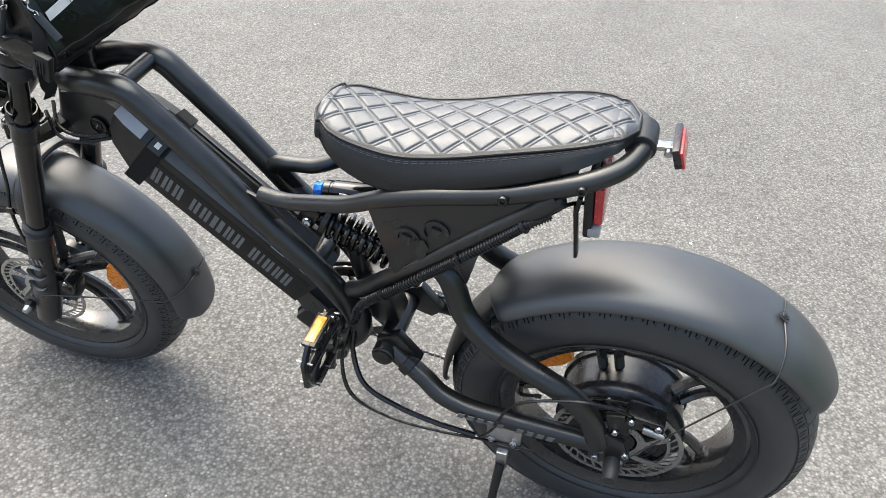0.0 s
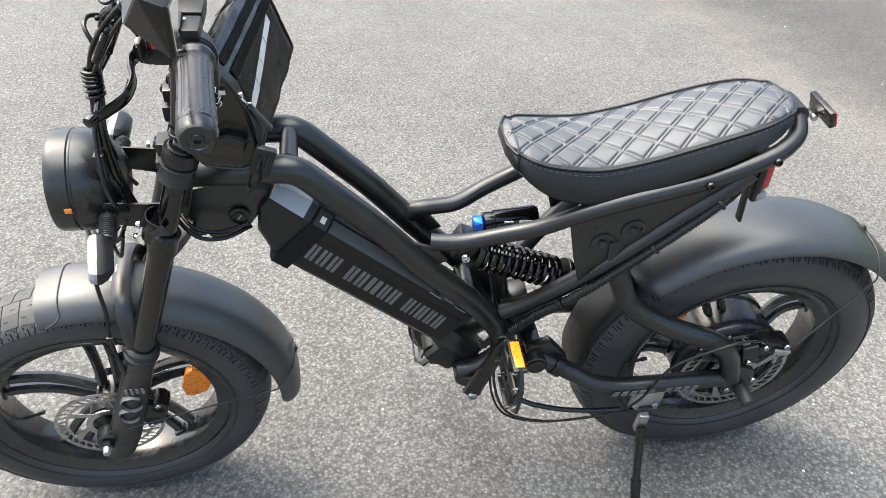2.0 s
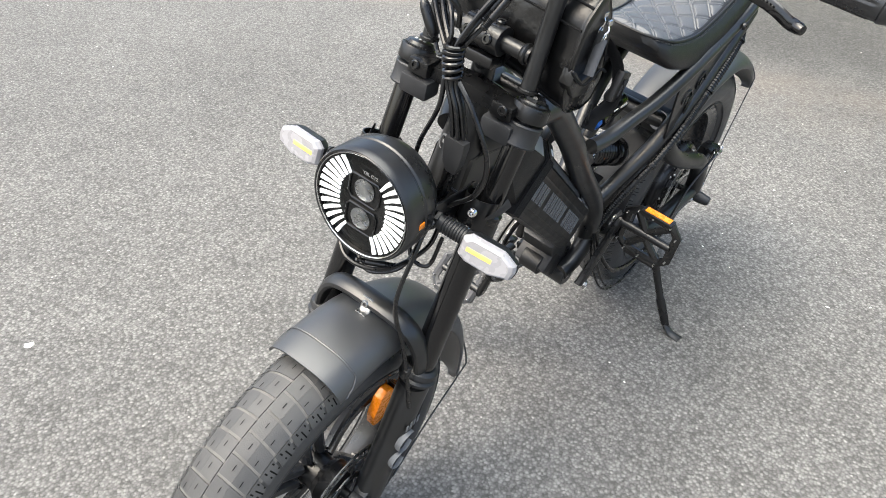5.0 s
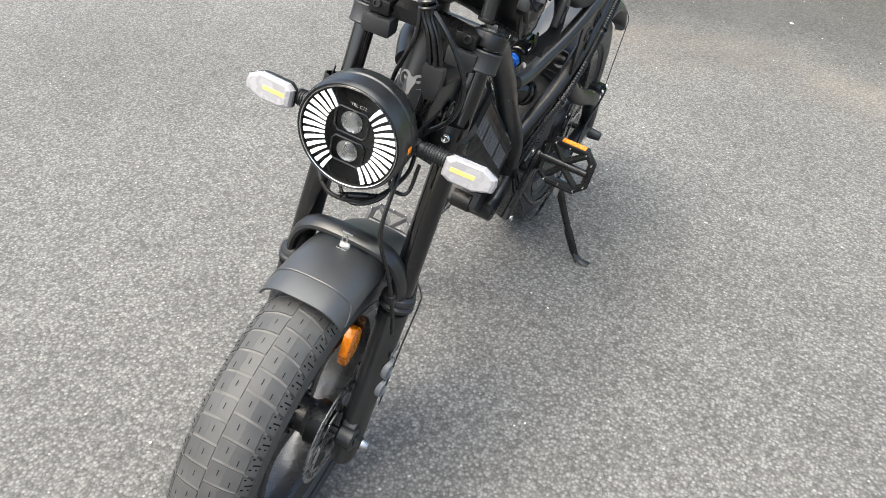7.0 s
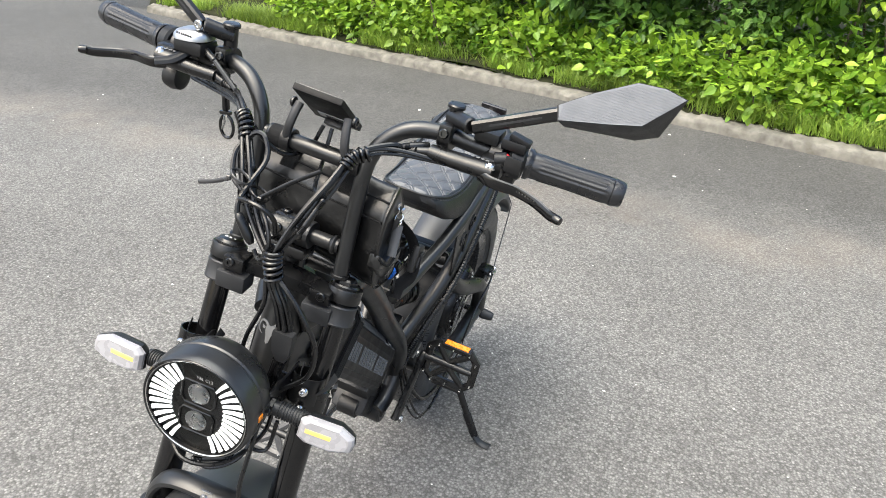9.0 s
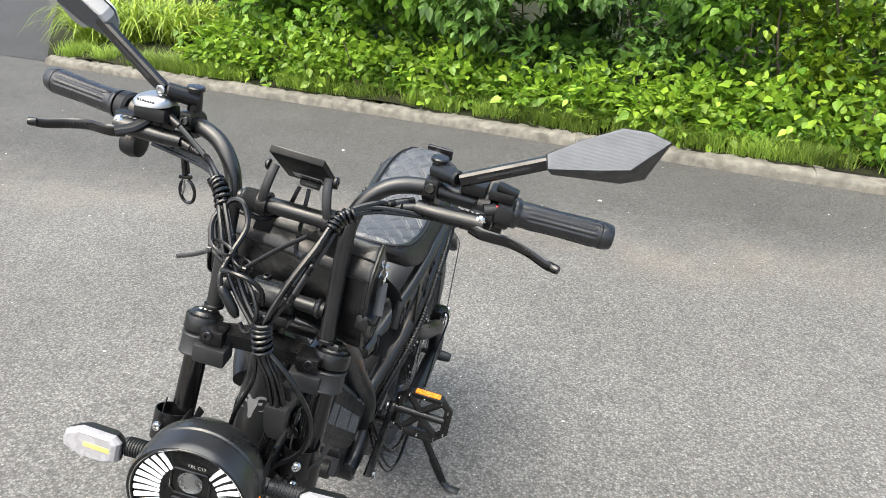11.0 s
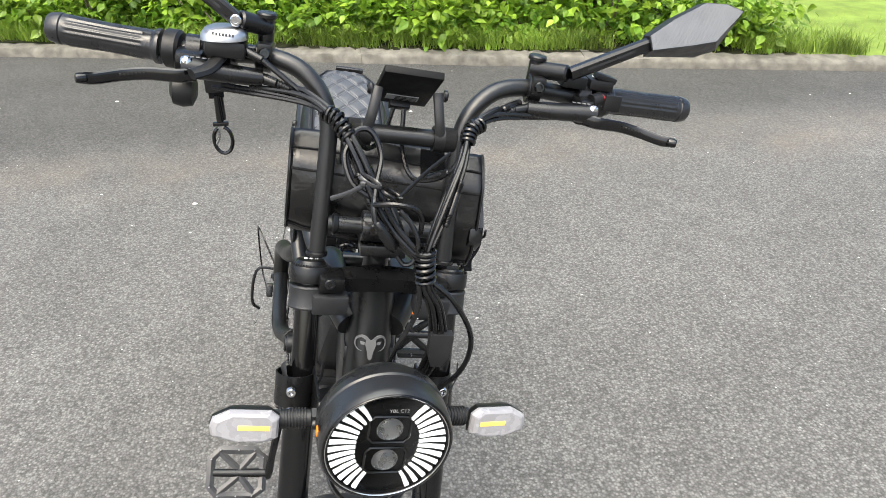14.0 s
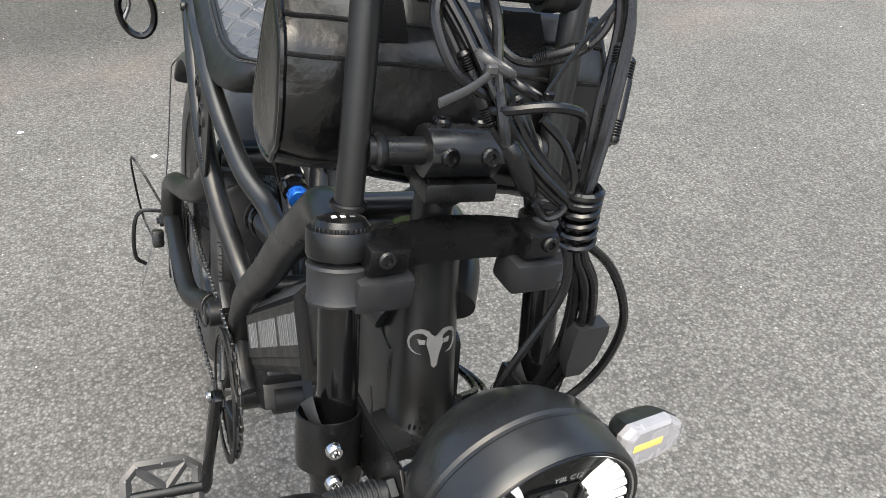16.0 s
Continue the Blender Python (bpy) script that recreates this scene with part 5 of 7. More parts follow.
part("stem_strap", tube([(0.243, -0.03, 0.895), (0.232, -0.02, 0.875), (0.214, 0, 0.868), (0.232, 0.022, 0.878), (0.25, 0.03, 0.90)], 0.010, 8, 5, flat=0.16, up=(1, 0, -0.4)), M_WEB, stem, "black strap end")


def grip(sg):
    A, Bp = V(0.2795, sg * 0.254, 1.0621), V(0.2962, 0.354, 1.0635) if sg > 0 else V(0.2915, -0.357, 1.059)
    d = (Bp - A).normalized()
    m = Matrix.Translation(A) @ basis(d)
    ln = (Bp - A).length
    rings = []
    n, k = 44, 72
    for i in range(n + 1):
        t = i / n
        ring = []
        for j in range(k):
            a = 2 * math.pi * j / k
            r = 0.0148 + 0.0012 * math.cos(2 * math.pi * (t - 0.5)) * -1 * 0.4
            if 0.18 < t < 0.95:
                zone = math.sin(3 * a) > -0.35
                if zone:
                    r += 0.0006 * (1 if (j % 4) < 2 else -0.8)
                else:
                    r += 0.0005 * math.sin(t * 150) * math.sin(12 * a)
            if t < 0.06:
                r = 0.0178
            ring.append(m @ V(r * math.cos(a), r * math.sin(a), ln * t))
        rings.append(ring)
    g = part("grip", loft(rings), M_GRIP, handlebar, "ribbed black rubber grip", sharp=1.5)
    part("grip_end", lathe([(0.0145, 0), (0.0158, 0.0015), (0.0160, 0.004), (0.0150, 0.009), (0.0142, 0.0135), (0.0128, 0.0152), (0.0085, 0.0155), (0.0078, 0.0145), (0.0055, 0.0145), (0.005, 0.0153), (0.003, 0.0153), (0.0026, 0.013), (0.0005, 0.013)], Bp, d, 28), M_GRIP, handlebar)
    return g


for sg in (-1, 1):
    grip(sg)


def lever(sg):
    c = lambda x, y, z: (x, sg * y, z)
    body = tube([c(0.243, 0.148, 1.052), c(0.24, 0.175, 1.053), c(0.238, 0.205, 1.055), c(0.237, 0.228, 1.056)], (0.0085, 0.0115), 12, 5, flat=1.15)
    lv = part("brake_lever", join(body, rbox(c(0.252, 0.222, 1.058), (0.03, 0.028, 0.024), 0.006), cyl(c(0.269, 0.212, 1.0645), c(0.269, 0.228, 1.0645), 0.0165, seg=24)), M_SATIN, bike, "black brake lever with a drilled blade")
    path = spline([c(0.230, 0.214, 1.051), c(0.223, 0.228, 1.050), c(0.224, 0.244, 1.049), c(0.228, 0.262, 1.047), c(0.2245, 0.284, 1.044), c(0.2115, 0.304, 1.042), c(0.2045, 0.314, 1.043)], 6)
    part("lever_blade", tube(path, (0.0072, 0.0056), 10, 1, flat=0.42, raw=True, up=(0, 0, 1)), M_GLOSS, lv, "gloss black lever blade")
    part("blade_tip", lathe([(0.002, -0.003), (0.0048, -0.001), (0.0053, 0.004), (0.0042, 0.008), (0.001, 0.0085)], c(0.2050, 0.3130, 1.043), (-0.5, sg, 0.0), 14), M_GLOSS, lv)
    for k in range(7):
        p = path[18 + k] if 18 + k < len(path) else path[-1]
        part("blade_hole", cyl(p + V(-0.0046, 0, 0.0015), p + V(-0.0036, 0, 0.0015), 0.0012, seg=8, bev=0.0001), M_LAMPBLACK, lv)
    part("pivot_bolt", join(cyl(c(0.233, 0.223, 1.06), c(0.2325, 0.223, 1.0665), 0.007, 0.0062, 16), cyl(c(0.2325, 0.223, 1.066), c(0.2324, 0.223, 1.0675), 0.004, 0.0035, 6)), M_CHROME, lv, "bright pivot bolt")
    part("cable_barrel", join(cyl(c(0.243, 0.15, 1.052), c(0.238, 0.132, 1.049), 0.0058, 0.005, 14), cyl(c(0.238, 0.132, 1.049), c(0.235, 0.118, 1.046), 0.0042, 0.0034, 12)), M_SATIN, lv)
    for k in range(5):
        p = V(c(0.2378, 0.131 - 0.003 * k, 1.0488 - 0.0005 * k))
        part("barrel_rib", cyl(p, p + V(0, -sg * 0.0014, 0), 0.0052, seg=12, bev=0.0003), M_SATIN, lv)
    for k in range(4):
        part("name_bar", rbox(c(0.2365, 0.20 + 0.006 * k, 1.0665), (0.003, 0.004, 0.0008), 0.0002, seg=1), M_SILVERDECAL, lv)
    return lv


for sg in (-1, 1):
    lever(sg)
# left switches
sw = part("switch_pod", join(cyl((0.274, -0.232, 1.0628), (0.2785, -0.252, 1.062), 0.021, seg=28, bev=0.003), rbox((0.272, -0.238, 1.083), (0.03, 0.03, 0.012), 0.003), rbox((0.285, -0.235, 1.045), (0.022, 0.022, 0.03), 0.004)), M_PLASTIC, bike, "black handlebar switch pod")
part("rocker", rbox((0.266, -0.243, 1.091), (0.014, 0.026, 0.007), 0.002, Matrix.Rotation(0.2, 4, "X")), M_PLASTIC, sw)
part("switch_mark", rbox((0.272, -0.232, 1.0895), (0.005, 0.004, 0.0008), 0.0002, seg=1), M_WHITE, sw)
part("red_button", lathe([(0.0066, 0), (0.0067, 0.0035), (0.0055, 0.0052), (0.001, 0.0058)], (0.247, -0.234, 1.070), (0.32, -0.92, 0.15), 16), M_RED, sw, "small red push button")
part("button_collar", lathe([(0.0078, -0.012), (0.0082, 0.0015), (0.0066, 0.002)], (0.247, -0.234, 1.070), (0.32, -0.92, 0.15), 16), M_PLASTIC, sw)
part("button_guard", rbox((0.2375, -0.247, 1.070), (0.003, 0.020, 0.018), 0.001), M_PLASTIC, sw)
part("switch_box", rbox((0.272, -0.205, 1.083), (0.03, 0.03, 0.014), 0.003), M_PLASTIC, sw)
# right throttle and shifter
th = part("throttle", join(cyl((0.274, 0.232, 1.0628), (0.2785, 0.25, 1.062), 0.0195, seg=28, bev=0.003), lathe([(0.008, 0), (0.0165, 0.004), (0.0185, 0.014), (0.0165, 0.024), (0.008, 0.028)], (0.273, 0.217, 1.022), (0, 1, 0), 24)), M_PLASTIC, bike, "black thumb throttle")
sh = part("gear_shifter", rbox((0.25, 0.186, 1.078), (0.036, 0.042, 0.018), 0.006), M_PLASTIC, bike, "gear shifter with a silver cover")
dome = []
for t, w in ((0, 1.0), (0.4, 0.98), (0.75, 0.85), (0.95, 0.6), (1.0, 0.3)):
    ring = []
    for j in range(28):
        a = 2 * math.pi * j / 28
        ex = 0.022 * w * math.copysign(abs(math.cos(a)) ** 0.7, math.cos(a))
        ey = 0.024 * w * math.copysign(abs(math.sin(a)) ** 0.8, math.sin(a))
        ring.append(V(0.25 + ex, 0.188 + ey, 1.086 + 0.0125 * t - ey * 0.1))
    dome.append(ring)
part("shifter_cover", loft(dome), M_ALU, sh, "silver domed shifter cover")
for k in range(7):
    part("name_bar", rbox((0.2285, 0.178 + 0.0032 * k, 1.0935), (0.0008, 0.0021, 0.0028), 0.0002, seg=1), M_STRIP, sh)
part("shift_lever", join(tube([(0.245, 0.19, 1.07), (0.225, 0.20, 1.06), (0.212, 0.215, 1.056)], 0.005, 8, 4, flat=1.6)), M_PLASTIC, sh)
part("shifter_barrel", cyl((0.245, 0.168, 1.077), (0.238, 0.148, 1.071), 0.005, 0.004, 12), M_SATIN, sh)
part("shifter_clamp", cyl((0.266, 0.178, 1.067), (0.27, 0.194, 1.0665), 0.0165, seg=24), M_SATIN, sh)


# ---- mirrors ----
def side_mirror(sg, base, U, label, piv, post):
    U = V(U).normalized()
    Nb = V(-0.7642, 0.4091 * sg, -0.4987).normalized()
    Nb = (Nb - U * Nb.dot(U)).normalized()
    W = Nb.cross(U)
    if W.z < 0:
        W = -W
    O = V(base)
    out = [(-0.003, -0.014), (-0.004, 0.010), (0.003, 0.0155), (0.068, 0.0275), (0.098, 0.0195), (0.1285, 0.001), (0.1295, -0.007), (0.108, -0.052), (0.096, -0.0595), (0.074, -0.0565), (0.052, -0.039), (0.004, -0.0185)]
    cu, cw = 0.07, -0.012
    if sg < 0:
        # deep shell: a forward face, painted paler for reflected sky, over a long underside
        back = [V(p) for p in ((0.247, -0.2736, 1.1457), (0.260, -0.305, 1.1654), (0.2745, -0.346, 1.186), (0.279, -0.376, 1.1875), (0.280, -0.4005, 1.1825), (0.260, -0.3655, 1.148), (0.253, -0.3345, 1.1415), (0.2415, -0.279, 1.1318))]
        rim = [V(p) for p in ((0.266, -0.276, 1.143), (0.281, -0.307, 1.161), (0.294, -0.346, 1.180), (0.297, -0.374, 1.181), (0.293, -0.397, 1.175), (0.290, -0.386, 1.134), (0.292, -0.362, 1.122), (0.270, -0.285, 1.119))]
        cb = sum(back, V(0, 0, 0)) / 8
        cr = sum(rim, V(0, 0, 0)) / 8
        shell = bevelled(loft([back, rim, [cr + (p - cr) * 0.95 + V(0.003, 0, 0) for p in rim]]), 0.0016)
        mr = part("mirror_left", shell, M_PLASTIC, bike, label, sharp=0.35)
        part("mirror_back", loft([[cb + (p - cb) * k + V(o, 0, 0.3 * -o) for p in back] for k, o in ((0.97, -0.0012), (0.985, 0.0008))]), M_MIRRORBACK, mr, "finely ribbed back with sky reflection painted in grey")
        part("mirror_glass", loft([[cr + (p - cr) * 0.9 + V(o, 0, 0) for p in rim] for o in (0.0022, 0.0042)]), M_MIRROR, mr, "dark mirror glass")
        ribs = None
        tops, lows = back[:5], [back[7], back[6], back[5], back[4]]
        for k in range(104):
            y = -0.280 - 0.0011 * k
            a = V([float(np.interp(-y, [-p.y for p in tops], [p[i] for p in tops])) for i in range(3)])
            b = V([float(np.interp(-y, [-p.y for p in lows], [p[i] for p in lows])) for i in range(3)])
            t = tube([a.lerp(b, 0.06) + V(-0.0012, 0, 0.0003), a.lerp(b, 0.94) + V(-0.0012, 0, 0.0003)], 0.0003, 4, 1, raw=True)
            ribs = t if ribs is None else join(ribs, t)
    else:
      rings = []
      for k, off in ((0.965, -0.0018), (0.992, 0.0), (1.0, 0.003), (0.95, 0.012), (0.90, 0.0165)):
          rings.append([O + U * (cu + (u - cu) * k) + W * (cw + (max(w, -0.036) - cw if k < 0.95 else w - cw) * k) - Nb * (off + (0.006 if k > 0.95 and w < -0.03 else 0)) for u, w in out])
      mr = part("mirror_right", loft(rings), M_MIRRORBACK, bike, label, sharp=0.35)
      part("mirror_glass", loft([[O + U * (cu + (u - cu) * 0.86) + W * (cw + (w - cw) * 0.86) - Nb * off for u, w in out] for off in (0.0195, 0.0208)]), M_MIRROR, mr, "dark mirror glass")
      # fine ribs across the back
      ribs = None
      for k in range(49):
          u = 0.006 + 0.0025 * k
          hi = np.interp(u, [0, 0.003, 0.068, 0.098, 0.1285], [0.010, 0.0155, 0.0275, 0.0195, 0.001])
          lo = np.interp(u, [0, 0.004, 0.052, 0.10, 0.1295], [-0.014, -0.0185, -0.030, -0.028, -0.006])
          a = O + U * (cu + (u - cu) * 0.93) + W * (lo * 0.95) + Nb * 0.0022
          b = O + U * (cu + (u - cu) * 0.93) + W * (hi * 0.92) + Nb * 0.0022
          t = tube([a, b], 0.0007, 4, 1, raw=True)
          ribs = t if ribs is None else join(ribs, t)
    part("back_ribs", ribs, M_MIRRORBACK, mr)
    piv, post = V(piv), V(post)
    d = (O - piv).normalized()
    up = V(0, 0, 1)
    s = d.cross(up).normalized()
    u2 = s.cross(d)
    arm = [[p + s * (0.0058 * a) + u2 * (0.007 * b) for a, b in ((-1, -0.6), (-0.6, -1), (0.6, -1), (1, -0.6), (1, 0.6), (0.6, 1), (-0.6, 1), (-1, 0.6))] for p in (piv, O + d * 0.01)]
    part("mirror_arm", loft(arm), M_SATIN, mr, "gloss black mirror arm")
    part("arm_slot", loft([[p + s * (0.0061 * a) + u2 * b for a, b in ((-1, -0.0012), (1, -0.0012), (1, 0.0012), (-1, 0.0012))] for p in (piv.lerp(O, 0.2), piv.lerp(O, 0.8))]), M_GREYRUBBER, mr)
    part("arm_screw", bolt(piv + s * -0.006, -s, 0.006, 0.003), M_CHROME, mr)
    part("mirror_post", join(cyl(post, post + V(0, 0, 0.030), 0.0085, seg=20), lathe([(0.009, 0), (0.0108, 0.001), (0.0108, 0.004), (0.0095, 0.0055), (0.001, 0.006)], post + V(0, 0, 0.0275), (0, 0, 1), 24)), M_SATIN, mr)
    part("pivot_barrel", cyl(post + V(0.002, -sg * 0.004, 0.017), piv + V(0, -sg * 0.002, 0), 0.0095, seg=20, bev=0.002), M_SATIN, mr)
    part("bar_clamp", join(cyl((0.264, post.y - 0.008, 1.069), (0.266, post.y + 0.008, 1.069), 0.0165, seg=24), rbox((0.252, post.y, 1.076), (0.014, 0.016, 0.02), 0.003)), M_SATIN, mr)
    part("clamp_screw", bolt((0.2455, post.y, 1.076), (-1, 0, 0.2), 0.006, 0.004), M_GLOSS, mr)
    return mr


side_mirror(-1, (0.2525, -0.279, 1.1365), (0.2191, -0.8918, 0.3959), "left mirror with a ribbed grey-black back", (0.244, -0.190, 1.095), (0.272, -0.158, 1.072))
side_mirror(1, (0.253, 0.256, 1.157), (0.25, 0.93, 0.27), "right mirror with a ribbed grey-black back", (0.247, 0.176, 1.106), (0.266, 0.147, 1.080))

# ---- display on the upper crossbar ----
dl, dr = V(0.2145, 0.0195, 1.084), V(0.2155, -0.0365, 1.0825)
bl = V(0.284, 0.0205, 1.034)
du = (dl - dr).normalized()
dv_ = (dl - bl)
dv_ = (dv_ - du * dv_.dot(du)).normalized()
dn = dv_.cross(du)
if dn.z < 0:
    dn = -dn
dc = (dl + dr) / 2 - dv_ * 0.043
dm = Matrix((du, dv_, dn)).transposed().to_4x4()
dm.translation = dc
disp = part("display", rbox((0, 0, 0), (0.062, 0.088, 0.008), 0.0015), M_DISPBACK, bike, "slim black display tablet, seen from the back", m=dm)
part("screen", rbox((0, 0, 0.0046), (0.056, 0.08, 0.001), 0.0004), M_SCREEN, disp)
part("back_label", rbox((0.0, -0.022, -0.0046), (0.036, 0.014, 0.0008), 0.0002, seg=1), M_LABEL, disp, "grey label with print")
for k in range(3):
    part("label_bar", rbox((-0.004, -0.018 - 0.004 * k, -0.0052), (0.024, 0.0014, 0.0006), 0.0001, seg=1), M_SATIN, disp)
part("cable_block", rbox((0.0, -0.036, -0.008), (0.024, 0.012, 0.008), 0.002), M_PLASTIC, disp)
for sg in (-1, 1):
    yb = -0.008 + sg * 0.034
    a = V(0.276, yb, 1.036)
    part("bracket_arm", tube([(0.238, yb - sg * 0.002, 1.058), (0.231, yb, 1.045), (0.227, yb + sg * 0.003, 1.028), (0.230, yb + sg * 0.006, 1.012), (0.238, yb + sg * 0.007, 0.996)], 0.0056, 10, 5, flat=0.8, up=(0, 1, 0)), M_GREYRUBBER, disp, "black display bracket arm", m=dm.inverted())
    part("bracket_ring", lathe([(0.0108, -0.006), (0.0145, -0.006), (0.0145, 0.006), (0.0108, 0.006)], (0.2375, yb + sg * 0.006, 1.008), (0, 1, 0), 24, closed=True), M_PLASTIC, disp, m=dm.inverted())
    part("bracket_screw", bolt((0.2385, yb + sg * 0.005, 1.056), (0, sg, 0), 0.0065, 0.004), M_SATIN, disp, m=dm.inverted())
part("bar_wrap", lathe([(0.0108, -0.0125), (0.0135, -0.0125), (0.0138, 0.0), (0.0135, 0.0125), (0.0108, 0.0125)], (0.2375, -0.056, 1.008), (0, 1, 0), 24, closed=True), M_WEB, handlebar)
part("bar_wrap", lathe([(0.0108, -0.0125), (0.0135, -0.0125), (0.0138, 0.0), (0.0135, 0.0125), (0.0108, 0.0125)], (0.2375, 0.044, 1.008), (0, 1, 0), 24, closed=True), M_WEB, handlebar)

# ---- headlight ----
SHAPE = lamp_shape
LC = V(0.037, -0.002, 0.738)
LA = V(1, 0, -0.03).normalized()
LR = 0.0625
lamp = part("headlight", lathe([(LR + 0.0005, 0.004), (LR + 0.001, -0.001), (LR + 0.0035, -0.002), (LR + 0.0055, 0.002), (LR + 0.006, 0.008), (LR + 0.006, 0.024), (LR + 0.0045, 0.026), (LR + 0.0045, 0.028), (LR + 0.006, 0.03), (LR + 0.005, 0.045), (LR - 0.004, 0.062), (LR - 0.02, 0.078), (LR - 0.035, 0.086), (0.012, 0.088)], LC, LA, 72), M_LAMPSHELL, bike, "round black headlight with fans of white light bars")
lm = Matrix.Translation(LC) @ Matrix((V(0, -1, 0), LA.cross(V(0, -1, 0)) * -1, -LA)).transposed().to_4x4()
if (lm.to_3x3() @ V(0, 1, 0)).z < 0:
    lm = lm @ Matrix.Rotation(math.pi, 4, "Z")
part("lens_back", lathe([(LR + 0.001, 0), (LR + 0.001, -0.002), (0.001, -0.002)], (0, 0, -0.004), (0, 0, 1), 72), M_LAMPBLACK, lamp, m=lm)
part("lens_edge", lathe([(LR - 0.0004, 0.0012), (LR + 0.0006, 0.0018), (LR + 0.0006, 0.0), (LR - 0.0004, 0.0)], (0, 0, 0.0005), (0, 0, 1), 72, closed=True), M_CHROME, lamp, "thin bright lens edge", m=lm)
part("lens_ring", lathe([(LR - 0.0015, 0.0), (LR + 0.0022, 0.0012), (LR + 0.0022, -0.004), (LR - 0.0015, -0.004)], (0, 0, 0.0005), (0, 0, 1), 72, closed=True), M_GLOSS, lamp, m=lm)
bar0 = None
for side in (-1, 1):
    for k in range(13):
        a = math.radians(-62 + 118 * k / 12)
        ri = 0.032 + 0.007 * abs(math.sin(a)) ** 1.5
        ro = LR - 0.003
        ca, sa = side * math.cos(a), math.sin(a)
        # bars lean up a little towards the rim
        p0 = V(ca * ri, sa * ri * 1.02, -0.0035)
        p1 = V(ca * ro * math.cos(0.06) , sa * ro, -0.0015)
        d = (p1 - p0).normalized()
        s = V(-d.y, d.x, 0).normalized()
        w0, w1 = 0.0016, 0.0029
        mid = p0.lerp(p1, 0.5) + s * (0.0006 if side > 0 else -0.0006)
        bm = loft([[p - s * w, p + s * w, p + s * w * 0.8 + V(0, 0, 0.002), p - s * w * 0.8 + V(0, 0, 0.002)] for p, w in ((p0, w0), (mid, (w0 + w1) / 2), (p1, w1))])
        part("light_bar", bm, M_LEDBAR, lamp, "white light bar" if bar0 is None else "", m=lm)
        bar0 = True
for sgz in (1, -1):
    fr = [(-0.016, -0.0165), (-0.021, -0.010), (-0.021, 0.010), (-0.017, 0.0155), (0.017, 0.0155), (0.021, 0.010), (0.021, -0.010), (0.016, -0.0165)]
    rim_pts = [V(x, sgz * 0.0195 + y, -0.003) for x, y in fr]
    part("projector_frame", tube(rim_pts, 0.0014, 6, 1, closed=True, raw=True), M_GLOSS, lamp, m=lm)
    part("projector_bowl", lathe([(0.0135, 0.001), (0.0125, -0.001), (0.011, -0.0005)], (0, sgz * 0.0195, -0.0035), (0, 0, 1), 32), M_STEEL, lamp, m=lm)
    part("projector_lens", lathe([(0.0125, 0), (0.0122, 0.002), (0.0095, 0.0045), (0.005, 0.006), (0.0005, 0.0065)], (0, sgz * 0.0195, -0.0035), (0, 0, 1), 32), M_GLASS, lamp, "clear projector lens", m=lm)
fc = bpy.data.curves.new("lens_code", "FONT")
fc.body = "YBL C12"
fc.size = 0.0056
fc.align_x = "CENTER"
fo = bpy.data.objects.new("lens_code", fc)
scene.collection.objects.link(fo)
bpy.context.view_layer.update()
cm = bpy.data.meshes.new_from_object(fo.evaluated_get(bpy.context.evaluated_depsgraph_get()))
bpy.data.objects.remove(fo)
cm.materials.clear()
cm.materials.append(M_LABEL)
code = new("lens_code", cm)
code.parent = lamp
code.matrix_basis = placed(lm) @ Matrix.Translation((0.006, 0.0415, -0.0012))
tagged(code, label="small white printed code")
for sg in (-1, 1):
    a = math.radians(3)
    p = LC + LA * 0.021 + V(0, sg * (LR + 0.0062) * math.cos(a), (LR + 0.0062) * math.sin(a))
    part("side_reflector", rbox(p, (0.009, 0.0016, 0.0075), 0.0007, Matrix.Rotation(sg * 0.05, 4, "X")), M_ORANGE, lamp, "small amber side reflector")
# bracket plates from the fork to the lamp
for sg in (-1, 1):
    pl = prism([(0.085, 0.728), (0.10, 0.742), (0.15, 0.735), (0.178, 0.735), (0.18, 0.70), (0.15, 0.692), (0.10, 0.705), (0.085, 0.712)], sg * 0.060 - 0.0015, sg * 0.060 + 0.0015, 0.0006)
    part("lamp_bracket", pl, M_SATIN, lamp, "black lamp bracket plate")
    part("lamp_bolt", bolt((0.092, sg * 0.0625, 0.72), (0, sg, 0), 0.006, 0.005), M_SATIN, lamp)
    part("fork_clamp_band", lathe([(0.0198, -0.018), (0.0215, -0.018), (0.0215, 0.018), (0.0198, 0.018)], on_leg(0.712, sg), AX, 28, closed=True), M_SATIN, lamp)
    for z in (0.723, 0.701):
        part("band_bolt", join(bolt((leg_x(z) - 0.026, sg * 0.086, z), (-1, 0, 0.1), 0.0058, 0.005)), M_CHROME, lamp, "bright clamp bolt")
    part("lamp_yoke", tube([(0.105, sg * 0.058, 0.722), (0.108, sg * 0.045, 0.725), (0.11, sg * 0.03, 0.728)], 0.007, 8, 4), M_SATIN, lamp)


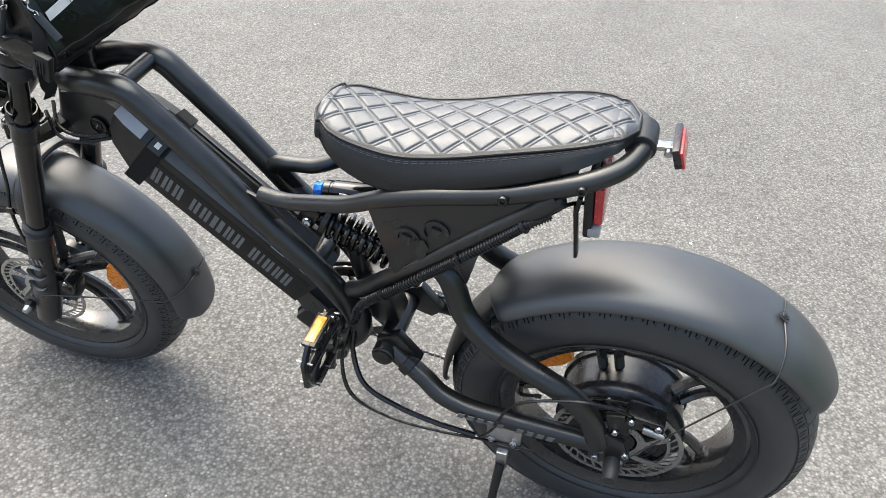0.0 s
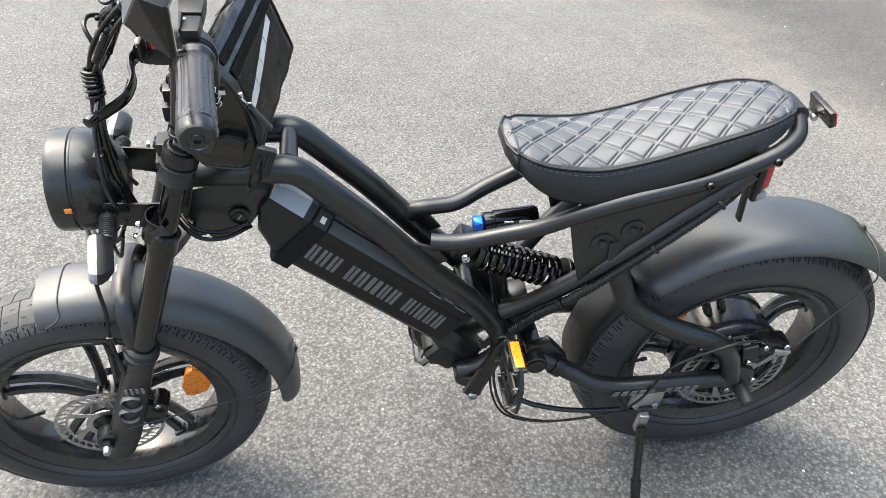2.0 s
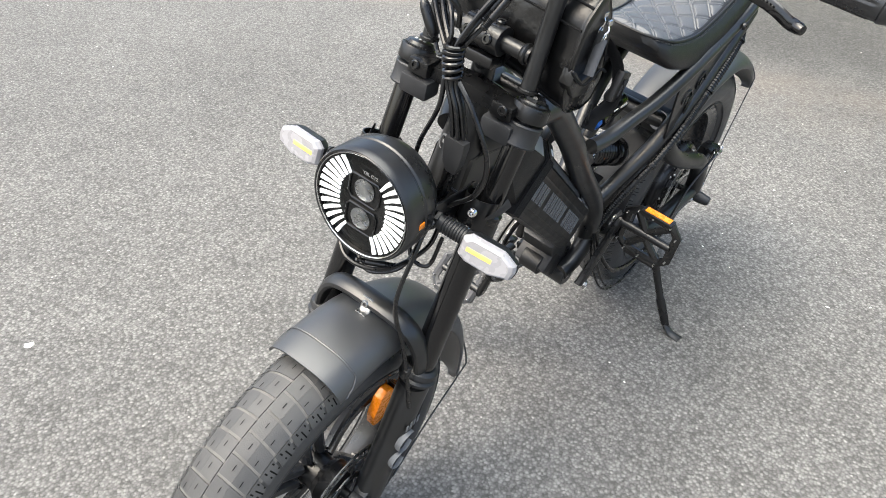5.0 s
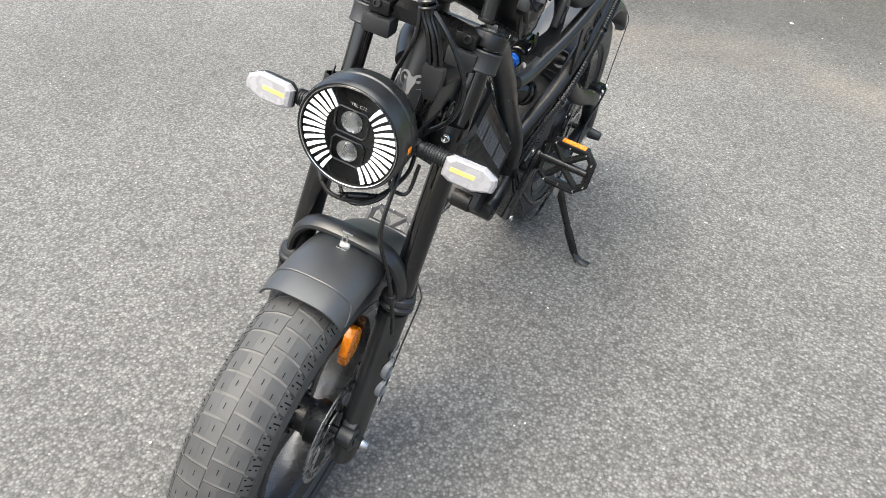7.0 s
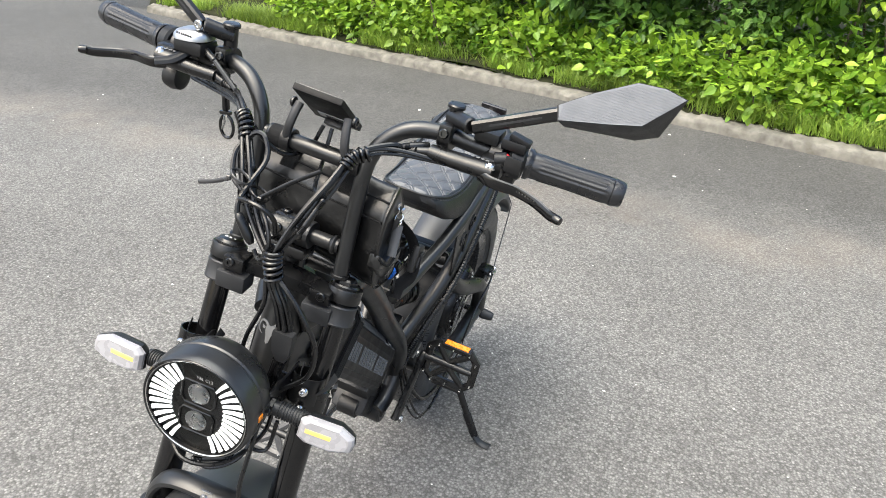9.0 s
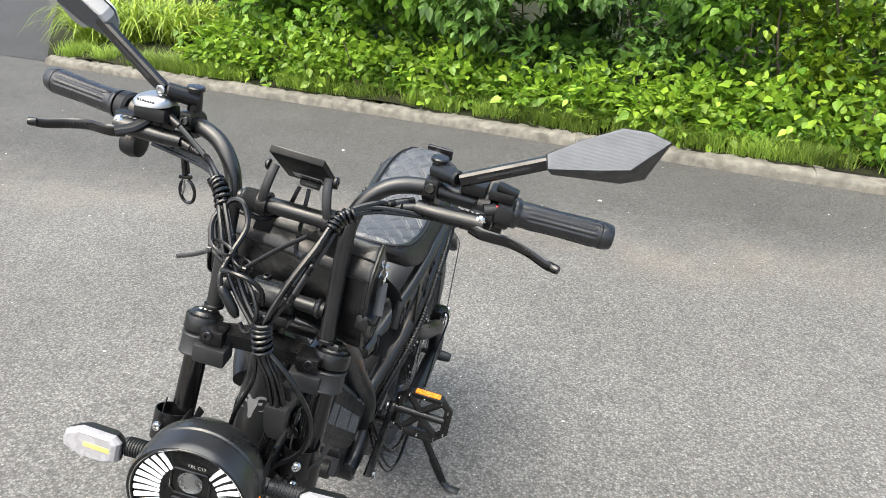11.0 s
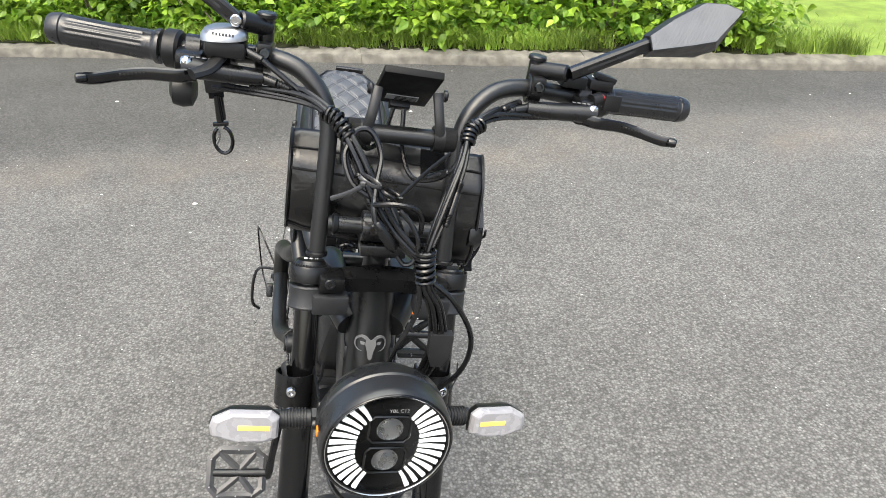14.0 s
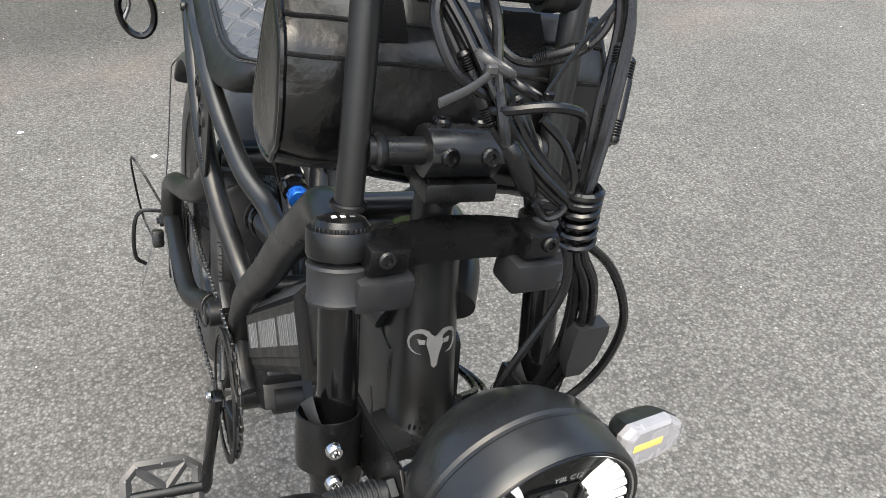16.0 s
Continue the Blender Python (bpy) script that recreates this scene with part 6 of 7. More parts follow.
# ---- turn signals ----
def turn_signal(sg, inner, tip, label):
    A, T = V(inner), V(tip)
    d = (T - A).normalized()
    f = V(-1, 0, 0.22)
    f = (f - d * f.dot(d)).normalized()
    u = d.cross(f)
    if u.z < 0:
        u = -u
    ln = (T - A).length
    m = Matrix((d, u, f)).transposed().to_4x4()
    m.translation = A
    out = [(0.0, -0.0115), (0.0, 0.0105), (0.008, 0.0165), (ln * 0.72, 0.0165), (ln * 0.97, 0.008), (ln, 0.0), (ln * 0.97, -0.010), (ln * 0.62, -0.0175), (0.01, -0.0165)]
    cxx = ln * 0.5
    lens = loft([[V(cxx + (x - cxx) * k, y * k, z) for x, y in out] for k, z in ((1.0, 0.0), (1.0, 0.005), (0.93, 0.009), (0.8, 0.011))])
    ts = part("turn_signal_left" if sg < 0 else "turn_signal_right", loft([[V(cxx + (x - cxx) * k, y * k + dy, z) for x, y in out] for k, z, dy in ((1.02, 0.001, 0), (1.01, -0.004, 0.0), (0.84, -0.012, 0.001), (0.55, -0.018, 0.002))]), M_PLASTIC, bike, label, m=m)
    part("signal_lens", lens, M_CLEAR, ts, "milky clear lens", sharp=0.3)
    part("diode", rbox((ln * 0.36, 0.001, 0.0104), (0.032, 0.0060, 0.002), 0.0009), M_AMBERLED, ts, "amber diode strip")
    stalk0 = V(0.10, sg * 0.062, 0.722)
    sp = m.inverted() @ stalk0
    end = V(0.004, 0, -0.012)
    part("stalk", cyl(sp, end, 0.0088, 0.0098, 18), M_RUBBER, ts, "ribbed rubber stalk")
    for k in range(9):
        p = sp.lerp(end, 0.25 + 0.075 * k)
        q = sp.lerp(end, 0.285 + 0.075 * k)
        part("stalk_rib", cyl(p, q, 0.0112, seg=16, bev=0.0008), M_RUBBER, ts)
    part("stalk_nut", nut(sp, (end - sp), 0.011, 0.006), M_SATIN, ts)
    return ts


turn_signal(-1, (0.092, -0.106, 0.721), (0.100, -0.174, 0.717), "left turn signal with a milky lens")
turn_signal(1, (0.090, 0.101, 0.722), (0.0935, 0.169, 0.722), "right turn signal with a milky lens")


# ---- cables ----
SHAPE = loom_shape
def cable(pts, r=0.0028, n=7, mat=None, name="cable"):
    return part(name, tube(pts, r, 8, n), mat or M_CABLE, bike)


def spiral(path, turns, R, r, name="spiral_wrap"):
    P = spline(path, 12)
    out = []
    k = turns * 12
    nrm = V(0, 1, 0.2)
    for i in range(k + 1):
        t = i / k * (len(P) - 1)
        j = min(int(t), len(P) - 2)
        p = P[j].lerp(P[j + 1], t - j)
        tg = (P[j + 1] - P[j]).normalized()
        nn = (nrm - tg * nrm.dot(tg)).normalized()
        bb = tg.cross(nn)
        a = 2 * math.pi * i / 12
        out.append(p + nn * (R * math.cos(a)) + bb * (R * math.sin(a)))
    return part(name, tube(out, r, 8, 1, raw=True), M_GLOSS, bike, "shiny black spiral cable wrap")


def sleeve(a, b, R=0.0048, n=6):
    """A ribbed cable connector."""
    a, b = V(a), V(b)
    h = (b - a).length
    prof = [(0.003, 0), (R, 0.002)]
    for k in range(n):
        z = h * (0.06 + 0.2 * k / n)
        prof += [(R, z), (R * 0.82, z + h * 0.012), (R, z + h * 0.024)]
    prof += [(R * 1.05, h * 0.3), (R * 1.05, h * 0.7)]
    for k in range(n):
        z = h * (0.74 + 0.2 * k / n)
        prof += [(R, z), (R * 0.82, z + h * 0.012), (R, z + h * 0.024)]
    prof += [(R, h - 0.002), (0.003, h)]
    return part("cable_connector", lathe(prof, a, b - a, 14), M_CABLE, bike, "ribbed cable connector")


CL_, CR2, CLOW = V(0.196, -0.075, 1.035), V(0.191, 0.067, 1.032), V(0.12, -0.031, 0.917)
# left bundle: from the levers to the top wrap, then down to the low wrap
for k, (dx, dy, dz, src) in enumerate(((0, 0, 0.004, (0.238, -0.12, 1.047)), (0.003, 0.002, -0.003, (0.25, -0.14, 1.055)), (-0.004, 0.001, 0.0, (0.245, -0.175, 1.045)), (0.001, -0.003, -0.006, (0.262, -0.20, 1.04)))):
    o = V(dx, dy, dz)
    cable([src, V(0.222, -0.105, 1.048) + o, CL_ + o, V(0.168, -0.064, 1.008) + o * 1.3, V(0.143, -0.048, 0.972) + o * 1.6, V(0.126, -0.036, 0.94) + o, CLOW + o * 0.8], 0.0031 if k < 2 else 0.0026)
spiral([CL_ + V(0.012, -0.014, 0.005), CL_, CL_ + V(-0.011, 0.005, -0.010)], 6, 0.0070, 0.0025)
sleeve((0.163, -0.06, 0.999), (0.138, -0.045, 0.958))
sleeve((0.158, -0.064, 0.993), (0.134, -0.05, 0.952), 0.0042)
sleeve((0.252, -0.142, 1.0545), (0.232, -0.116, 1.05), 0.0048)
# right bundle: to its wrap, a knotted loop, then down across to the low wrap
for k, (dx, dy, dz, src) in enumerate(((0, 0, 0.003, (0.238, 0.12, 1.047)), (0.003, -0.002, -0.004, (0.238, 0.148, 1.071)), (-0.004, 0.003, 0, (0.25, 0.16, 1.04)), (0.002, 0.003, -0.007, (0.262, 0.19, 1.035)), (-0.002, -0.003, -0.009, (0.265, 0.20, 1.03)))):
    o = V(dx, dy, dz)
    cable([src, V(0.222, 0.10, 1.045) + o, CR2 + o, V(0.168, 0.045, 1.008) + o * 1.4, V(0.148, 0.024, 0.975) + o * 1.7, V(0.135, 0.002, 0.945) + o * 1.2, CLOW + V(0, 0.004, 0.004) + o * 0.8], 0.0031 if k < 2 else 0.0026)
spiral([CR2 + V(0.012, 0.013, 0.004), CR2, CR2 + V(-0.012, -0.011, -0.012)], 6, 0.0074, 0.0025)
cable([(0.158, 0.05, 0.985), (0.168, 0.058, 1.005), (0.181, 0.050, 1.026), (0.182, 0.034, 1.028), (0.172, 0.022, 1.008), (0.150, 0.026, 0.985), (0.132, 0.028, 0.968), (0.126, 0.025, 0.954)], 0.0031)
cable([(0.178, 0.052, 1.022), (0.166, 0.060, 1.006), (0.152, 0.052, 0.985), (0.146, 0.036, 0.975), (0.146, 0.014, 0.965), (0.138, -0.002, 0.94)], 0.0031)
cable([(0.146, 0.03, 0.965), (0.130, 0.026, 0.972), (0.121, 0.008, 0.978), (0.121, -0.012, 0.975), (0.128, -0.022, 0.962), (0.130, -0.024, 0.945)], 0.0028)
for a, b, R in (((0.163, 0.035, 0.998), (0.146, 0.018, 0.966), 0.0046), ((0.158, 0.045, 0.992), (0.142, 0.026, 0.958), 0.0044), ((0.15, 0.012, 0.972), (0.138, -0.006, 0.938), 0.0044), ((0.155, 0.028, 0.986), (0.14, 0.012, 0.952), 0.0046)):
    sleeve(a, b, R)
# fat plug hanging by the stem
part("plug", lathe([(0.003, 0), (0.0045, 0.002), (0.0058, 0.008), (0.006, 0.028), (0.005, 0.034), (0.003, 0.038)], (0.126, 0.024, 0.956), (-0.03, -0.58, -0.8), 16), M_CABLE, bike, "fat black cable plug")
cable([(0.1245, -0.002, 0.92), (0.122, -0.010, 0.912), (0.12, -0.019, 0.918), (0.122, -0.022, 0.935), (0.128, -0.014, 0.953), (0.136, 0.0, 0.965)], 0.0026)
# zip ties
for p, q, tail in (((0.142, 0.042, 0.994), (0.142, 0.026, 0.990), (0.118, 0.073, 0.980)), ((0.146, 0.018, 0.980), (0.146, 0.002, 0.976), (0.168, -0.05, 1.018))):
    c = (V(p) + V(q)) / 2
    ring = [c + V(-0.002 + 0.009 * math.cos(a), 0.0115 * math.sin(a), 0.005 * math.sin(a)) for a in (2 * math.pi * j / 16 for j in range(16))]
    z = part("zip_tie", tube(ring, 0.0022, 6, 1, closed=True, flat=0.4, raw=True, up=(0, 0, 1)), M_TIE if tail[1] > 0 else M_CABLE, bike, "cable tie with a loose tail")
    part("tie_tail", tube([c + V(-0.012, 0.006 if tail[1] > 0 else -0.006, 0), c.lerp(V(tail), 0.55) + V(-0.006, 0, 0), tail], 0.0026, 6, 4, flat=0.35, up=(0, 0.3, 1)), M_TIE if tail[1] > 0 else M_CABLE, z)
    part("tie_head", rbox(c + V(-0.013, 0.008 if tail[1] > 0 else -0.008, 0.001), (0.004, 0.006, 0.005), 0.001, seg=1), M_TIE if tail[1] > 0 else M_CABLE, z)
# low wrap and the bundle below it
spiral([CLOW + V(0.001, 0.001, 0.016), CLOW, CLOW + V(0.0, -0.004, -0.022)], 6, 0.0096, 0.0027)
for k in range(7):
    a = 2 * math.pi * k / 7
    o = V(0.006 * math.cos(a), 0.006 * math.sin(a), 0)
    w = V(0.006 * math.cos(a), 0.007 * math.sin(a), 0)
    cable([CLOW + V(0, 0, 0.012) + o, CLOW + V(0, -0.004, -0.026) + o, V(0.118, -0.05, 0.862) + w, V(0.12, -0.060, 0.81) + w * 1.2, V(0.125, -0.052, 0.76) + w * 0.8, V(0.128, -0.044, 0.722) + o], 0.0027)
cable([CLOW + V(0.003, -0.006, -0.02), (0.118, -0.07, 0.87), (0.12, -0.098, 0.82), (0.122, -0.094, 0.77), (0.125, -0.062, 0.728)], 0.0031)
cable([CLOW + V(-0.004, 0.004, -0.02), (0.112, -0.03, 0.86), (0.115, -0.012, 0.80), (0.12, -0.006, 0.75), (0.13, 0.0, 0.72)], 0.0028)
part("splitter", bevelled(loft([[V(0.113 + dx * k, -0.061 + dy * k, z) for dx, dy in ((-0.006, -0.013), (0.006, -0.013), (0.006, 0.013), (-0.006, 0.013))] for z, k in ((0.832, 0.95), (0.825, 1.0), (0.80, 0.85), (0.786, 0.45))]), 0.002), M_RUBBER, bike, "black rubber cable splitter")
# loops under the lamp and the front brake line
cable([(0.108, 0.03, 0.70), (0.07, 0.045, 0.665), (0.045, 0.015, 0.645), (0.06, -0.03, 0.645), (0.10, -0.058, 0.672), (0.12, -0.06, 0.71)], 0.0029)
cable([(0.09, 0.0, 0.69), (0.062, 0.01, 0.655), (0.05, -0.015, 0.64), (0.075, -0.045, 0.65), (0.105, -0.05, 0.69)], 0.0026)
cable([(0.105, -0.03, 0.70), (0.09, -0.045, 0.66), (0.1, -0.066, 0.65), (0.112, -0.07, 0.69)], 0.0026)
sleeve((0.05, 0.005, 0.6435), (0.072, -0.04, 0.649), 0.0042)
cable([(0.118, -0.05, 0.73), (0.085, -0.055, 0.68), (0.056, -0.058, 0.61), (0.058, -0.078, 0.55), (0.056, -0.093, 0.51), (0.062, -0.103, 0.45), (0.075, -0.104, 0.38), (0.085, -0.09, 0.348)], 0.003, 8)
part("line_clip", rbox((0.057, -0.094, 0.508), (0.012, 0.006, 0.014), 0.002), M_PLASTIC, bike)
SHAPE = None
# battery-side looms
cable([(0.175, -0.02, 0.72), (0.20, -0.05, 0.70), (0.235, -0.052, 0.69), (0.272, -0.035, 0.69)], 0.003)
cable([(0.175, -0.04, 0.715), (0.205, -0.062, 0.693), (0.24, -0.058, 0.684), (0.275, -0.03, 0.68)], 0.003)
spiral([(0.15, -0.055, 0.728), (0.168, -0.058, 0.72), (0.185, -0.058, 0.712)], 5, 0.0075, 0.002)
# coiled conduit along the left frame tube
con = [(0.668, -0.056, 0.41), (0.682, -0.066, 0.46), (0.708, -0.078, 0.505), (0.75, -0.092, 0.555), (0.80, -0.099, 0.61), (0.86, -0.1, 0.67), (0.905, -0.099, 0.715), (0.94, -0.094, 0.748), (0.965, -0.08, 0.76)]
cond = part("conduit", tube(con, 0.0068, 10, 8), M_CABLE, bike, "ribbed black cable conduit along the frame tube")
P = spline(con, 24)
rb = None
acc = 0
for a, b in zip(P, P[1:]):
    acc += (b - a).length
    if acc > 0.0034:
        acc = 0
        t = cyl(a, a + (b - a).normalized() * 0.0018, 0.0083, seg=10, bev=0.0004)
        rb = t if rb is None else join(rb, t)
tagged(part("conduit_ribs", rb, M_CABLE, cond), kind="stuff")
for k in (0.35, 0.62, 0.86):
    i = int(k * (len(P) - 1))
    d = (P[i + 1] - P[i]).normalized()
    part("tie", lathe([(0.0085, -0.002), (0.0102, -0.002), (0.0102, 0.002), (0.0085, 0.002)], P[i], d, 14, closed=True), M_PLASTIC, cond)
# motor and brake lines by the crank
cable([(0.668, -0.056, 0.41), (0.672, -0.08, 0.36), (0.70, -0.105, 0.315), (0.76, -0.112, 0.288), (0.83, -0.112, 0.27), (0.9, -0.11, 0.262)], 0.0048)
cable([(0.66, -0.06, 0.40), (0.655, -0.09, 0.345), (0.68, -0.115, 0.29), (0.75, -0.122, 0.262), (0.84, -0.118, 0.256), (0.91, -0.112, 0.258), (1.0, -0.11, 0.262)], 0.0024)
cable([(0.66, -0.058, 0.39), (0.65, -0.085, 0.335), (0.675, -0.112, 0.282), (0.75, -0.118, 0.254), (0.84, -0.114, 0.25)], 0.0022)
cable([(0.965, -0.08, 0.76), (0.985, -0.06, 0.765), (1.0, -0.035, 0.75)], 0.0028)
# display leads
SHAPE = bar_shape
cable([(0.262, 0.002, 1.03), (0.25, 0.012, 1.0), (0.225, 0.03, 0.994), (0.205, 0.048, 1.012), (0.198, 0.06, 1.028)], 0.0028)
cable([(0.262, -0.01, 1.03), (0.245, -0.012, 0.99), (0.215, -0.022, 0.97), (0.195, -0.045, 0.978), (0.186, -0.062, 0.998), (0.19, -0.07, 1.025)], 0.0028)
sleeve((0.206, -0.032, 0.9715), (0.188, -0.058, 0.99), 0.0042)

# ---- bag strapped behind the handlebar ----
SHAPE = None
M_PULLGREY = pbr("grey_zip_rubber", (0.06, 0.061, 0.064), 0.45, 0, 0.12, 60)
LM = pose(0, 0, 0, LEAN, 0, 0)
bag = new("handlebar_bag")
bag.matrix_world = LM
tagged(bag, "black coated handlebar bag with zips and a white reflective strip", "bag")
SEC = [(0.246, 0.868), (0.262, 0.843), (0.300, 0.836), (0.320, 0.841), (0.330, 0.866), (0.318, 0.915), (0.303, 0.960), (0.280, 0.992), (0.250, 0.958), (0.244, 0.915)]


def bag_ring(y, k, bulge=0.0, lift=0.0):
    cx0, cz0 = 0.284, 0.91
    sx = 0.001 + 0.14 * y
    pts = [(cx0 + (x - cx0) * k, cz0 + (z - cz0) * k) for x, z in SEC]
    Q = [V(pts[i // 5][0], 0, pts[i // 5][1]).lerp(V(pts[(i // 5 + 1) % 10][0], 0, pts[(i // 5 + 1) % 10][1]), (i % 5) / 5) for i in range(50)]
    P = Q
    for _ in range(1):
        P = [P[i] * 0.5 + (P[i - 1] + P[(i + 1) % 50]) * 0.25 for i in range(50)]
    out = []
    for j, p in enumerate(P):
        n = (p - V(cx0, 0, cz0)).normalized()
        q = p + n * (bulge + lift + 0.0030 * noise.noise((p.x * 24, y * 26, p.z * 24)) + 0.0012 * noise.noise((p.x * 70, y * 60, p.z * 70)))
        q.z += (0.013 + 0.08 * y) * min(1.0, max(0.0, (0.905 - p.z) / 0.05))
        out.append(V(q.x + sx, 0.9035 * y + 0.0043, 0.9 + (q.z - 0.9) * (0.94 if q.z > 0.9 else 1.0)))
    return out


ys = [(-0.1245, 0.5), (-0.126, 0.8), (-0.1265, 0.93), (-0.124, 0.985), (-0.118, 1.0), (-0.105, 1.004)] + [(-0.09 + 0.18 * i / 18, 1.0 + 0.012 * math.sin(math.pi * i / 18)) for i in range(19)] + [(0.104, 1.0), (0.113, 0.985), (0.1165, 0.93), (0.117, 0.8), (0.116, 0.5)]
part("bag_body", loft([bag_ring(y, k) for y, k in ys]), M_FABRIC, bag, sharp=1.2)
for y in (-0.1245, 0.1145):
    part("edge_piping", tube(bag_ring(y, 0.965, 0.0012), 0.0022, 6, 1, closed=True, raw=True), M_FABRIC, bag)


def seam(j, y0, y1, r=0.0016, n=26):
    """A piped seam along the bag."""
    pts = [bag_ring(y0 + (y1 - y0) * i / n, 1.0, 0.0, 0.0004)[j] for i in range(n + 1)]
    part("seam_piping", tube(pts, r, 6, 1, raw=True), M_WEB, bag)


for j in (3, 15, 20, 38, 41):
    seam(j, -0.122, 0.113)


def band(j0, j1, y0, y1, name, mat, lift=0.0016, words="", nj=6, ny=10, slant=0.0):
    bm = bmesh.new()
    rows = []
    for a in range(ny + 1):
        y = y0 + (y1 - y0) * a / ny
        R = bag_ring(y, 1.0 + 0.006, 0.0, lift)
        row = []
        for b in range(nj + 1):
            t = (j0 + (j1 - j0) * b / nj + slant * (y + 0.11)) % 50
            i = int(t)
            row.append(R[i].lerp(R[(i + 1) % 50], t - i))
        rows.append(row)
    vs = [[bm.verts.new(p) for p in r] for r in rows]
    for a in range(ny):
        for b in range(nj):
            bm.faces.new((vs[a][b], vs[a + 1][b], vs[a + 1][b + 1], vs[a][b + 1]))
    bmesh.ops.solidify(bm, geom=bm.faces[:], thickness=0.0012)
    return part(name, bm, mat, bag, words)


band(24.3, 25.5, -0.104, 0.07, "reflective_strip", M_REFLECT_TAPE, 0.0026, "white reflective strip", slant=20)
for y in (-0.062, -0.022, 0.02):
    band(24.2, 25.6, y - 0.0006, y + 0.0006, "strip_seam", M_SATIN, 0.0034, ny=1, slant=20)
band(17.0, 29.5, -0.104, 0.096, "rear_pocket", M_FABRIC, 0.0012)
band(29.2, 30.6, -0.106, 0.1, "zip", M_WEB, 0.002, "black zip")
band(31.5, 32.9, -0.106, 0.1, "zip", M_WEB, 0.002, "black zip")
band(36, 39.5, -0.075, -0.045, "bar_strap", M_WEB, 0.0025, "black bar strap")
band(36, 39.5, 0.03, 0.055, "bar_strap", M_WEB, 0.0025, "black bar strap")


def pull(p, d, ln, mat):
    """A zip slider with a long rubber tongue."""
    p, d = V(p), V(d).normalized()
    sl = part("zip_slider", join(rbox(p, (0.008, 0.006, 0.006), 0.0015), tube([p + d * 0.002, p + d * 0.008 + V(0, -0.003, 0), p + d * 0.014], 0.0013, 6, 3)), M_CHROME, bag, "bright zip slider")
    q = p + d * 0.013
    part("pull_loop", tube([q + V(0.003, 0, 0), q + d * 0.004 + V(0.004, -0.001, 0), q + d * 0.008, q + d * 0.004 + V(-0.004, -0.001, 0)], 0.0009, 6, 4, closed=True), M_CHROME, sl)
    part("zip_pull", tube([q + d * 0.005, q + d * (0.006 + ln * 0.5), q + d * (0.006 + ln)], 0.0060, 8, 4, flat=0.3, up=(0, 1, 0.2)), mat, sl, "long rubber zip pull")
    return sl


pull((0.272, -0.108, 0.958), (-0.15, -0.04, -1), 0.034, M_RUBBER)
pull((0.278, -0.113, 0.949), (-0.42, -0.1, -0.9), 0.040, M_PULLGREY)
pull((0.294, -0.103, 0.939), (0.55, 0.0, -0.8), 0.036, M_RUBBER)
# end pocket, webbing and buckle on the left end
part("end_pocket", bevelled(prism([(0.222, 0.890), (0.240, 0.870), (0.270, 0.866), (0.294, 0.870), (0.298, 0.888), (0.276, 0.896), (0.248, 0.890), (0.226, 0.908)], -0.117, -0.100), 0.004), M_FABRIC, bag, "soft open end pocket")
part("pocket_edge", tube([(0.216, -0.1160, 0.910), (0.230, -0.1200, 0.896), (0.248, -0.1210, 0.888), (0.276, -0.1210, 0.897), (0.300, -0.1180, 0.886)], 0.0016, 6, 5), M_WEB, bag)
bk = part("buckle", rbox((0.314, -0.1330, 0.870), (0.024, 0.010, 0.038), 0.003, rot_y(0.35)), M_PLASTIC, bag, "black side-release buckle")
for k in range(3):
    part("buckle_rib", rbox((0.3105 + 0.004 * k, -0.1390, 0.870), (0.0018, 0.0025, 0.02), 0.0006, rot_y(0.35), seg=1), M_GREYRUBBER, bk)
part("webbing", tube([(0.300, -0.0960, 0.925), (0.312, -0.1200, 0.90), (0.314, -0.1320, 0.872), (0.309, -0.1330, 0.845), (0.300, -0.1230, 0.828), (0.291, -0.1230, 0.814)], 0.0095, 8, 5, flat=0.16, up=(0, 1, 0)), M_WEB, bag, "black webbing strap")
part("pocket_cord", tube([(0.298, -0.1160, 0.842), (0.292, -0.1190, 0.826), (0.296, -0.1190, 0.814)], 0.0018, 6, 4), M_CABLE, bag)

# ---- key strap with a snap hook hanging from the right grip ----
ks = new("key_strap")
ks.matrix_world = Matrix()
tagged(ks, "black key strap with a snap hook on the handlebar", "key strap")
top = LM @ V(0.281, 0.197, 1.043)
mid = V(0.341, 0.022, 1.024)
part("strap", tube([top, top.lerp(mid, 0.5) + V(0.008, 0, 0.006), mid + V(0.004, 0, 0.012), mid, mid + V(0, 0, -0.012)], 0.0085, 8, 5, flat=0.2, up=(0, 1, 0)), M_WEB, ks)
part("grip_pad", rbox(mid + V(-0.002, 0, 0.008), (0.005, 0.022, 0.026), 0.002), M_RUBBER, ks)
part("swivel", join(cyl(mid + V(0, 0, -0.008), mid + V(0, 0, -0.04), 0.0035, 0.0045, 12), rbox(mid + V(0, 0, -0.043), (0.006, 0.018, 0.005), 0.0015), cyl(mid + V(0, -0.005, -0.01), mid + V(0, -0.005, -0.038), 0.0022, seg=8)), M_GLOSS, ks, "dark metal swivel")
c = mid + V(0, 0, -0.066)
hk = [c + V(0, 0.0105 * math.sin(a), 0.0165 * math.cos(a) + 0.003) for a in (math.radians(25 + 320 * j / 13) for j in range(14))]
part("snap_hook", tube(hk, 0.0023, 8, 3), M_GLOSS, ks, "dark snap hook")
part("hook_gate", tube([c + V(0, 0.004, 0.018), c + V(0, 0.0035, 0.008), c + V(0, 0.009, -0.002)], 0.0016, 8, 3), M_STEEL, ks)

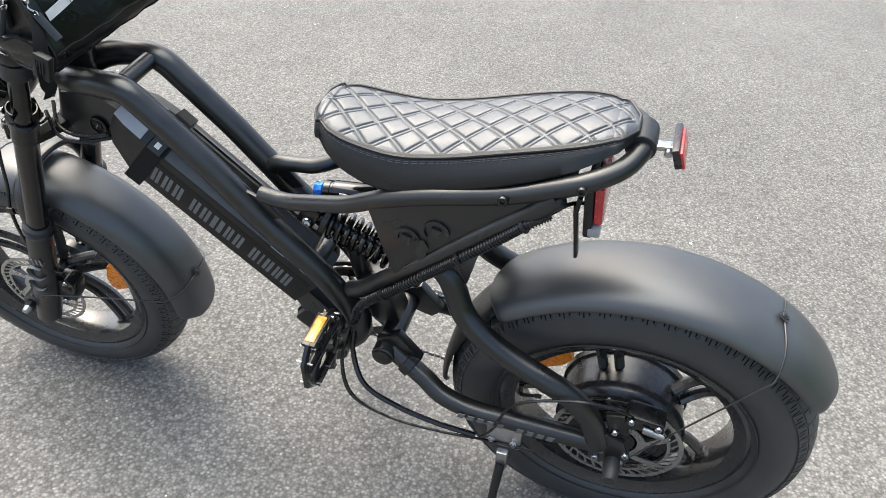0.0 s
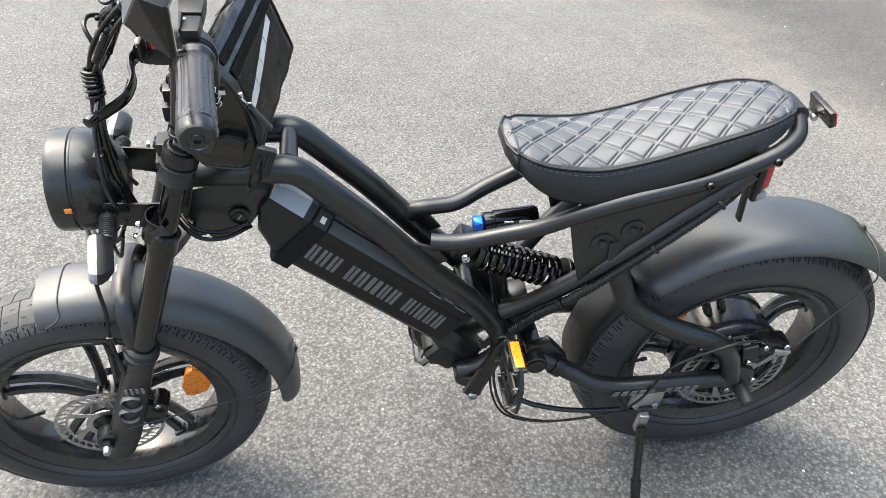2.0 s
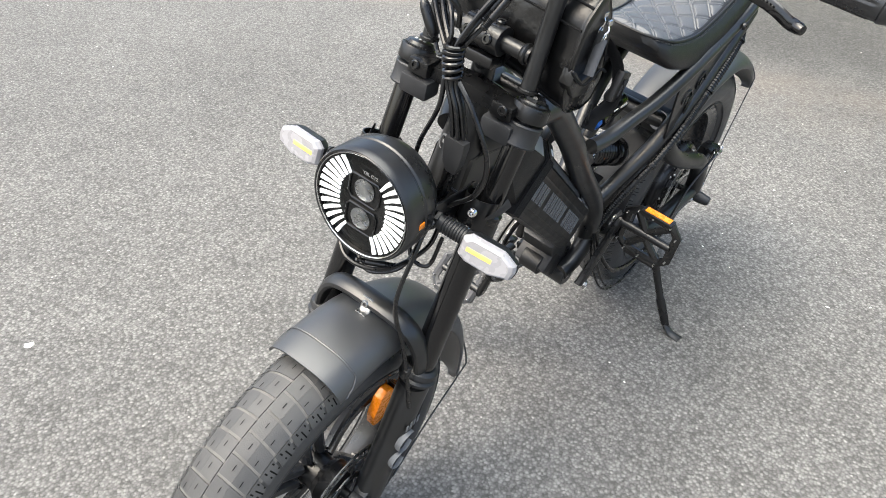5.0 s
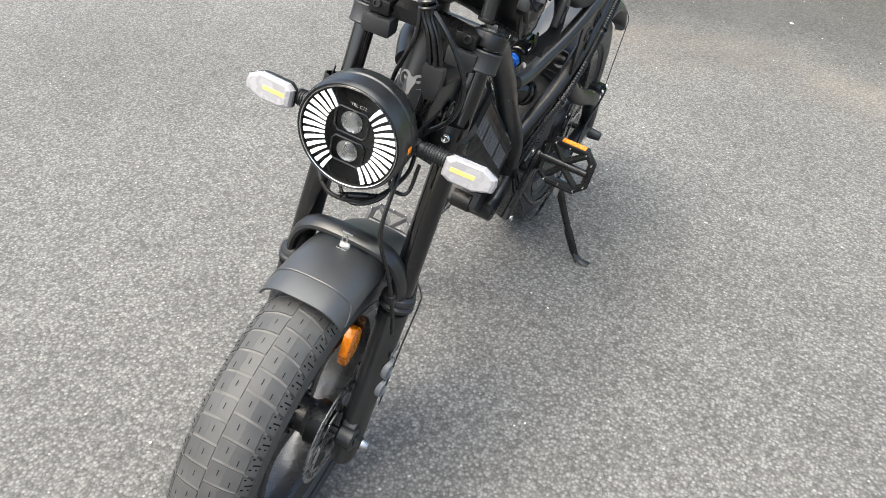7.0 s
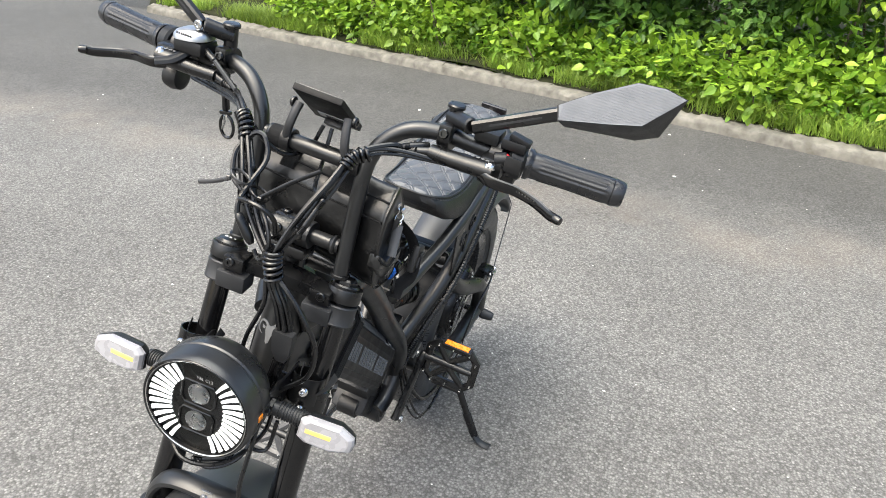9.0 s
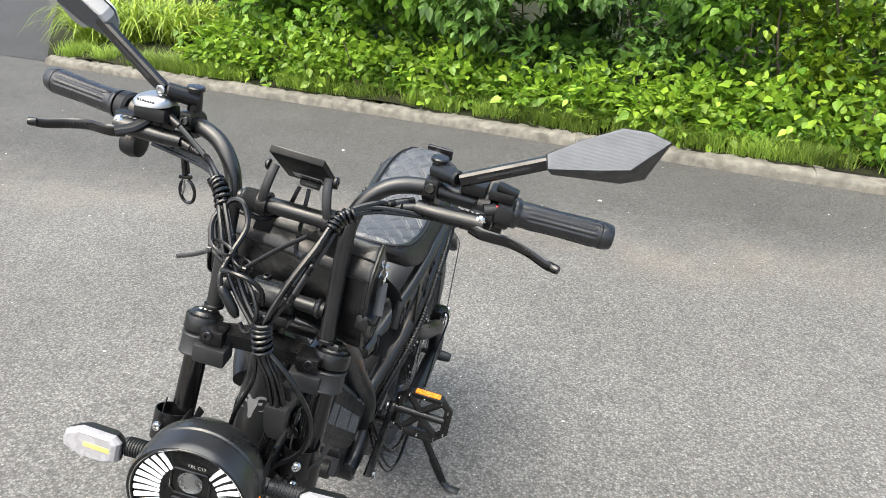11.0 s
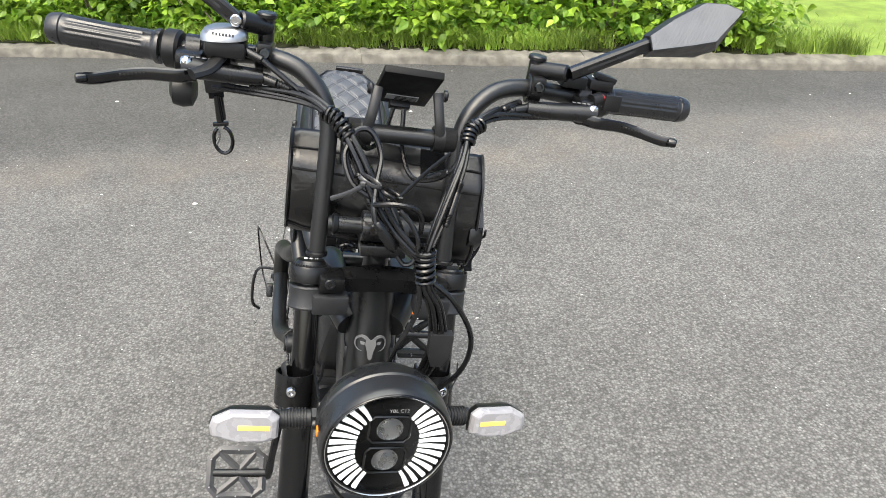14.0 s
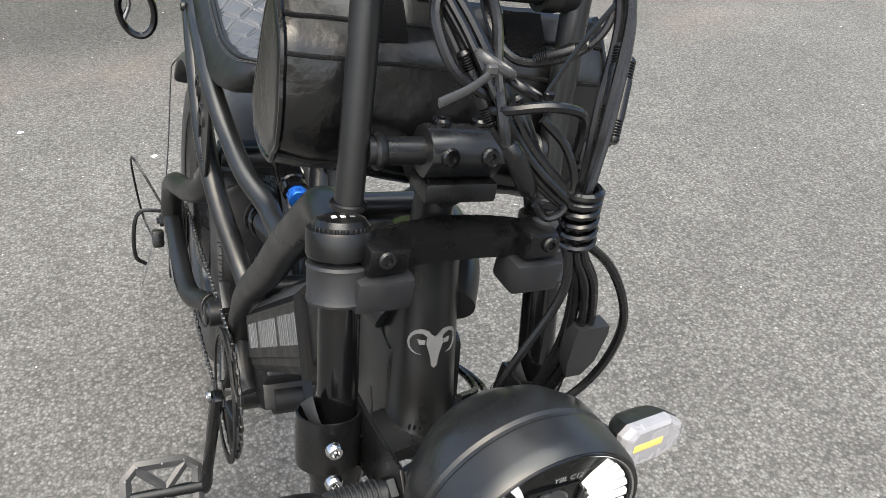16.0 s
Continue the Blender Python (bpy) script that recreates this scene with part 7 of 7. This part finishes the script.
# ---- ground, kerb, verge and hedge ----
def node_material(name):
    m = bpy.data.materials.new(name)
    m.use_nodes = True
    return m, m.node_tree, m.node_tree.nodes["Principled BSDF"]


def asphalt(name, dark, light, band=True):
    m, nt, b = node_material(name)
    N, L = nt.nodes.new, nt.links.new
    tc = N("ShaderNodeTexCoord")

    def noise_tex(scale, detail=4, rough=0.55):
        n = N("ShaderNodeTexNoise")
        n.inputs["Scale"].default_value, n.inputs["Detail"].default_value, n.inputs["Roughness"].default_value = scale, detail, rough
        L(tc.outputs["Object"], n.inputs["Vector"])
        return n

    def rng(src, a, b2, c, d):
        r = N("ShaderNodeMapRange")
        for k, v in ((1, a), (2, b2), (3, c), (4, d)):
            r.inputs[k].default_value = v
        L(src, r.inputs[0])
        return r.outputs[0]

    def mix(f, a, b2, mode="MIX"):
        x = N("ShaderNodeMix")
        x.data_type, x.blend_type = "RGBA", mode
        for key, v in (("Factor", f), ("A", a), ("B", b2)):
            if hasattr(v, "is_linked"):
                L(v, x.inputs[key])
            else:
                x.inputs[key].default_value = v
        return x.outputs["Result"]
    vor = N("ShaderNodeTexVoronoi")
    vor.inputs["Scale"].default_value = 150
    L(tc.outputs["Object"], vor.inputs["Vector"])
    bw = N("ShaderNodeRGBToBW")
    L(vor.outputs["Color"], bw.inputs[0])
    stone = mix(rng(bw.outputs[0], 0.2, 0.85, 0, 1), (*dark, 1), (*light, 1))
    # pale chips scattered in the mix
    vor2 = N("ShaderNodeTexVoronoi")
    vor2.inputs["Scale"].default_value = 120
    L(tc.outputs["Object"], vor2.inputs["Vector"])
    bw2 = N("ShaderNodeRGBToBW")
    L(vor2.outputs["Color"], bw2.inputs[0])
    chip = N("ShaderNodeMath")
    chip.operation = "MULTIPLY"
    L(rng(bw2.outputs[0], 0.84, 0.88, 0, 0.75), chip.inputs[0])
    L(rng(vor2.outputs["Distance"], 0.26, 0.4, 1, 0), chip.inputs[1])
    col = mix(chip.outputs[0], stone, (0.36, 0.35, 0.33, 1))
    # bitumen pits between the stones, in patches
    pit = rng(vor.outputs["Distance"], 0.3, 0.65, 1.0, 0.6)
    col = mix(1.0, col, pit, "MULTIPLY")
    col = mix(rng(noise_tex(70, 5, 0.65).outputs["Fac"], 0.47, 0.68, 0, 0.5), col, (0.055, 0.054, 0.052, 1))
    # broad stains and wear
    col = mix(1.0, col, rng(noise_tex(0.9, 6).outputs["Fac"], 0.3, 0.7, 0.86, 1.14), "MULTIPLY")
    col = mix(1.0, col, rng(noise_tex(7, 6, 0.65).outputs["Fac"], 0.3, 0.7, 0.9, 1.1), "MULTIPLY")
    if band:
        # kerbside darkening paints tree reflections into the colour; a rusty seam marks its edge
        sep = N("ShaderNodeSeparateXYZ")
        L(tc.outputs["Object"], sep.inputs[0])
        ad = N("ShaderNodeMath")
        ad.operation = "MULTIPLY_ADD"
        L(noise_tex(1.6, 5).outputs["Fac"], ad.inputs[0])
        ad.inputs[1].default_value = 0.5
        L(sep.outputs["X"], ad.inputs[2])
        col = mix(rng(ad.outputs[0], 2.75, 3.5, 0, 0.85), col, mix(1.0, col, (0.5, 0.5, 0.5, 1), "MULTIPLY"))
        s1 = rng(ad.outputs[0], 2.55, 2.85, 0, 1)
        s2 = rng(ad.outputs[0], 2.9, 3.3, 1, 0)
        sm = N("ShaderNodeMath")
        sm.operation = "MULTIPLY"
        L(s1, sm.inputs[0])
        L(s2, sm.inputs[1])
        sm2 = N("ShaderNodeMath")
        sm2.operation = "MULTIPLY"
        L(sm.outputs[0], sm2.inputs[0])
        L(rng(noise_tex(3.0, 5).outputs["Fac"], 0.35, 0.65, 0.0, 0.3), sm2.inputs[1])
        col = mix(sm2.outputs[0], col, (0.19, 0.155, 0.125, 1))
    L(col, b.inputs["Base Color"])
    L(rng(noise_tex(60, 4).outputs["Fac"], 0.3, 0.7, 0.72, 0.95), b.inputs["Roughness"])
    b.inputs["Specular IOR Level"].default_value = 0.35
    hgt = N("ShaderNodeMath")
    hgt.operation = "MULTIPLY_ADD"
    L(rng(vor.outputs["Distance"], 0.1, 0.6, 1, 0), hgt.inputs[0])
    hgt.inputs[1].default_value = 0.7
    L(noise_tex(330, 3).outputs["Fac"], hgt.inputs[2])
    bp = N("ShaderNodeBump")
    bp.inputs["Strength"].default_value, bp.inputs["Distance"].default_value = 0.6, 0.0022
    L(hgt.outputs[0], bp.inputs["Height"])
    L(bp.outputs["Normal"], b.inputs["Normal"])
    return m


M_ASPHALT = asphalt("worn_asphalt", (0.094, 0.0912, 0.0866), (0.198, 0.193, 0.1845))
M_DRIVE = asphalt("dark_driveway_asphalt", (0.022, 0.0225, 0.023), (0.05, 0.05, 0.05), band=False)
M_CONC = pbr("weathered_kerb_concrete", (0.145, 0.137, 0.118), 0.9, 0, 0.35, 14, 0.9, 160, spec=0.25, wear=0.8, wear_color=(0.07, 0.066, 0.045))
M_SOIL = pbr("verge_soil", (0.022, 0.024, 0.012), 0.95, 0, 0.35, 9, 0.8, 60, spec=0.08, wear=0.5, wear_color=(0.03, 0.05, 0.012))
M_LAWN = pbr("lawn_ground", (0.15, 0.21, 0.045), 0.95, 0, 0.3, 6, 0.8, 90, spec=0.15)
M_BARK = pbr("grey_brown_bark", (0.12, 0.10, 0.075), 0.9, 0, 0.3, 40, 0.6, 120, spec=0.2)
M_LITTER = pbr("pale_litter", (0.62, 0.60, 0.55), 0.8, 0, 0.2, 60, island=0.35)


def leaf_material(name, c0, c1, rough=0.42, thin=0.35):
    m, nt, b = node_material(name)
    N, L = nt.nodes.new, nt.links.new
    geo = N("ShaderNodeNewGeometry")
    mx = N("ShaderNodeMix")
    mx.data_type = "RGBA"
    mx.inputs["A"].default_value, mx.inputs["B"].default_value = (*c0, 1), (*c1, 1)
    L(geo.outputs["Random Per Island"], mx.inputs["Factor"])
    tc = N("ShaderNodeTexCoord")
    n = N("ShaderNodeTexNoise")
    n.inputs["Scale"].default_value = 2.2
    L(tc.outputs["Object"], n.inputs["Vector"])
    r = N("ShaderNodeMapRange")
    r.inputs[1].default_value, r.inputs[2].default_value, r.inputs[3].default_value, r.inputs[4].default_value = 0.3, 0.7, 0.5, 1.5
    L(n.outputs["Fac"], r.inputs[0])
    m2 = N("ShaderNodeMix")
    m2.data_type, m2.blend_type = "RGBA", "MULTIPLY"
    m2.inputs["Factor"].default_value = 1
    L(mx.outputs["Result"], m2.inputs["A"])
    L(r.outputs[0], m2.inputs["B"])
    L(m2.outputs["Result"], b.inputs["Base Color"])
    b.inputs["Roughness"].default_value = rough
    b.inputs["Specular IOR Level"].default_value = 0.4
    tr = N("ShaderNodeBsdfTranslucent")
    L(m2.outputs["Result"], tr.inputs["Color"])
    ms = N("ShaderNodeMixShader")
    ms.inputs[0].default_value = thin
    L(b.outputs[0], ms.inputs[1])
    L(tr.outputs[0], ms.inputs[2])
    L(ms.outputs[0], nt.nodes["Material Output"].inputs["Surface"])
    return m


M_LEAF_MID = leaf_material("mid_green_leaf", (0.062, 0.145, 0.016), (0.20, 0.36, 0.036))
M_LEAF_DARK = leaf_material("dark_green_leaf", (0.052, 0.118, 0.026), (0.145, 0.265, 0.05))
M_LEAF_LIME = leaf_material("lime_green_leaf", (0.13, 0.24, 0.015), (0.34, 0.46, 0.04))
M_LEAF_LOW = leaf_material("ground_cover_leaf", (0.11, 0.22, 0.018), (0.30, 0.45, 0.045))
M_GRASS = leaf_material("grass_blade", (0.12, 0.20, 0.03), (0.28, 0.38, 0.06), 0.5)
M_LILY = leaf_material("lily_blade", (0.16, 0.25, 0.025), (0.34, 0.44, 0.05), 0.45)


def mesh_thing(name, verts, faces, mat, parent=None, label="", category="", group="", kind="", smooth=False):
    me = bpy.data.meshes.new(name)
    me.from_pydata([tuple(v) for v in verts], [], faces)
    if smooth:
        me.polygons.foreach_set("use_smooth", [True] * len(me.polygons))
    me.materials.append(mat)
    ob = new(name, me)
    if parent is not None:
        ob.parent = parent
    return tagged(ob, label, category, group, kind)


def kerb_x(y):
    return 4.525 + 0.26 * y + 0.012 * math.sin(1.3 * y)


rng_ = np.random.default_rng(7)
# the road: one sheet to the horizon
gx = np.r_[-300, -60, -15, np.linspace(-5, 9, 29), 20, 80, 400]
gy = np.r_[-300, -60, -15, np.linspace(-6, 8, 29), 20, 80, 300]
gv = [(x, y, 0.0) for x in gx for y in gy]
gf = [(i * len(gy) + j, (i + 1) * len(gy) + j, (i + 1) * len(gy) + j + 1, i * len(gy) + j + 1) for i in range(len(gx) - 1) for j in range(len(gy) - 1)]
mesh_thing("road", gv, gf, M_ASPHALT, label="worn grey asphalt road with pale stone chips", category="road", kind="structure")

# driveway of darker asphalt behind the end of the kerb
dv = [(5.93, 4.95, 0.004), (9.6, 7.9, 0.004), (34, 28, 0.004), (9, 40, 0.004), (6.1, 9.0, 0.004), (6.15, 6.3, 0.004), (6.04, 5.45, 0.004)]
mesh_thing("driveway", dv, [tuple(range(7))], M_DRIVE, label="dark asphalt driveway apron", category="driveway", kind="structure")

# verge behind the kerb
vx, vy = 30, 40
vv, vf = [], []
ys = np.linspace(-3.15, 4.95, vy)
for i in range(vx):
    for j, y in enumerate(ys):
        d = (i / (vx - 1)) ** 1.6 * 14
        z = 0.075 + 0.05 * min(1, d) + 0.04 * noise.noise((d * 1.3, y * 1.3, 0)) + 0.03 * d
        vv.append((kerb_x(y) + 0.10 + d, y + d * 0.75 * max(0.0, (y - 3.0) / 1.95), z))
vf = [(i * vy + j, (i + 1) * vy + j, (i + 1) * vy + j + 1, i * vy + j + 1) for i in range(vx - 1) for j in range(vy - 1)]
mesh_thing("verge", vv, vf, M_SOIL, label="weedy earth verge behind the kerb", category="verge", kind="structure", smooth=True)

# kerb of weathered blocks
kerb = new("kerb")
tagged(kerb, "low weathered concrete kerb with worn edges", "kerb", kind="structure")
y = -13.0
while y < 4.85:
    ln = float(rng_.uniform(1.2, 2.4))
    y1 = min(y + ln, 4.9)
    n = 48
    rings = []
    for i in range(n + 1):
        yy = y + 0.0008 + (y1 - y - 0.0016) * i / n
        x0 = kerb_x(yy)
        w = lambda s: float(rng_.normal(0, s))
        tp = 0.064 + w(0.003)
        rings.append([V(x0 + w(0.004), yy, -0.05), V(x0 + 0.006 + w(0.005), yy, tp * 0.55), V(x0 + 0.02 + w(0.006), yy, tp * 0.9), V(x0 + 0.045 + w(0.005), yy, tp + w(0.003)), V(x0 + 0.12 + w(0.012), yy, tp + 0.012 + w(0.004)), V(x0 + 0.14, yy, -0.05)])
    part("kerb_block", loft(rings), M_CONC, kerb, sharp=0.9)
    y = y1

# leaves
LEAF = np.array([(0, 0, 0), (-0.30, 0.28, 0.05), (0, 0.32, -0.02), (0.30, 0.28, 0.05), (-0.27, 0.6, 0.03), (0, 0.62, -0.03), (0.27, 0.6, 0.03), (0, 1.05, -0.10)])
LEAF_F = [(0, 2, 1), (0, 3, 2), (1, 2, 5, 4), (2, 3, 6, 5), (4, 5, 7), (5, 6, 7)]


def leaves(centres, outward, size, rng, droop=0.5, aspect=1.0):
    """Leaf blades with their stalk ends at centres, tipped outward and down."""
    n = len(centres)
    d = outward + rng.normal(0, 0.55, (n, 3))
    d[:, 2] -= droop * rng.random(n)
    d /= np.linalg.norm(d, axis=1)[:, None] + 1e-9
    up = np.tile((0, 0, 1.0), (n, 1)) + rng.normal(0, 0.35, (n, 3))
    s = np.cross(d, up)
    s /= np.linalg.norm(s, axis=1)[:, None] + 1e-9
    u = np.cross(s, d)
    sz = size * rng.uniform(0.55, 1.3, n)
    v = centres[:, None] + sz[:, None, None] * (LEAF[None, :, :1] * aspect * s[:, None] + LEAF[None, :, 1:2] * d[:, None] + LEAF[None, :, 2:] * u[:, None])
    verts = v.reshape(-1, 3)
    faces = [tuple(8 * i + k for k in f) for i in range(n) for f in LEAF_F]
    return verts.tolist(), faces


def shrub(c, rad, height, count, size, mat, label, seed, droop=0.5, aspect=1.0, clumps=34, z0=0.05):
    """A shrub: bare stems from the ground and a ragged crown of leaf clumps."""
    rng = np.random.default_rng(seed)
    ob = new("shrub")
    ob.matrix_world = pose(c[0], c[1], 0)
    tagged(ob, label, "shrub", "hedge shrubs")
    cl = []
    while len(cl) < clumps:
        p = rng.uniform(-1, 1, 3)
        if np.linalg.norm(p) < 1:
            cl.append((p[0] * rad[0], p[1] * rad[1], z0 + height * (0.5 + 0.5 * p[2])))
    cl = np.array(cl)
    per = count // clumps
    cen, outw = [], []
    for p in cl:
        r = rng.uniform(0.16, 0.34)
        q = rng.normal(0, 1, (per, 3))
        q /= np.linalg.norm(q, axis=1)[:, None]
        cen.append(p + q * (r * rng.uniform(0.55, 1.0, per)[:, None]) * (1, 1, 0.8))
        outw.append(q * 0.8 + np.array([-0.5, 0, 0.1]))
    cen, outw = np.concatenate(cen), np.concatenate(outw)
    ok = cen[:, 2] > 0.1
    v, f = leaves(cen[ok], outw[ok], size, rng, droop, aspect)
    mesh_thing("foliage", v, f, mat, ob)
    for k in range(7 if count > 500 else 2):
        p = cl[int(rng.integers(len(cl)))]
        b0 = (float(rng.normal(0, 0.12)), float(rng.normal(0, 0.15)), 0.0)
        mid = (float(p[0]) * 0.5 + float(rng.normal(0, 0.05)), float(p[1]) * 0.5, float(p[2]) * 0.55)
        part("stem", tube([b0, mid, tuple(float(q) for q in p)], (0.014, 0.004), 6, 4), M_BARK, ob)
    return ob


HEDGE = [
    # y, depth behind kerb, radii, height, count, leaf size, material, words
    (2.95, 2.1, (0.7, 0.7), 1.9, 1500, 0.10, M_LEAF_MID, "mid-green leafy shrub behind the kerb"),
    (2.4, 1.3, (0.75, 0.9), 2.0, 2000, 0.11, M_LEAF_MID, "broad-leaved green shrub behind the kerb"),
    (1.3, 1.25, (0.7, 0.8), 1.9, 2000, 0.095, M_LEAF_MID, "dense green shrub with drooping leaves"),
    (0.2, 1.2, (0.7, 0.85), 2.3, 2300, 0.105, M_LEAF_DARK, "dark green bush with pointed drooping leaves"),
    (-0.7, 1.25, (0.65, 0.8), 2.1, 2000, 0.09, M_LEAF_DARK, "dark green bush with pointed drooping leaves"),
    (-1.6, 1.2, (0.6, 0.75), 1.9, 2000, 0.075, M_LEAF_MID, "mid-green leafy shrub behind the kerb"),
    (-2.2, 1.15, (0.60, 0.60), 2.0, 2600, 0.06, M_LEAF_LIME, "lime-green small-leaved shrub beside the lawn"),
    (-2.75, 1.6, (0.55, 0.42), 2.2, 2000, 0.06, M_LEAF_LIME, "lime-green small-leaved shrub beside the lawn"),
    (3.0, 2.8, (1.0, 1.1), 3.0, 1800, 0.12, M_LEAF_DARK, "tall dark shrub at the back of the hedge"),
    (1.2, 2.7, (1.0, 1.2), 3.2, 1800, 0.12, M_LEAF_DARK, "tall dark shrub at the back of the hedge"),
    (-0.7, 2.7, (1.0, 1.2), 3.2, 1800, 0.12, M_LEAF_DARK, "tall dark shrub at the back of the hedge"),
    (-2.1, 2.9, (0.9, 0.75), 3.0, 1800, 0.11, M_LEAF_MID, "tall green shrub at the back of the hedge"),
    (5.2, 3.6, (1.0, 1.1), 2.6, 1500, 0.12, M_LEAF_DARK, "tall dark shrub at the back of the hedge"),
]
for k, (y, d, rad, h, n, sz, mat, words) in enumerate(HEDGE):
    shrub((kerb_x(y) + d, y), rad, h, int(n * 1.9), sz * 1.02, mat, words, 100 + k, 0.9 if mat is M_LEAF_DARK else 0.45, 0.85 if mat is M_LEAF_DARK else 1.05)
# low broad-leaved weeds along the foot of the hedge
for k in range(26):
    y = 3.2 - 6.2 * k / 25 + float(rng_.normal(0, 0.08))
    d = float(rng_.uniform(0.38, 0.62))
    h = float(rng_.uniform(0.22, 0.5))
    o = shrub((kerb_x(y) + d, y), (0.22, 0.3), h, 260, 0.072, M_LEAF_LOW, "low bright green broad-leaved weeds by the kerb", 300 + k, 0.35, 1.1, clumps=9, z0=0.1)
    o.name = "weeds"
    tagged(o, category="weeds", group="weeds along the kerb")

# ground cover filling the verge under the hedge
rg = np.random.default_rng(77)
ncv = 10500
cy_ = rg.uniform(-3.1, 3.3, ncv)
cd_ = 0.27 + np.abs(rg.normal(0, 0.62, ncv))
cz_ = 0.07 + rg.random(ncv) * (0.05 + 0.45 * np.minimum(1, cd_))
cen = np.stack([np.array([kerb_x(t) for t in cy_]) + cd_, cy_, cz_], 1)
v, f = leaves(cen, np.tile((-0.6, 0, 0.45), (ncv, 1)), 0.062, rg, 0.6, 0.95)
mesh_thing("ground_cover", v, f, M_LEAF_MID, label="dense leafy ground cover under the hedge", category="ground cover", kind="stuff")


def blades(n, xs, ys, h, w, rng, lean=0.5):
    v, f = [], []
    for i in range(n):
        x, y = xs[i], ys[i]
        hh = h * rng.uniform(0.5, 1.3)
        a = rng.uniform(0, 2 * math.pi)
        l = lean * rng.uniform(0.2, 1.2) * hh
        dx, dy = math.cos(a), math.sin(a)
        px, py = -dy * w / 2, dx * w / 2
        b = len(v)
        z0 = 0.06
        v += [(x - px, y - py, z0), (x + px, y + py, z0), (x - px * 0.8 + dx * l * 0.35, y - py * 0.8 + dy * l * 0.35, z0 + hh * 0.6), (x + px * 0.8 + dx * l * 0.35, y + py * 0.8 + dy * l * 0.35, z0 + hh * 0.6), (x + dx * l, y + dy * l, z0 + hh)]
        f += [(b, b + 1, b + 3, b + 2), (b + 2, b + 3, b + 4)]
    return v, f


ng = 22000
gyv = rng_.uniform(-3.6, 4.9, ng)
tuft = np.array([noise.noise((t * 2.3, 5.1, 0.7)) + 0.6 * noise.noise((t * 7.0, 1.3, 2.2)) for t in gyv])
gyv = gyv[tuft > rng_.normal(-0.12, 0.16, ng)]
ng = len(gyv)
gxv = np.array([kerb_x(t) for t in gyv]) + 0.13 + np.abs(rng_.normal(0, 0.2, ng))
v, f = blades(ng, gxv, gyv, 0.14, 0.0055, rng_, 1.1)
mesh_thing("verge_grass", v, f, M_GRASS, label="fresh green grass along the kerb", category="grass", kind="stuff")
# lawn past the end of the hedge
lv = [(kerb_x(-3.1) + 0.11, -3.1, 0.068), (kerb_x(-14) + 0.11, -14, 0.068), (60, -40, 0.9), (60, -3, 0.9), (12, -2.6, 0.32), (kerb_x(-3.1) + 1.6, -2.9, 0.17)]
mesh_thing("lawn", lv, [tuple(range(6))], M_LAWN, label="sunlit mown lawn beyond the hedge", category="lawn", kind="structure")
nl = 16000
lyv = rng_.uniform(-8.5, -3.0, nl)
lxv = np.array([kerb_x(t) for t in lyv]) + 0.14 + rng_.uniform(0, 4.5, nl)
v, f = blades(nl, lxv, lyv, 0.075, 0.006, rng_)
v = [(a, b, c + 0.03 * max(0, a - 4.2)) for a, b, c in v]
mesh_thing("lawn_grass", v, f, M_GRASS, label="short bright green lawn grass", category="grass", kind="stuff")


def lily(c, n, seed, name_label):
    rng = np.random.default_rng(seed)
    v, f = [], []
    for i in range(n):
        a, ln = rng.uniform(0, 2 * math.pi), rng.uniform(0.55, 1.0)
        dx, dy = math.cos(a), math.sin(a)
        sp = rng.uniform(0.35, 0.95)
        b = len(v)
        x0, y0 = rng.normal(0, 0.07), rng.normal(0, 0.07)
        for k in range(7):
            t = k / 6
            r, z = ln * sp * t, ln * (1.15 * t - (0.55 + 0.5 * sp) * t ** 2.4)
            w = 0.012 * (1 - t ** 2) + 0.001
            v += [(x0 + dx * r - dy * w, y0 + dy * r + dx * w, 0.08 + max(z, 0.0)), (x0 + dx * r + dy * w, y0 + dy * r - dx * w, 0.08 + max(z, 0.0))]
        f += [(b + 2 * k, b + 2 * k + 1, b + 2 * k + 3, b + 2 * k + 2) for k in range(6)]
    ob = mesh_thing("daylily_clump", v, f, M_LILY, label=name_label, category="plant", group="daylilies at the driveway")
    ob.matrix_world = pose(c[0], c[1], 0)
    return ob


for k, (x, y) in enumerate(((6.45, 4.8), (6.65, 4.45), (6.9, 4.9), (6.95, 4.3), (7.15, 4.0), (7.3, 4.6), (7.5, 5.2), (6.75, 4.0), (7.6, 4.2), (8.0, 5.0), (7.3, 3.65))):
    lily((x, y), 120, 50 + k, "arching bright green daylily leaves by the driveway")

# small pale bits of litter on the road, and two dead leaves
bits_v, bits_f = [], []
for k in range(260):
    x, y = float(rng_.uniform(-1.2, 4.2)), float(rng_.uniform(-3.2, 3.5))
    r = float(rng_.choice([0.0025, 0.003, 0.004, 0.006, 0.012], p=[0.4, 0.3, 0.2, 0.08, 0.02]))
    b = len(bits_v)
    n = 5
    for j in range(n):
        a = 2 * math.pi * j / n + float(rng_.uniform(0, 0.8))
        bits_v.append((x + r * math.cos(a) * float(rng_.uniform(0.6, 1.2)), y + r * math.sin(a), 0.0008))
    bits_v.append((x, y, 0.001 + r * 0.35))
    bits_f += [(b + j, b + (j + 1) % n, b + n) for j in range(n)]
mesh_thing("grit", bits_v, bits_f, M_LITTER, label="pale grit and crumbs on the asphalt", category="grit", kind="stuff")
